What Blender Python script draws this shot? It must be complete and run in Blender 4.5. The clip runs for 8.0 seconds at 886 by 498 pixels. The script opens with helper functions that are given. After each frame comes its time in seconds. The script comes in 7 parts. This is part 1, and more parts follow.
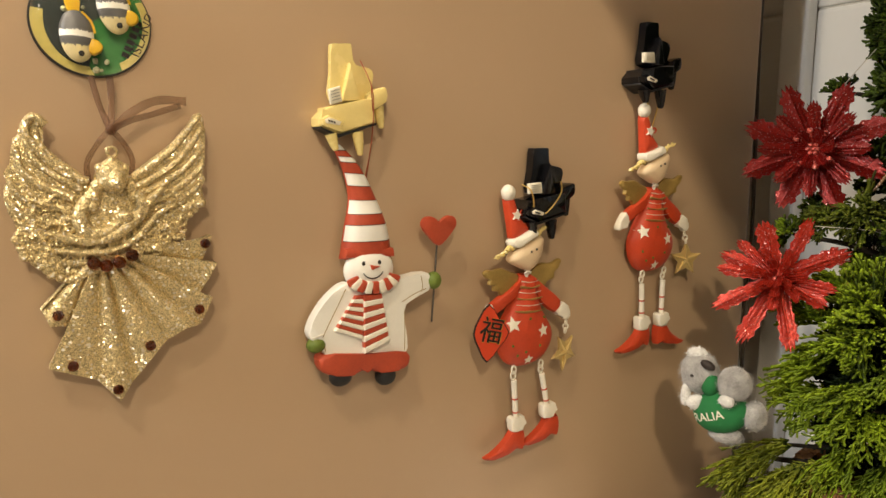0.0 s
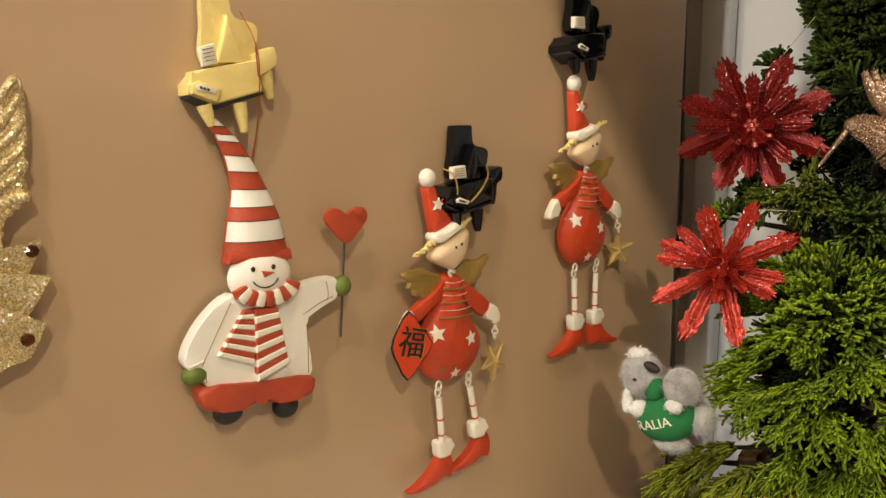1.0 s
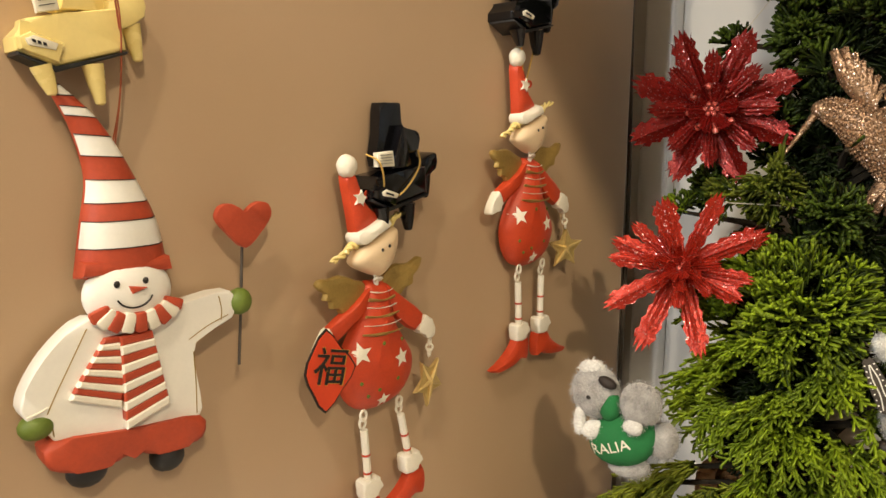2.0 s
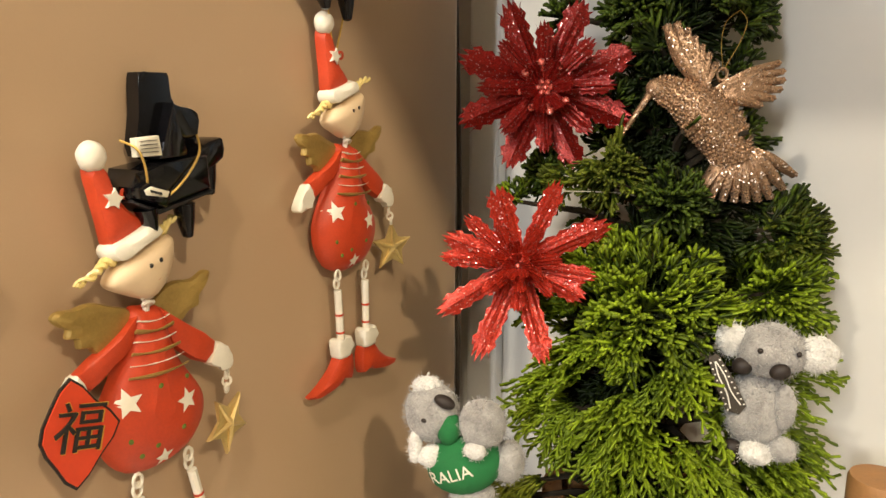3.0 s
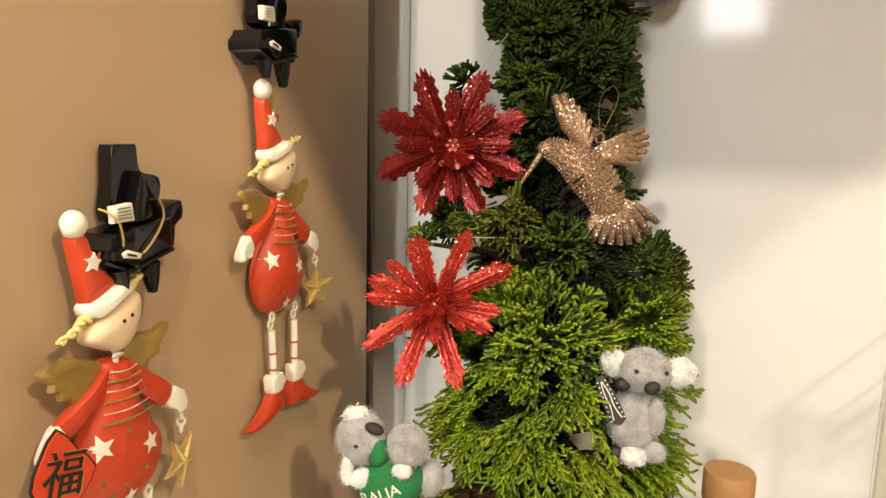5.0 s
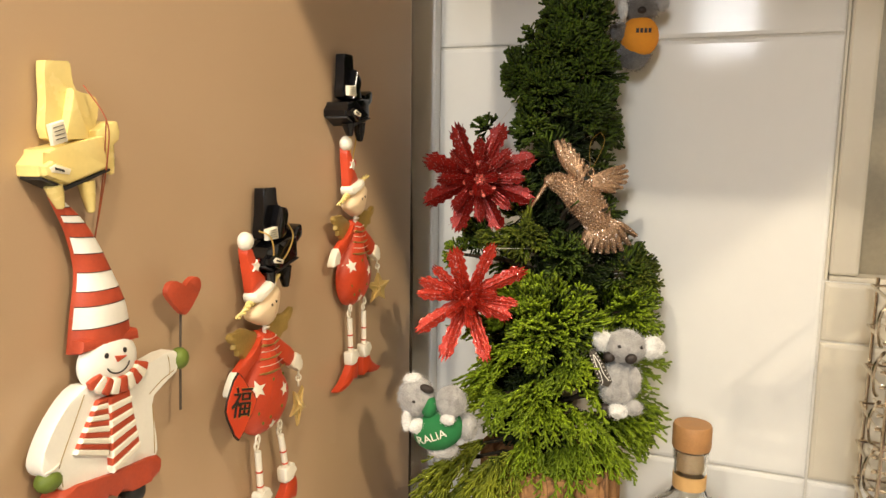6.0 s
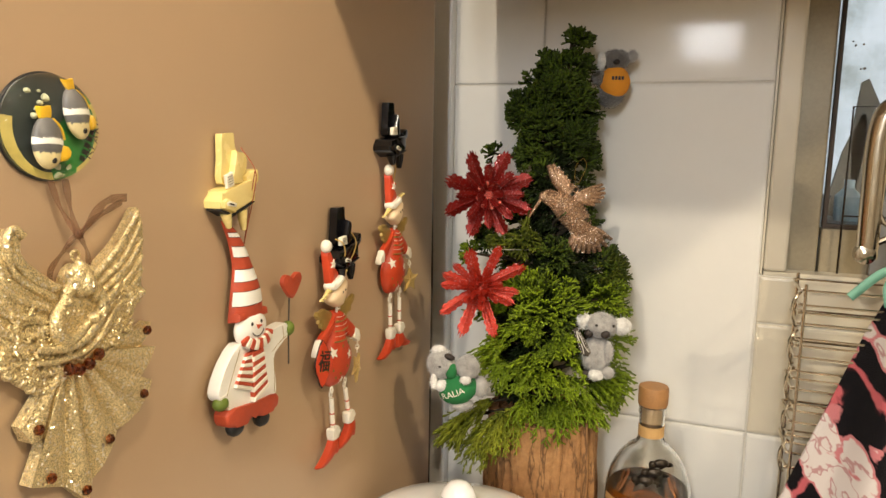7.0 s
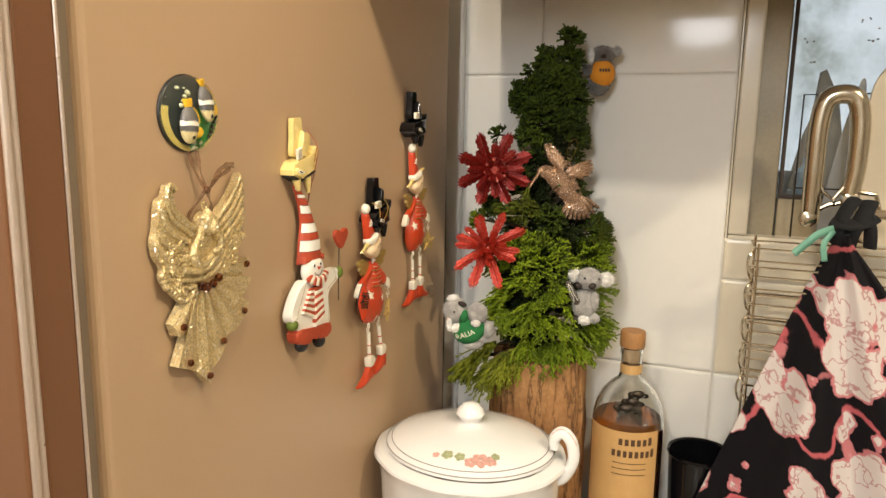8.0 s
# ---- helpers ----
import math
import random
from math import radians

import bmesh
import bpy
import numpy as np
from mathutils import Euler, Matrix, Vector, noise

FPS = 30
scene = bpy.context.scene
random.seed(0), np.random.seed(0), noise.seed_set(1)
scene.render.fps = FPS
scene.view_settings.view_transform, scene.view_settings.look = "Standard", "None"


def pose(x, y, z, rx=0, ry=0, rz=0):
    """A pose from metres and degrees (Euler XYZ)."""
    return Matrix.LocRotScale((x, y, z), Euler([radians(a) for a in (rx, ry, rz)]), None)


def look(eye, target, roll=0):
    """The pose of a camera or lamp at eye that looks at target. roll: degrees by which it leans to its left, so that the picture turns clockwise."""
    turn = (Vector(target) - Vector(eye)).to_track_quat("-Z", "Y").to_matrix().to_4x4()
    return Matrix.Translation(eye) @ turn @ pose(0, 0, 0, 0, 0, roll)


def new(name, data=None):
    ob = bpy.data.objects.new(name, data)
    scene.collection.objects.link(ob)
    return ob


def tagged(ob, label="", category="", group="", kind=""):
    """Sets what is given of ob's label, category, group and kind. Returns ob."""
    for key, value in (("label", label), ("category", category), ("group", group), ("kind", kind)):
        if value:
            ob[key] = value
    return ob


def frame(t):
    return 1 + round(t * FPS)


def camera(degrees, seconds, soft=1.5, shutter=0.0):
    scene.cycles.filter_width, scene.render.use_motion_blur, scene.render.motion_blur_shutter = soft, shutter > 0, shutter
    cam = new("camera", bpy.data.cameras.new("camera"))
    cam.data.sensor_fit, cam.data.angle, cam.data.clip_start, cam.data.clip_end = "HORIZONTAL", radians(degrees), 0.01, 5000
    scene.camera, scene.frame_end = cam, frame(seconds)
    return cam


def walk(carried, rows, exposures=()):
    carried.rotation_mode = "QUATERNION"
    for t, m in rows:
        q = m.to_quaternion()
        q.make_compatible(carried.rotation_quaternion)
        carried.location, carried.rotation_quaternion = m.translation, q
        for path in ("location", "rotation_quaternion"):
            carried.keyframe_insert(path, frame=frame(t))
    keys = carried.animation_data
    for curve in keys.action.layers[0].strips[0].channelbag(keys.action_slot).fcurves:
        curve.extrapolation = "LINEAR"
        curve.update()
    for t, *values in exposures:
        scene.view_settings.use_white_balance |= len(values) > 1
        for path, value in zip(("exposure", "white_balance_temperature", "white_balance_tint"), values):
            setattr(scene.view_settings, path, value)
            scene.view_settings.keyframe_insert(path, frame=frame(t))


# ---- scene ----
cam = camera(63.9, 8.0)
PATH = [
    (0, (0.069, 0.012, 1.393), (1.073, 1.718, 1.105), 0.3),
    (0.5, (0.079, 0.049, 1.39), (1.193, 1.68, 1.078), 0.0),
    (1, (0.1, 0.077, 1.385), (1.341, 1.615, 1.076), -0.2),
    (1.2, (0.107, 0.088, 1.381), (1.375, 1.604, 1.073), -0.1),
    (2.3, (0.159, 0.14, 1.379), (1.655, 1.42, 1.026), 0.6),
    (2.5, (0.173, 0.148, 1.377), (1.747, 1.327, 1.01), 0.9),
    (3, (0.193, 0.158, 1.377), (1.868, 1.187, 1.011), 0.2),
    (3.5, (0.202, 0.16, 1.378), (1.946, 1.067, 1.01), 0.2),
    (4, (0.204, 0.164, 1.379), (2.013, 0.94, 1.021), 0.6),
    (4.2, (0.201, 0.17, 1.38), (2.035, 0.884, 1.025), 0.5),
    (5.3, (0.109, 0.158, 1.404), (1.959, 0.857, 1.101), 1.2),
    (5.5, (0.083, 0.15, 1.406), (1.932, 0.857, 1.122), 0.6),
    (6, (0.011, 0.137, 1.415), (1.86, 0.846, 1.137), 0.8),
    (6.5, (-0.065, 0.126, 1.428), (1.79, 0.819, 1.148), 1.3),
    (7, (-0.139, 0.105, 1.444), (1.714, 0.795, 1.146), 1.0),
    (7.5, (-0.209, 0.09, 1.445), (1.646, 0.768, 1.128), 1.4),
    (8, (-0.269, 0.073, 1.443), (1.578, 0.759, 1.1), 1.0),
]
EXPOSURES = [(0.0, -0.35), (1.0, -0.35), (2.5, -0.08), (3.0, 0.03), (4.0, 0.12), (5.5, 0.16), (6.5, -0.07), (8.0, -0.19)]
walk(cam, [(t, look(eye, target, roll)) for t, eye, target, roll in PATH], EXPOSURES)

# ---- light ----
world = bpy.data.worlds.new("world")
scene.world = world
world.use_nodes = True
world.node_tree.nodes["Background"].inputs[0].default_value = (0.55, 0.65, 0.8, 1)
world.node_tree.nodes["Background"].inputs[1].default_value = 0.15


def lamp(name, kind, m, energy, colour, size, spread=180):
    data = bpy.data.lights.new(name, kind)
    data.energy, data.color = energy, colour
    if kind == "AREA":
        data.shape, data.size, data.spread = "DISK", size, radians(spread)
    else:
        data.shadow_soft_size = size
    ob = new(name, data)
    ob.matrix_world = m
    return ob


WARM = (1.0, 0.83, 0.59)
lamp("ceiling_lamp_kitchen", "AREA", look((-0.30, -0.10, 2.37), (0.2, 0.35, 1.3)), 6.0, WARM, 0.06)
lamp("ceiling_lamp_room", "AREA", look((-0.33, -0.95, 2.37), (0.30, 0.35, 1.2)), 14.2, WARM, 0.085)
lamp("ceiling_lamp_fridge", "AREA", look((-0.77, 0.374, 2.37), (0.6, 0.3, 1.2)), 11.5, (1.0, 0.87, 0.69), 0.06)
sky = bpy.data.lights.new("window_daylight", "AREA")
sky.energy, sky.color, sky.shape, sky.size, sky.size_y = 20, (0.95, 0.96, 0.97), "RECTANGLE", 0.22, 0.5
new("window_daylight", sky).matrix_world = look((-1.76, 0.135, 2.05), (0.6, 0.12, 1.45))

# ---- materials ----


def nodes_of(name):
    m = bpy.data.materials.new(name)
    m.use_nodes = True
    t = m.node_tree
    return m, t, t.nodes["Principled BSDF"]


def add_node(t, kind, **values):
    n = t.nodes.new(kind)
    for key, value in values.items():
        n.inputs[key].default_value = value
    return n


def rgb(c, k=1.0):
    return (min(c[0] * k, 1), min(c[1] * k, 1), min(c[2] * k, 1), 1)


def mixed(t, fac, a, b):
    n = t.nodes.new("ShaderNodeMix")
    n.data_type = "RGBA"
    if isinstance(fac, float):
        n.inputs[0].default_value = fac
    else:
        t.links.new(fac, n.inputs[0])
    for slot, v in ((6, a), (7, b)):
        if isinstance(v, tuple):
            n.inputs[slot].default_value = v
        else:
            t.links.new(v, n.inputs[slot])
    return n.outputs[2]


def ramp(t, fac, stops):
    n = t.nodes.new("ShaderNodeValToRGB")
    while len(n.color_ramp.elements) < len(stops):
        n.color_ramp.elements.new(0.5)
    for e, (pos, c) in zip(n.color_ramp.elements, stops):
        e.position, e.color = pos, c
    t.links.new(fac, n.inputs[0])
    return n.outputs[0]


def noise_of(t, scale, detail=4.0, rough=0.6, stretch=None):
    tc = t.nodes.new("ShaderNodeTexCoord")
    out = tc.outputs["Object"]
    if stretch:
        mp = t.nodes.new("ShaderNodeMapping")
        mp.inputs["Scale"].default_value = stretch
        t.links.new(out, mp.inputs[0])
        out = mp.outputs[0]
    n = add_node(t, "ShaderNodeTexNoise", Scale=scale, Detail=detail, Roughness=rough)
    t.links.new(out, n.inputs["Vector"])
    return n.outputs["Fac"]


def bumped(t, p, height, strength, distance):
    b = add_node(t, "ShaderNodeBump", Strength=strength, Distance=distance)
    t.links.new(height, b.inputs["Height"])
    t.links.new(b.outputs[0], p.inputs["Normal"])


def surface(name, c, rough=0.5, metal=0.0, vary=0.12, scale=40, fine=600, bump=0.15, depth=0.0004, coat=0.0, c2=None, stretch=None, spec=0.5, worn=0.0):
    """A solid surface: two scales of colour variation, uneven gloss and a fine relief."""
    m, t, p = nodes_of(name)
    big = noise_of(t, scale, 5.0, 0.6, stretch)
    small = noise_of(t, fine, 3.0, 0.55, stretch)
    base = ramp(t, big, [(0.3, rgb(c, 1 - vary)), (0.7, rgb(c2 or c, 1 + vary))])
    col = mixed(t, 0.35, base, ramp(t, small, [(0.3, rgb(c, 1 - vary)), (0.7, rgb(c, 1 + vary))]))
    if worn:
        col = mixed(t, ramp(t, noise_of(t, scale * 2.3, 6.0, 0.75), [(0.62, (0, 0, 0, 1)), (0.72, (worn, worn, worn, 1))]), col, rgb((0.25, 0.2, 0.14)))
    t.links.new(col, p.inputs["Base Color"])
    r = ramp(t, big, [(0.25, (max(rough - 0.08, 0.03),) * 3 + (1,)), (0.75, (min(rough + 0.08, 1),) * 3 + (1,))])
    t.links.new(r, p.inputs["Roughness"])
    p.inputs["Metallic"].default_value = metal
    p.inputs["Coat Weight"].default_value = coat
    p.inputs["Coat Roughness"].default_value = 0.12
    p.inputs["Specular IOR Level"].default_value = spec
    if bump:
        bumped(t, p, small, bump, depth)
    return m


def glitter(name, c, flake=1500, tilt=0.9, rough=0.28, dark=0.5, metal=0.85, pale=0.35, spark=0.16, chunk=0.46):
    """Loose metallic flakes, each turned its own way, with some larger bright ones strewn among them."""
    m, t, p = nodes_of(name)
    tc = t.nodes.new("ShaderNodeTexCoord")
    geo = t.nodes.new("ShaderNodeNewGeometry")

    def flakes(scale, lean):
        v = add_node(t, "ShaderNodeTexVoronoi", Scale=scale)
        t.links.new(tc.outputs["Object"], v.inputs["Vector"])
        off = t.nodes.new("ShaderNodeVectorMath")
        off.operation = "SUBTRACT"
        off.inputs[1].default_value = (0.5, 0.5, 0.5)
        t.links.new(v.outputs["Color"], off.inputs[0])
        amp = t.nodes.new("ShaderNodeVectorMath")
        amp.operation = "SCALE"
        amp.inputs["Scale"].default_value = lean
        t.links.new(off.outputs[0], amp.inputs[0])
        total = t.nodes.new("ShaderNodeVectorMath")
        t.links.new(geo.outputs["Normal"], total.inputs[0])
        t.links.new(amp.outputs[0], total.inputs[1])
        unit = t.nodes.new("ShaderNodeVectorMath")
        unit.operation = "NORMALIZE"
        t.links.new(total.outputs[0], unit.inputs[0])
        sep = t.nodes.new("ShaderNodeSeparateColor")
        t.links.new(v.outputs["Color"], sep.inputs[0])
        return unit.outputs[0], sep

    fine, sep = flakes(flake, tilt)
    coarse, big = flakes(flake * chunk, tilt * 1.15)
    few = ramp(t, big.outputs[2], [(1.0 - spark - 0.01, (0, 0, 0, 1)), (1.0 - spark, (1, 1, 1, 1))])
    t.links.new(mixed(t, few, fine, coarse), p.inputs["Normal"])
    col = ramp(t, sep.outputs[1], [(0.05, rgb(c, dark)), (0.55, rgb(c)), (0.9, rgb(c, 1.3))])
    col = mixed(t, few, col, rgb([pale + (1 - pale) * q for q in c]))
    t.links.new(col, p.inputs["Base Color"])
    t.links.new(mixed(t, few, (metal, metal, metal, 1), (0.95, 0.95, 0.95, 1)), p.inputs["Metallic"])
    p.inputs["Roughness"].default_value = rough
    return m


def glassy(name, c, rough=0.02, ior=1.45):
    m, t, p = nodes_of(name)
    p.inputs["Base Color"].default_value = rgb(c)
    p.inputs["Transmission Weight"].default_value = 1.0
    p.inputs["Roughness"].default_value, p.inputs["IOR"].default_value = rough, ior
    return m


def fur(name, c):
    m = surface(name, c, 0.95, 0, 0.45, 120, 900, 0.9, 0.0012, spec=0.1)
    p = m.node_tree.nodes["Principled BSDF"]
    p.inputs["Sheen Weight"].default_value = 0.5
    p.inputs["Sheen Roughness"].default_value = 0.6
    return m


def leafy(name, dark, light, low=0.35, high=1.35):
    """Scale leaves: each spray finger has its own green, paler in patches."""
    m, t, p = nodes_of(name)
    geo = t.nodes.new("ShaderNodeNewGeometry")
    col = ramp(t, geo.outputs["Random Per Island"], [(0.0, rgb(light, low)), (0.45, rgb(light, (low + high) / 2)), (1.0, rgb(light, high))])
    col = mixed(t, ramp(t, noise_of(t, 24, 3.0), [(0.42, (0, 0, 0, 1)), (0.72, (0.6, 0.6, 0.6, 1))]), col, rgb(dark, 1.6))
    col = mixed(t, ramp(t, noise_of(t, 1400, 2.0), [(0.40, (0, 0, 0, 1)), (0.65, (0.35, 0.35, 0.35, 1))]), col, rgb(dark))
    t.links.new(col, p.inputs["Base Color"])
    p.inputs["Roughness"].default_value = 0.5
    p.inputs["Specular IOR Level"].default_value = 0.25
    return m


M_FRIDGE = surface("fridge_brown", (0.478, 0.335, 0.207), 0.42, 0, 0.03, 6, 1400, 0.10, 0.0002)
M_DOOR = surface("door_brown", (0.17, 0.075, 0.032), 0.35, 0, 0.06, 10, 900, 0.05)
M_GASKET = surface("gasket_grey", (0.20, 0.155, 0.11), 0.6, 0, 0.08)
M_SATIN = surface("satin_metal", (0.62, 0.52, 0.44), 0.32, 0.6, 0.05)
M_TILE = surface("glazed_tile", (0.78, 0.765, 0.715), 0.09, 0, 0.02, 5, 60, 0.02, 0.0004, spec=0.14)
M_CREAM = surface("cream_tile", (0.68, 0.62, 0.49), 0.2, 0, 0.03, 6, 60, 0.02, 0.0004)
M_GROUT = surface("grout", (0.66, 0.63, 0.56), 0.9, 0, 0.25, 9, 500, 0.4, worn=0.8)
M_PLASTER = surface("wall_plaster", (0.76, 0.72, 0.64), 0.85, 0, 0.04, 4, 300, 0.2)
M_CEILING = surface("ceiling_paint", (0.84, 0.82, 0.78), 0.9, 0, 0.03, 4, 300, 0.1)
M_FLOOR = surface("floor_tile", (0.42, 0.37, 0.31), 0.4, 0, 0.1, 5, 200, 0.1)
M_COUNTER = surface("stone_worktop", (0.42, 0.38, 0.33), 0.25, 0, 0.25, 90, 900, 0.05)
M_CABINET = surface("cabinet_board", (0.55, 0.45, 0.34), 0.45, 0, 0.06, 8, 300, 0.1, stretch=(1, 1, 0.1))
M_FRAME = surface("window_frame_tan", (0.31, 0.26, 0.17), 0.4, 0.1, 0.18, 9, 300, 0.08, worn=0.25)
M_RUBBER = surface("black_rubber", (0.05, 0.035, 0.025), 0.7, 0, 0.1)
M_PVC = surface("white_plastic", (0.92, 0.92, 0.90), 0.35, 0, 0.03, 10, 300, 0.03)
M_CABLE = surface("dark_cable", (0.07, 0.055, 0.042), 0.5, 0, 0.1)
M_CHROME = surface("chrome", (0.56, 0.50, 0.40), 0.20, 1.0, 0.06, 40, 400, 0.02)
M_WIRE = surface("steel_wire", (0.60, 0.53, 0.42), 0.22, 1.0, 0.06, 60, 400, 0.02)
M_BLACK = surface("black_gloss", (0.004, 0.004, 0.005), 0.12, 0, 0.2, 40, 500, 0.03, coat=0.15, spec=0.35)
M_BLACKMAT = surface("black_paint", (0.012, 0.012, 0.012), 0.5, 0, 0.2)
M_YELLOW = surface("yellow_enamel", (0.82, 0.66, 0.25), 0.25, 0, 0.05, 60, 500, 0.05, coat=0.4)
M_PAPER = surface("ivory_sheet", (0.80, 0.75, 0.60), 0.6, 0, 0.04)
M_RED = surface("red_paint", (0.52, 0.050, 0.012), 0.5, 0, 0.16, 70, 900, 0.12, coat=0.04, worn=0.0)
M_BRICK = surface("brick_red_paint", (0.43, 0.058, 0.020), 0.55, 0, 0.18, 60, 700, 0.2)
M_WHITE = surface("off_white_paint", (0.80, 0.75, 0.63), 0.55, 0, 0.06, 60, 700, 0.15)
M_SNOW = surface("white_paint", (0.86, 0.84, 0.77), 0.5, 0, 0.04, 60, 700, 0.1)
M_SKIN = surface("cream_paint", (0.74, 0.56, 0.35), 0.5, 0, 0.05, 70, 700, 0.08)
M_GOLD = surface("dull_gold_paint", (0.36, 0.24, 0.065), 0.42, 0.35, 0.22, 90, 900, 0.2)
M_GOLDWIRE = surface("gold_cord", (0.66, 0.44, 0.12), 0.35, 0.7, 0.2, 900, 3000, 0.3)
M_SILVER = surface("silver_paint", (0.68, 0.64, 0.54), 0.4, 0.4, 0.1, 90, 800, 0.15)
M_GREEN = surface("moss_green_paint", (0.12, 0.17, 0.02), 0.6, 0, 0.15, 80, 700, 0.15)
M_CARD = surface("red_card", (0.66, 0.055, 0.012), 0.5, 0, 0.08, 60, 500, 0.05)
M_INK = surface("black_ink", (0.012, 0.009, 0.006), 0.6, 0, 0.1)
M_OCHRE = surface("gold_ink", (0.55, 0.30, 0.03), 0.5, 0, 0.1)
M_STAR = surface("pale_gold_paint", (0.72, 0.54, 0.22), 0.35, 0.5, 0.15, 90, 900, 0.15)
M_GLITTER = glitter("gold_glitter", (0.70, 0.56, 0.29), 2300, 0.8, 0.30, 0.50, 0.50, 0.45, 0.09)
M_COPPER = glitter("copper_glitter", (0.45, 0.28, 0.165), 2600, 0.65, 0.27, 0.55, 0.6, 0.4, 0.08)
M_REDGLIT = glitter("red_glitter", (0.25, 0.009, 0.006), 2300, 0.52, 0.29, 0.5, 0.40, 0.26, 0.034, 0.66)
M_SCARLET = glitter("scarlet_glitter", (0.41, 0.026, 0.012), 2300, 0.55, 0.29, 0.5, 0.40, 0.30, 0.042, 0.66)
M_PINKGLIT = glitter("pink_glitter", (0.75, 0.16, 0.12), 1500, 0.8, 0.3, 0.6, 0.3)
M_AMBER = glassy("amber_gem", (0.36, 0.10, 0.02), 0.05, 1.5)
M_RIBBON = surface("brown_organza", (0.20, 0.085, 0.035), 0.45, 0, 0.2, 200, 1500, 0.2)
M_RIBBON.node_tree.nodes["Principled BSDF"].inputs["Alpha"].default_value = 0.38
M_REDCORD = surface("red_cord", (0.34, 0.08, 0.03), 0.7, 0, 0.2, 600, 2000, 0.2)
M_DARKFUR = fur("dark_grey_plush", (0.12, 0.11, 0.10))
M_CORKPLUG = surface("cork_plug", (0.58, 0.42, 0.24), 0.7, 0, 0.2, 200, 900, 0.2)
M_GREY = fur("grey_plush", (0.34, 0.33, 0.315))
M_PALE = fur("white_plush", (0.74, 0.71, 0.66))
M_SHIRT = surface("green_felt", (0.012, 0.15, 0.04), 0.9, 0, 0.12, 90, 900, 0.4)
M_BIB = surface("orange_felt", (0.70, 0.27, 0.02), 0.9, 0, 0.1, 90, 900, 0.4)
M_NOSE = surface("dark_brown_plush", (0.02, 0.013, 0.01), 0.6, 0, 0.2)
M_LEAF = leafy("young_conifer_foliage", (0.014, 0.030, 0.004), (0.218, 0.306, 0.010))
M_LEAF_SKIRT = leafy("drooping_foliage", (0.022, 0.032, 0.004), (0.275, 0.310, 0.022), 0.60, 1.25)
# darker green for the upper tree, part of the cabinet's shade coloured in
M_LEAF_UPPER = leafy("upper_shaded_foliage", (0.008, 0.016, 0.003), (0.075, 0.118, 0.008))
M_LEAF_FAN = leafy("spreading_conifer_foliage", (0.020, 0.038, 0.005), (0.215, 0.302, 0.010), 0.65, 1.35)
M_LEAF_MID = leafy("olive_conifer_foliage", (0.016, 0.024, 0.004), (0.140, 0.170, 0.012))
# older inner greens, with the shade between sprays put into the colour
M_LEAF_BASE = leafy("shaded_inner_foliage", (0.005, 0.011, 0.0015), (0.056, 0.088, 0.006))
M_LEAF_DEEP = leafy("shaded_deep_foliage", (0.004, 0.009, 0.0015), (0.020, 0.034, 0.004))
M_TWIG = surface("twig_bark", (0.035, 0.025, 0.012), 0.9, 0, 0.3, 100, 600, 0.5, 0.001)
def bark():
    """Reddish brown bark with dark cracks that run upwards."""
    m, t, p = nodes_of("log_bark")
    wide, fine = noise_of(t, 30, 4.0), noise_of(t, 260, 4.0)
    crack = noise_of(t, 48, 5.0, 0.55, (1, 1, 0.20))
    col = ramp(t, wide, [(0.3, (0.25, 0.115, 0.040, 1)), (0.55, (0.40, 0.205, 0.078, 1)), (0.75, (0.52, 0.30, 0.13, 1))])
    col = mixed(t, ramp(t, fine, [(0.35, (0, 0, 0, 1)), (0.7, (0.5, 0.5, 0.5, 1))]), col, (0.20, 0.10, 0.04, 1))
    line = ramp(t, crack, [(0.472, (0, 0, 0, 1)), (0.488, (0.7, 0.7, 0.7, 1)), (0.498, (0.7, 0.7, 0.7, 1)), (0.516, (0, 0, 0, 1))])
    col = mixed(t, line, col, (0.055, 0.026, 0.011, 1))
    t.links.new(col, p.inputs["Base Color"])
    p.inputs["Roughness"].default_value = 0.85
    bumped(t, p, crack, 0.8, 0.004)
    return m


M_BARK = bark()
M_SOIL = surface("soil", (0.03, 0.02, 0.012), 0.95, 0, 0.4, 150, 500, 0.9, 0.002)
M_CHINA = surface("porcelain", (0.84, 0.84, 0.83), 0.10, 0, 0.02, 8, 60, 0.01, coat=0.5)
M_ROSE = surface("rose_print", (0.66, 0.38, 0.33), 0.15, 0, 0.3, 300, 900, 0.0)
M_LEAFPRINT = surface("leaf_print", (0.38, 0.42, 0.24), 0.15, 0, 0.3, 300, 900, 0.0)
M_GREYLINE = surface("grey_line_print", (0.30, 0.29, 0.28), 0.15, 0, 0.1, 300, 900, 0.0)
M_GLASS = glassy("clear_glass", (0.97, 0.98, 0.97))
M_DOME = glassy("clear_resin", (0.96, 0.97, 0.94), 0.01, 1.33)
M_SPIRIT = glassy("amber_spirit", (0.62, 0.20, 0.03), 0.02, 1.36)
M_CORK = surface("stopper_wood", (0.36, 0.18, 0.065), 0.6, 0, 0.15, 120, 700, 0.3)
M_LABEL = surface("tan_label", (0.56, 0.34, 0.13), 0.6, 0, 0.06, 80, 600, 0.1)
M_LETTER = surface("brown_ink", (0.085, 0.042, 0.018), 0.6, 0, 0.2, 300, 900, 0.05)
M_MINT = surface("mint_ribbon", (0.16, 0.38, 0.28), 0.5, 0, 0.08, 80, 900, 0.15)
M_DUSK = surface("grey_plastic", (0.24, 0.24, 0.23), 0.4, 0, 0.12, 40, 300, 0.05)
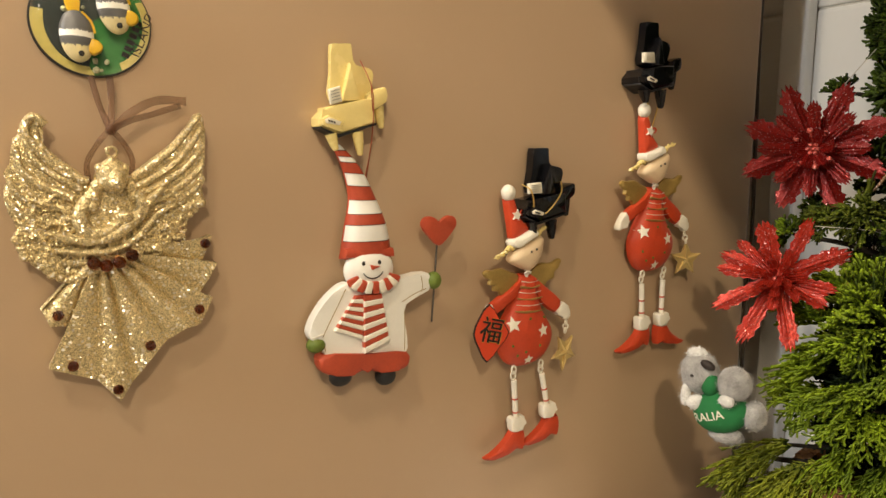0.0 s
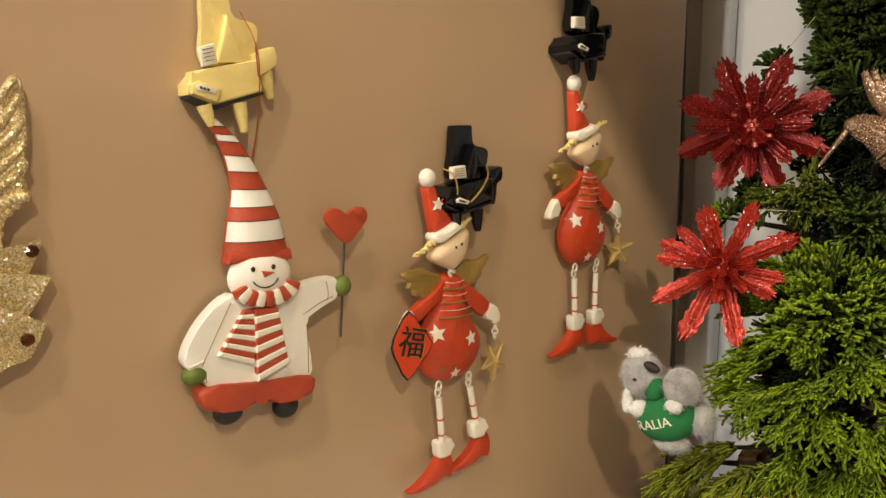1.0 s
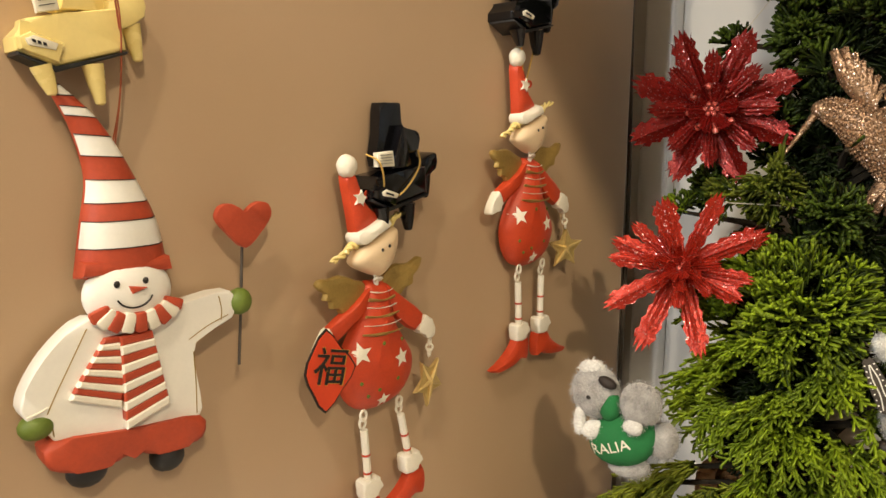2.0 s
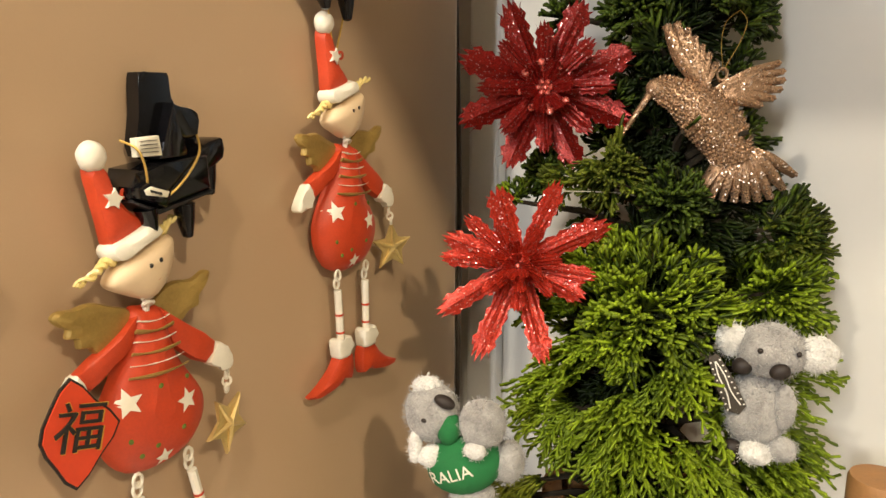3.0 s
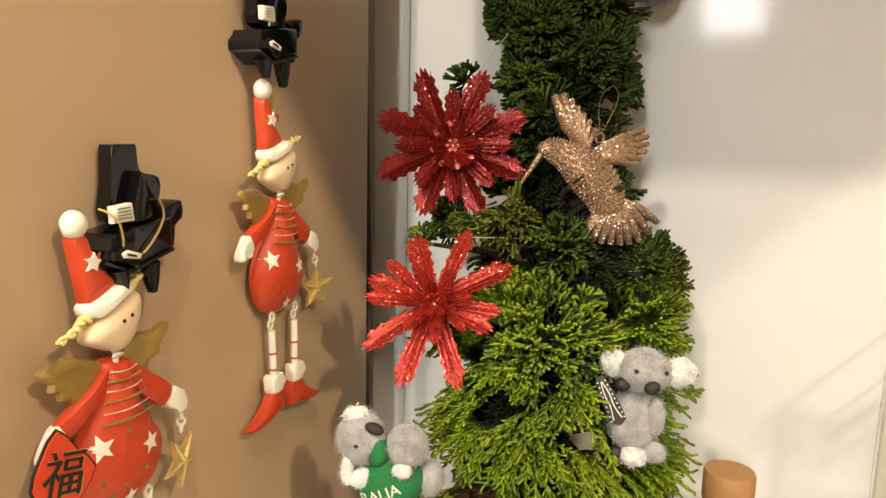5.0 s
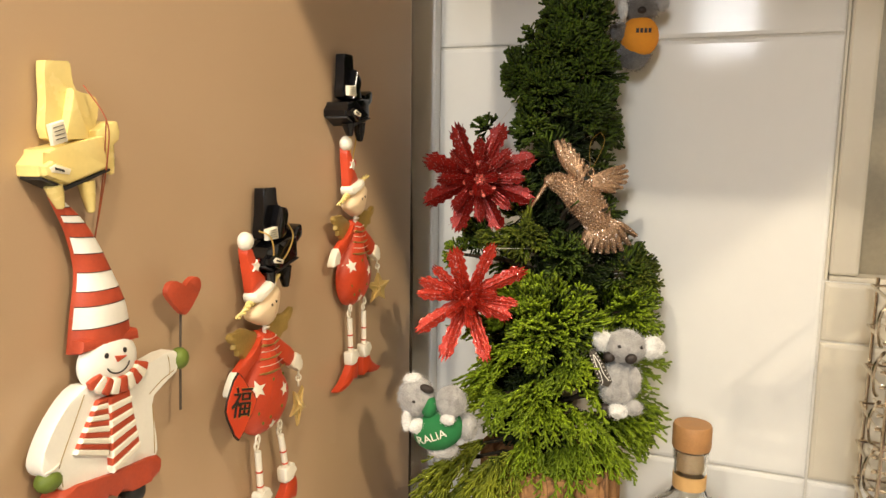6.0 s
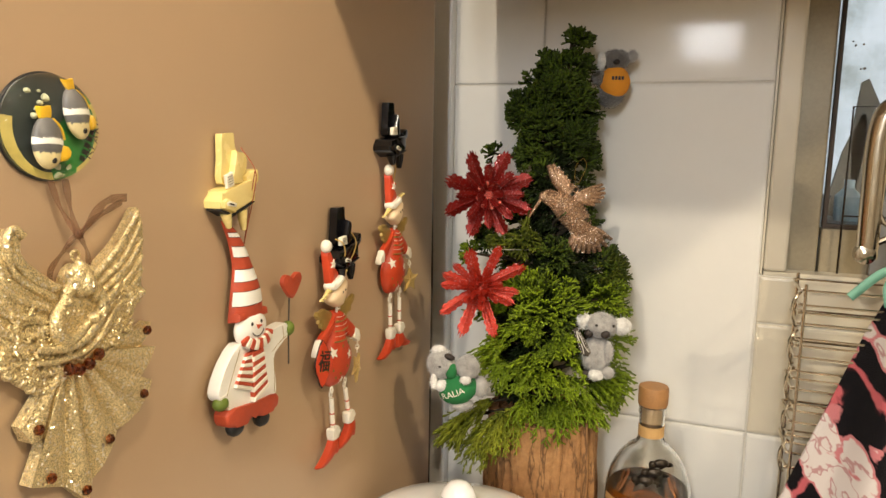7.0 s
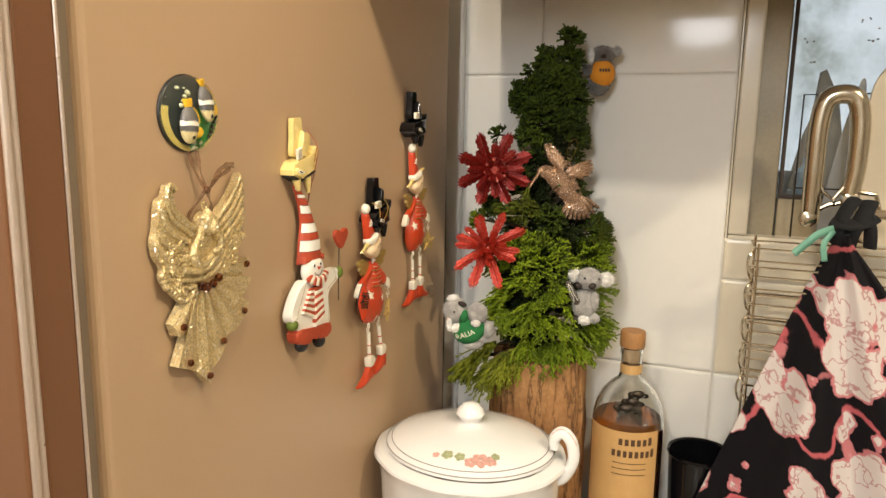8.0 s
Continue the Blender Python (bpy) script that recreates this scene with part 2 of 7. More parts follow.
M_PALEBLUE = surface("pale_blue_plastic", (0.36, 0.48, 0.55), 0.35, 0, 0.1, 40, 300, 0.05)
M_SAGE = surface("sage_plastic", (0.22, 0.28, 0.17), 0.35, 0, 0.12, 40, 300, 0.05)
M_SLATE = surface("weathered_slate", (0.22, 0.205, 0.18), 0.85, 0, 0.3, 30, 300, 0.4)
M_BOARD = surface("cream_plastic", (0.66, 0.58, 0.43), 0.45, 0, 0.06, 18, 400, 0.1)
M_EMBLEM = surface("dark_pewter", (0.05, 0.04, 0.03), 0.35, 0.8, 0.3, 300, 900, 0.3)


def towel_material():
    m, t, p = nodes_of("floral_terry")
    tc = t.nodes.new("ShaderNodeTexCoord")
    wob = add_node(t, "ShaderNodeTexNoise", Scale=45, Detail=3)
    t.links.new(tc.outputs["UV"], wob.inputs["Vector"])
    mv = t.nodes.new("ShaderNodeVectorMath")
    mv.operation = "MULTIPLY_ADD"
    mv.inputs[1].default_value = (0.016, 0.016, 0.016)
    t.links.new(wob.outputs["Color"], mv.inputs[0])
    t.links.new(tc.outputs["UV"], mv.inputs[2])
    v = add_node(t, "ShaderNodeTexVoronoi", Scale=12.5, Randomness=0.8)
    t.links.new(mv.outputs[0], v.inputs["Vector"])
    petals = add_node(t, "ShaderNodeTexNoise", Scale=52.0, Detail=2.0)
    t.links.new(mv.outputs[0], petals.inputs["Vector"])
    white = mixed(t, ramp(t, petals.outputs["Fac"], [(0.455, (0, 0, 0, 1)), (0.475, (0.85, 0.85, 0.85, 1)), (0.495, (0.85, 0.85, 0.85, 1)), (0.515, (0, 0, 0, 1))]), rgb((0.74, 0.68, 0.66)), rgb((0.50, 0.24, 0.25)))
    lobes = add_node(t, "ShaderNodeTexVoronoi", Scale=34.0)
    t.links.new(mv.outputs[0], lobes.inputs["Vector"])
    shape = t.nodes.new("ShaderNodeMath")
    shape.operation = "MULTIPLY_ADD"
    shape.inputs[1].default_value = 0.35
    t.links.new(lobes.outputs["Distance"], shape.inputs[0])
    t.links.new(v.outputs["Distance"], shape.inputs[2])
    col = ramp(t, shape.outputs[0], [(0.0, (1, 1, 1, 1)), (0.66, (1, 1, 1, 1)), (0.675, (0, 0, 0, 1))])
    pink = ramp(t, shape.outputs[0], [(0.0, (1, 1, 1, 1)), (0.70, (1, 1, 1, 1)), (0.715, (0, 0, 0, 1))])
    band = add_node(t, "ShaderNodeTexNoise", Scale=9.0, Detail=0.0)
    t.links.new(mv.outputs[0], band.inputs["Vector"])
    stem = ramp(t, band.outputs["Fac"], [(0.480, (0, 0, 0, 1)), (0.488, (1, 1, 1, 1)), (0.506, (1, 1, 1, 1)), (0.514, (0, 0, 0, 1))])
    ground = mixed(t, stem, rgb((0.008, 0.007, 0.009)), rgb((0.56, 0.13, 0.15)))
    ground = mixed(t, pink, ground, rgb((0.62, 0.22, 0.24)))
    t.links.new(mixed(t, col, ground, white), p.inputs["Base Color"])
    p.inputs["Roughness"].default_value, p.inputs["Sheen Weight"].default_value = 1.0, 0.03
    p.inputs["Specular IOR Level"].default_value = 0.1
    n = add_node(t, "ShaderNodeTexNoise", Scale=900, Detail=2)
    t.links.new(tc.outputs["UV"], n.inputs["Vector"])
    bumped(t, p, n.outputs["Fac"], 1.0, 0.002)
    return m


M_TOWEL = towel_material()


def backdrop_material():
    m, t, p = nodes_of("hazy_daylight")
    n = noise_of(t, 3.2, 6.0, 0.65)
    col = ramp(t, n, [(0.36, (0.30, 0.34, 0.32, 1)), (0.5, (0.62, 0.70, 0.74, 1)), (0.62, (0.80, 0.88, 0.95, 1))])
    e = t.nodes.new("ShaderNodeEmission")
    t.links.new(col, e.inputs[0])
    e.inputs[1].default_value = 1.0
    t.links.new(e.outputs[0], t.nodes["Material Output"].inputs[0])
    return m


M_OUTSIDE = backdrop_material()

# ---- mesh tools ----


def put_verts(bm, verts, faces, mi=0, m=None):
    made = [bm.verts.new(m @ Vector(v) if m else v) for v in verts]
    for f in faces:
        try:
            bm.faces.new([made[i] for i in f]).material_index = mi
        except ValueError:
            pass


def merge(bm, other, mi=None, m=None):
    other.verts.index_update()
    made = [bm.verts.new(m @ v.co if m else v.co) for v in other.verts]
    for f in other.faces:
        g = bm.faces.new([made[v.index] for v in f.verts])
        g.material_index = f.material_index if mi is None else mi
    other.free()


def smooth_line(pts, steps=4, closed=True):
    """Catmull-Rom through control points."""
    pts = [Vector(p) for p in pts]
    n, out = len(pts), []
    for i in range(n if closed else n - 1):
        if closed:
            a, b, c, d = pts[i - 1], pts[i], pts[(i + 1) % n], pts[(i + 2) % n]
        else:
            a, b, c, d = pts[max(i - 1, 0)], pts[i], pts[i + 1], pts[min(i + 2, n - 1)]
        for k in range(steps):
            s = k / steps
            out.append(0.5 * ((2 * b) + (c - a) * s + (2 * a - 5 * b + 4 * c - d) * s * s + (3 * b - a - 3 * c + d) * s ** 3))
    if not closed:
        out.append(pts[-1])
    return out


def slab(bm, outline, z0, z1, mi=0, bevel=0.0, seg=2, m=None):
    """A flat piece of an outline in x and y, from z0 to z1, with its front edge rounded."""
    tmp = bmesh.new()
    pts = [Vector((p[0], p[1])) for p in outline]
    area = sum(a.x * b.y - b.x * a.y for a, b in zip(pts, pts[1:] + pts[:1]))
    if area < 0:
        pts.reverse()
    lo = [tmp.verts.new((p.x, p.y, z0)) for p in pts]
    hi = [tmp.verts.new((p.x, p.y, z1)) for p in pts]
    tmp.faces.new(lo[::-1])
    top = tmp.faces.new(hi)
    n = len(pts)
    for i in range(n):
        tmp.faces.new((lo[i], lo[(i + 1) % n], hi[(i + 1) % n], hi[i]))
    if bevel:
        bmesh.ops.bevel(tmp, geom=list(top.edges), offset=bevel, segments=seg, affect="EDGES", profile=0.5, clamp_overlap=True)
    bmesh.ops.triangulate(tmp, faces=[f for f in tmp.faces if len(f.verts) > 4])
    merge(bm, tmp, mi, m)


def box(bm, lo, hi, mi=0, bevel=0.0, seg=2, m=None):
    tmp = bmesh.new()
    bmesh.ops.create_cube(tmp, size=1)
    for v in tmp.verts:
        v.co = Vector([l + (h - l) * (c + 0.5) for l, h, c in zip(lo, hi, v.co)])
    if bevel:
        bmesh.ops.bevel(tmp, geom=list(tmp.edges), offset=bevel, segments=seg, affect="EDGES", profile=0.5)
    merge(bm, tmp, mi, m)


def tube(bm, pts, r, n=6, mi=0, m=None, flat=1.0):
    """A round rod along a line; r is one radius or one for each point."""
    pts = [Vector(p) for p in pts]
    rs = r if isinstance(r, (list, tuple)) else [r] * len(pts)
    verts, faces, side = [], [], None
    for i, p in enumerate(pts):
        d = (pts[min(i + 1, len(pts) - 1)] - pts[max(i - 1, 0)]).normalized()
        if side is None:
            side = d.orthogonal().normalized()
        side = (side - d * side.dot(d)).normalized()
        up = d.cross(side)
        for k in range(n):
            a = 2 * math.pi * k / n
            verts.append(p + rs[i] * (math.cos(a) * side + flat * math.sin(a) * up))
    for i in range(len(pts) - 1):
        for k in range(n):
            q = (k + 1) % n
            faces.append((i * n + k, i * n + q, (i + 1) * n + q, (i + 1) * n + k))
    faces += [tuple(range(n))[::-1], tuple(range((len(pts) - 1) * n, len(pts) * n))]
    put_verts(bm, verts, faces, mi, m)


def lathe(bm, prof, n=32, mi=0, m=None, sx=1.0, sy=1.0, wave=0.0, waves=8):
    verts, faces = [], []
    for r, z in prof:
        for k in range(n):
            a = 2 * math.pi * k / n
            q = r * (1 + wave * math.cos(waves * a))
            verts.append((q * sx * math.cos(a), q * sy * math.sin(a), z))
    for i in range(len(prof) - 1):
        for k in range(n):
            q = (k + 1) % n
            faces.append((i * n + k, i * n + q, (i + 1) * n + q, (i + 1) * n + k))
    if prof[0][0] > 1e-6:
        faces.append(tuple(range(n))[::-1])
    if prof[-1][0] > 1e-6:
        faces.append(tuple(range((len(prof) - 1) * n, len(prof) * n)))
    tmp = bmesh.new()
    put_verts(tmp, verts, faces, mi)
    bmesh.ops.remove_doubles(tmp, verts=tmp.verts, dist=1e-6)
    merge(bm, tmp, mi, m)


def ball(bm, c, r, mi=0, n=14, k=9, m=None, rot=None, lump=0.0, lump_scale=200.0):
    """An ellipsoid with radii r, optionally with an uneven surface."""
    tmp = bmesh.new()
    bmesh.ops.create_uvsphere(tmp, u_segments=n, v_segments=k, radius=1.0)
    turn = Euler([radians(a) for a in rot]).to_matrix() if rot else Matrix.Identity(3)
    for v in tmp.verts:
        q = turn @ Vector((v.co.x * r[0], v.co.y * r[1], v.co.z * r[2]))
        if lump:
            q = q + q.normalized() * lump * noise.noise((q + Vector(c)) * lump_scale)
        v.co = q + Vector(c)
    merge(bm, tmp, mi, m)


def star_outline(c, r, inner=0.45, turn=90, points=5):
    out = []
    for i in range(points * 2):
        a = radians(turn + 180 * i / points)
        q = r if i % 2 == 0 else r * inner
        out.append((c[0] + q * math.cos(a), c[1] + q * math.sin(a)))
    return out


def finish(name, bm, mats, angle=38):
    bmesh.ops.recalc_face_normals(bm, faces=bm.faces)
    me = bpy.data.meshes.new(name)
    bm.to_mesh(me)
    bm.free()
    for f in mats if isinstance(mats, (list, tuple)) else [mats]:
        me.materials.append(f)
    me.shade_smooth()
    me.set_sharp_from_angle(angle=radians(angle))
    area = np.zeros(len(me.polygons))
    me.polygons.foreach_get("area", area)
    flat = (area > 8e-5) & (area > 12 * np.median(area))
    if flat.any():
        me.polygons.foreach_set("use_smooth", ~flat)
    return me


def part(name, bm, mats, parent, label="", angle=38):
    ob = new(name, finish(name, bm, mats, angle))
    ob.parent = parent
    return tagged(ob, label)


def thing(name, m, label, category, group="", kind=""):
    ob = new(name)
    ob.empty_display_size = 0.02
    ob.matrix_world = m
    return tagged(ob, label, category, group, kind)


def solo(name, bm, mats, m, label, category="", group="", kind="", angle=38):
    ob = new(name, finish(name, bm, mats, angle))
    ob.matrix_world = m
    return tagged(ob, label, category, group, kind)


def adopt(parent, child):
    """Makes a part of a thing without moving it."""
    bpy.context.view_layer.update()
    child.parent = parent
    child.matrix_parent_inverse = parent.matrix_world.inverted()
    return child


def lettering(words, size):
    """The words as a flat mesh in x and y, middle at the origin."""
    cu = bpy.data.curves.new("lettering", "FONT")
    cu.body, cu.size, cu.extrude, cu.resolution_u = words, size, size * 0.02, 3
    cu.align_x, cu.align_y = "CENTER", "CENTER"
    ob = new("lettering", cu)
    bpy.context.view_layer.update()
    me = bpy.data.meshes.new_from_object(ob.evaluated_get(bpy.context.evaluated_depsgraph_get()))
    bpy.data.objects.remove(ob)
    bm = bmesh.new()
    bm.from_mesh(me)
    return bm


def mm(pts):
    return [tuple(c / 1000 for c in p) for p in pts]


FRIDGE_Y = 0.385


def on_fridge(x, z, turn=0):
    """Local x along the fridge's side, y up, z out from it."""
    return pose(x, FRIDGE_Y, z, 90, 0, 0) @ pose(0, 0, 0, 0, 0, turn)

# ---- the room ----


def cuboid(name, lo, hi, material, label, category, bevel=0.0, kind="structure"):
    bm = bmesh.new()
    c = [(a + b) / 2 for a, b in zip(lo, hi)]
    box(bm, [a - b for a, b in zip(lo, c)], [a - b for a, b in zip(hi, c)], 0, bevel)
    return solo(name, bm, material, pose(*c), label, category, kind=kind)


WALL_X, WIN_L, WIN_R, WIN_B, WIN_T = 0.664, 0.050, -0.80, 1.312, 1.66
cuboid("floor", (-1.9, -2.4, -0.1), (0.9, 1.2, 0.0), M_FLOOR, "brown tiled kitchen floor", "floor")
cuboid("ceiling", (-1.9, -2.4, 2.4), (0.9, 1.2, 2.5), M_CEILING, "plain white painted ceiling", "ceiling")
cuboid("wall_north", (-1.9, 1.06, 0.0), (0.664, 1.2, 2.4), M_PLASTER, "plain wall behind the refrigerator", "wall")
cuboid("wall_south", (-1.9, -2.4, 0.0), (0.664, -2.25, 2.4), M_PLASTER, "plain painted kitchen wall", "wall")
wall_west = new("wall_west")
tagged(wall_west, "plain painted kitchen wall with a high window", "wall", kind="structure")
for lo, hi in (((-1.9, -2.25, 0.0), (-1.75, 1.06, 1.77)), ((-1.9, -2.25, 2.33), (-1.75, 1.06, 2.4)), ((-1.9, -2.25, 1.77), (-1.75, -0.005, 2.33)), ((-1.9, 0.275, 1.77), (-1.75, 1.06, 2.33))):
    bm = bmesh.new()
    box(bm, lo, hi)
    part("wall_section", bm, M_PLASTER, wall_west)
window_2 = thing("window_2", pose(-1.80, 0.135, 2.05), "high narrow white framed window", "window", kind="structure")
for lo, hi in (((-0.02, -0.139, -0.279), (0.02, -0.115, 0.279)), ((-0.02, 0.115, -0.279), (0.02, 0.139, 0.279)), ((-0.02, -0.115, -0.279), (0.02, 0.115, -0.255)), ((-0.02, -0.115, 0.255), (0.02, 0.115, 0.279))):
    bm = bmesh.new()
    box(bm, lo, hi, 0, 0.002)
    part("frame_bar", bm, M_PVC, window_2)
wall_east = new("wall_east")
tagged(wall_east, "white tiled kitchen wall with a window opening", "wall", kind="structure")
for lo, hi in (
    ((WALL_X, WIN_L, 0.0), (0.80, 1.2, 2.4)),
    ((WALL_X, WIN_R, 0.0), (0.80, WIN_L, WIN_B)),
    ((WALL_X, WIN_R, WIN_T), (0.80, WIN_L, 2.4)),
    ((WALL_X, -2.4, 0.0), (0.80, WIN_R, 2.4)),
):
    bm = bmesh.new()
    box(bm, lo, hi)
    part("wall_section", bm, M_GROUT, wall_east)

# upper cabinet over the worktop, beside the window
for lo, hi, label in ((0.066, 0.345, "closed wooden wall cabinet above the worktop"), (-0.175, 0.063, "closed wooden wall cabinet beside the window")):
    upper = thing("wall_cabinet", pose(0.49, (lo + hi) / 2, 1.62), label, "cabinet", "wall cabinets")
    w = (hi - lo) / 2
    bm = bmesh.new()
    box(bm, (-0.165, -w, 0.0), (0.17, w, 0.70), 0, 0.002)
    part("body", bm, M_CABINET, upper)
    bm = bmesh.new()
    box(bm, (-0.187, -w + 0.001, 0.002), (-0.167, w - 0.001, 0.698), 0, 0.003)
    part("door", bm, M_CABINET, upper)

# base units and worktop
for i, y in enumerate((-0.42, -1.02)):
    unit = thing("base_cabinet", pose(0.36, y + 0.3, 0.0), "wooden kitchen base cabinet with a closed door", "cabinet", "base cabinets")
    bm = bmesh.new()
    box(bm, (-0.27, -0.298, 0.08), (0.295, 0.298, 0.893), 0, 0.002)
    box(bm, (-0.22, -0.29, 0.0), (0.29, 0.29, 0.08), 0)
    part("body", bm, M_CABINET, unit)
    bm = bmesh.new()
    box(bm, (-0.291, -0.294, 0.085), (-0.272, 0.294, 0.889), 0, 0.003)
    part("door", bm, M_CABINET, unit)
unit = thing("base_cabinet", pose(0.36, 0.282, 0.0), "wooden kitchen base cabinet beside the refrigerator", "cabinet", "base cabinets")
bm = bmesh.new()
box(bm, (-0.27, -0.095, 0.0), (0.295, 0.095, 0.893), 0, 0.002)
part("body", bm, M_CABINET, unit)
COUNTER = 0.935
bm = bmesh.new()
box(bm, (-0.305, -0.70, -0.04), (0.295, 0.70, 0.0), 0, 0.004)
solo("worktop", bm, M_COUNTER, pose(0.36, -0.322, COUNTER), "speckled stone kitchen worktop against the tiled wall", "worktop")


# ---- refrigerator ----
fridge = thing("refrigerator", pose(0.02, FRIDGE_Y, 0.0), "tall brown refrigerator with ornaments on its side", "refrigerator")
bm = bmesh.new()
box(bm, (0.001, 0.0, 0.03), (0.562, 0.62, 1.78), 0, 0.006, 4)
box(bm, (0.03, 0.03, 0.0), (0.54, 0.59, 0.03))
part("body", bm, M_FRIDGE, fridge)
bm = bmesh.new()
box(bm, (-0.011, 0.006, 0.05), (0.003, 0.61, 1.77), 0, 0.001)
part("gasket", bm, M_GASKET, fridge, "grey rubber door gasket")
door = bmesh.new()
box(door, (-0.0365, 0.0, 0.04), (-0.0115, 0.62, 1.78), 0, 0.002)
door = part("door", door, M_DOOR, fridge, "dark brown refrigerator door edge")
bm = bmesh.new()
tube(bm, [(-0.0118, -0.0005, 0.045), (-0.0118, -0.0005, 1.775)], 0.0011, 8)
part("edge_strip", bm, M_SATIN, door, "thin bright metal edge strip")
for x in (-0.0385, -0.0425):
    bm = bmesh.new()
    tube(bm, [(x, 0.001, 0.045), (x, 0.001, 1.775)], 0.0022, 10)
    part("edge_strip", bm, M_SATIN, door, "thin bright metal edge strip")
bm = bmesh.new()
box(bm, (-0.046, 0.002, 0.045), (-0.0365, 0.62, 1.775), 0, 0.002)
part("front_panel", bm, M_DOOR, door, "brown front panel of the door")

# white plastic duct on the tiles behind the refrigerator's edge
bm = bmesh.new()
box(bm, (-0.014, -0.0125, 0.0), (0.0, 0.0125, 1.46), 0, 0.003, 3)
solo("cable_duct", bm, M_PVC, pose(0.6605, 0.4030, 0.936), "white plastic cable duct on the tiled wall", "cable duct", kind="structure")

# cable hanging behind the refrigerator
bm = bmesh.new()
tube(bm, smooth_line([(0.012, 0.0, 0.30), (0.004, 0.006, 0.6), (0.010, 0.0, 0.9), (0.005, -0.004, 1.15), (0.010, -0.002, 1.32), (0.006, 0.0, 1.5), (0.009, 0.0, 1.75)], 8, False), 0.0016, 8)
solo("power_cable", bm, M_CABLE, pose(0.582, 0.3925, 0.0), "dark power cable hanging behind the refrigerator", "cable")


# ---- window ----
window = thing("window_1", pose(0.704, WIN_L, WIN_B), "tan framed kitchen window with hazy glass", "window", kind="structure")
w_y, w_z = WIN_R - WIN_L, WIN_T - WIN_B
for name, lo, hi in (
    ("frame_bar", (-0.012, -0.056, 0.0), (0.025, 0.0, w_z)),
    ("frame_bar", (-0.012, w_y, 0.0), (0.025, w_y + 0.058, w_z)),
    ("frame_bar", (-0.0125, w_y + 0.058, 0.0), (0.025, -0.058, 0.05)),
    ("frame_bar", (-0.0125, w_y + 0.058, w_z - 0.05), (0.025, -0.058, w_z)),
    ("frame_bar", (-0.0125, -0.45, 0.05), (0.025, -0.40, w_z - 0.05)),
):
    bm = bmesh.new()
    box(bm, lo, hi, 0, 0.002)
    part(name, bm, M_FRAME, window)
for a, b in ((-0.40, -0.058), (w_y + 0.058, -0.45)):
    for lo, hi in (((-0.014, a, 0.05), (-0.004, a + 0.004, w_z - 0.05)), ((-0.014, b - 0.004, 0.05), (-0.004, b, w_z - 0.05)), ((-0.014, a + 0.004, 0.05), (-0.004, b - 0.004, 0.0545))):
        bm = bmesh.new()
        box(bm, lo, hi, 0, 0.0005)
        part("glazing_bead", bm, M_RUBBER, window, "dark glazing bead")
    bm = bmesh.new()
    box(bm, (0.0, a, 0.05), (0.003, b, w_z - 0.05))
    pane = part("pane", bm, M_GLASS, window, "clear glass pane")
    pane.visible_shadow = False
bm = bmesh.new()
box(bm, (-0.038, -0.003, 0.0), (-0.013, -0.0005, w_z), 0, 0.0008)
part("reveal_tile", bm, M_CREAM, window)
bm = bmesh.new()
box(bm, (-0.036, -0.026, 0.004), (-0.0135, -0.0035, w_z), 0, 0.003)
part("jamb_liner", bm, M_CREAM, window, "cream jamb liner")
bm = bmesh.new()
box(bm, (-0.040, w_y, 0.0), (-0.0135, -0.004, 0.004), 0, 0.0008)
part("window_sill", bm, M_CREAM, window)
# small grey leaf marks on the near pane
rnd = random.Random(12)
for _ in range(11):
    y, z = rnd.uniform(-0.20, -0.075), rnd.uniform(0.145, 0.285)
    bm = bmesh.new()
    for k in range(rnd.randint(2, 4)):
        ball(bm, (-0.0008, y + rnd.uniform(-0.007, 0.007), z + rnd.uniform(-0.003, 0.003)), (0.0004, rnd.uniform(0.0008, 0.0018), rnd.uniform(0.0007, 0.0013)), 0, 8, 6)
    part("leaf_mark", bm, M_DUSK, window, "small grey leaf mark on the glass")
bm = bmesh.new()
box(bm, (0.0, -2.2, -1.6), (0.01, 2.2, 1.6))
solo("backdrop", bm, M_OUTSIDE, pose(2.6, -0.9, 1.6), "hazy pale daylight outside the window", "backdrop", kind="structure")

# narrow ledge outside the window with odds and ends on it
bm = bmesh.new()
box(bm, (0.0, -0.62, -0.012), (0.13, 0.0, 0.0), 0, 0.003)
solo("outer_ledge", bm, M_DUSK, pose(0.802, 0.04, WIN_B + 0.045), "grey ledge outside the window", "ledge", kind="structure")
for name, y, x, prof, material, label in (
    ("bottle", -0.055, 0.850, [(0.0, 0.0), (0.014, 0.0), (0.015, 0.004), (0.015, 0.030), (0.006, 0.040), (0.006, 0.050), (0.0, 0.050)], M_PALEBLUE, "small pale blue plastic bottle on the ledge"),
    ("jar", -0.098, 0.855, [(0.0, 0.0), (0.012, 0.0), (0.013, 0.003), (0.013, 0.020), (0.0, 0.021)], M_BRICK, "small red jar on the outer ledge"),
    ("pot", -0.020, 0.868, [(0.0, 0.0), (0.013, 0.0), (0.018, 0.026), (0.0195, 0.028), (0.018, 0.030), (0.0, 0.028)], M_DUSK, "small dark grey pot on the outer ledge"),
    ("bottle", -0.130, 0.865, [(0.0, 0.0), (0.016, 0.0), (0.017, 0.004), (0.017, 0.040), (0.007, 0.052), (0.007, 0.064), (0.0, 0.064)], M_SAGE, "dull green bottle on the outer ledge"),
):
    bm = bmesh.new()
    lathe(bm, prof, 24)
    solo(name, bm, material, pose(x, y, WIN_B + 0.045), label, name)
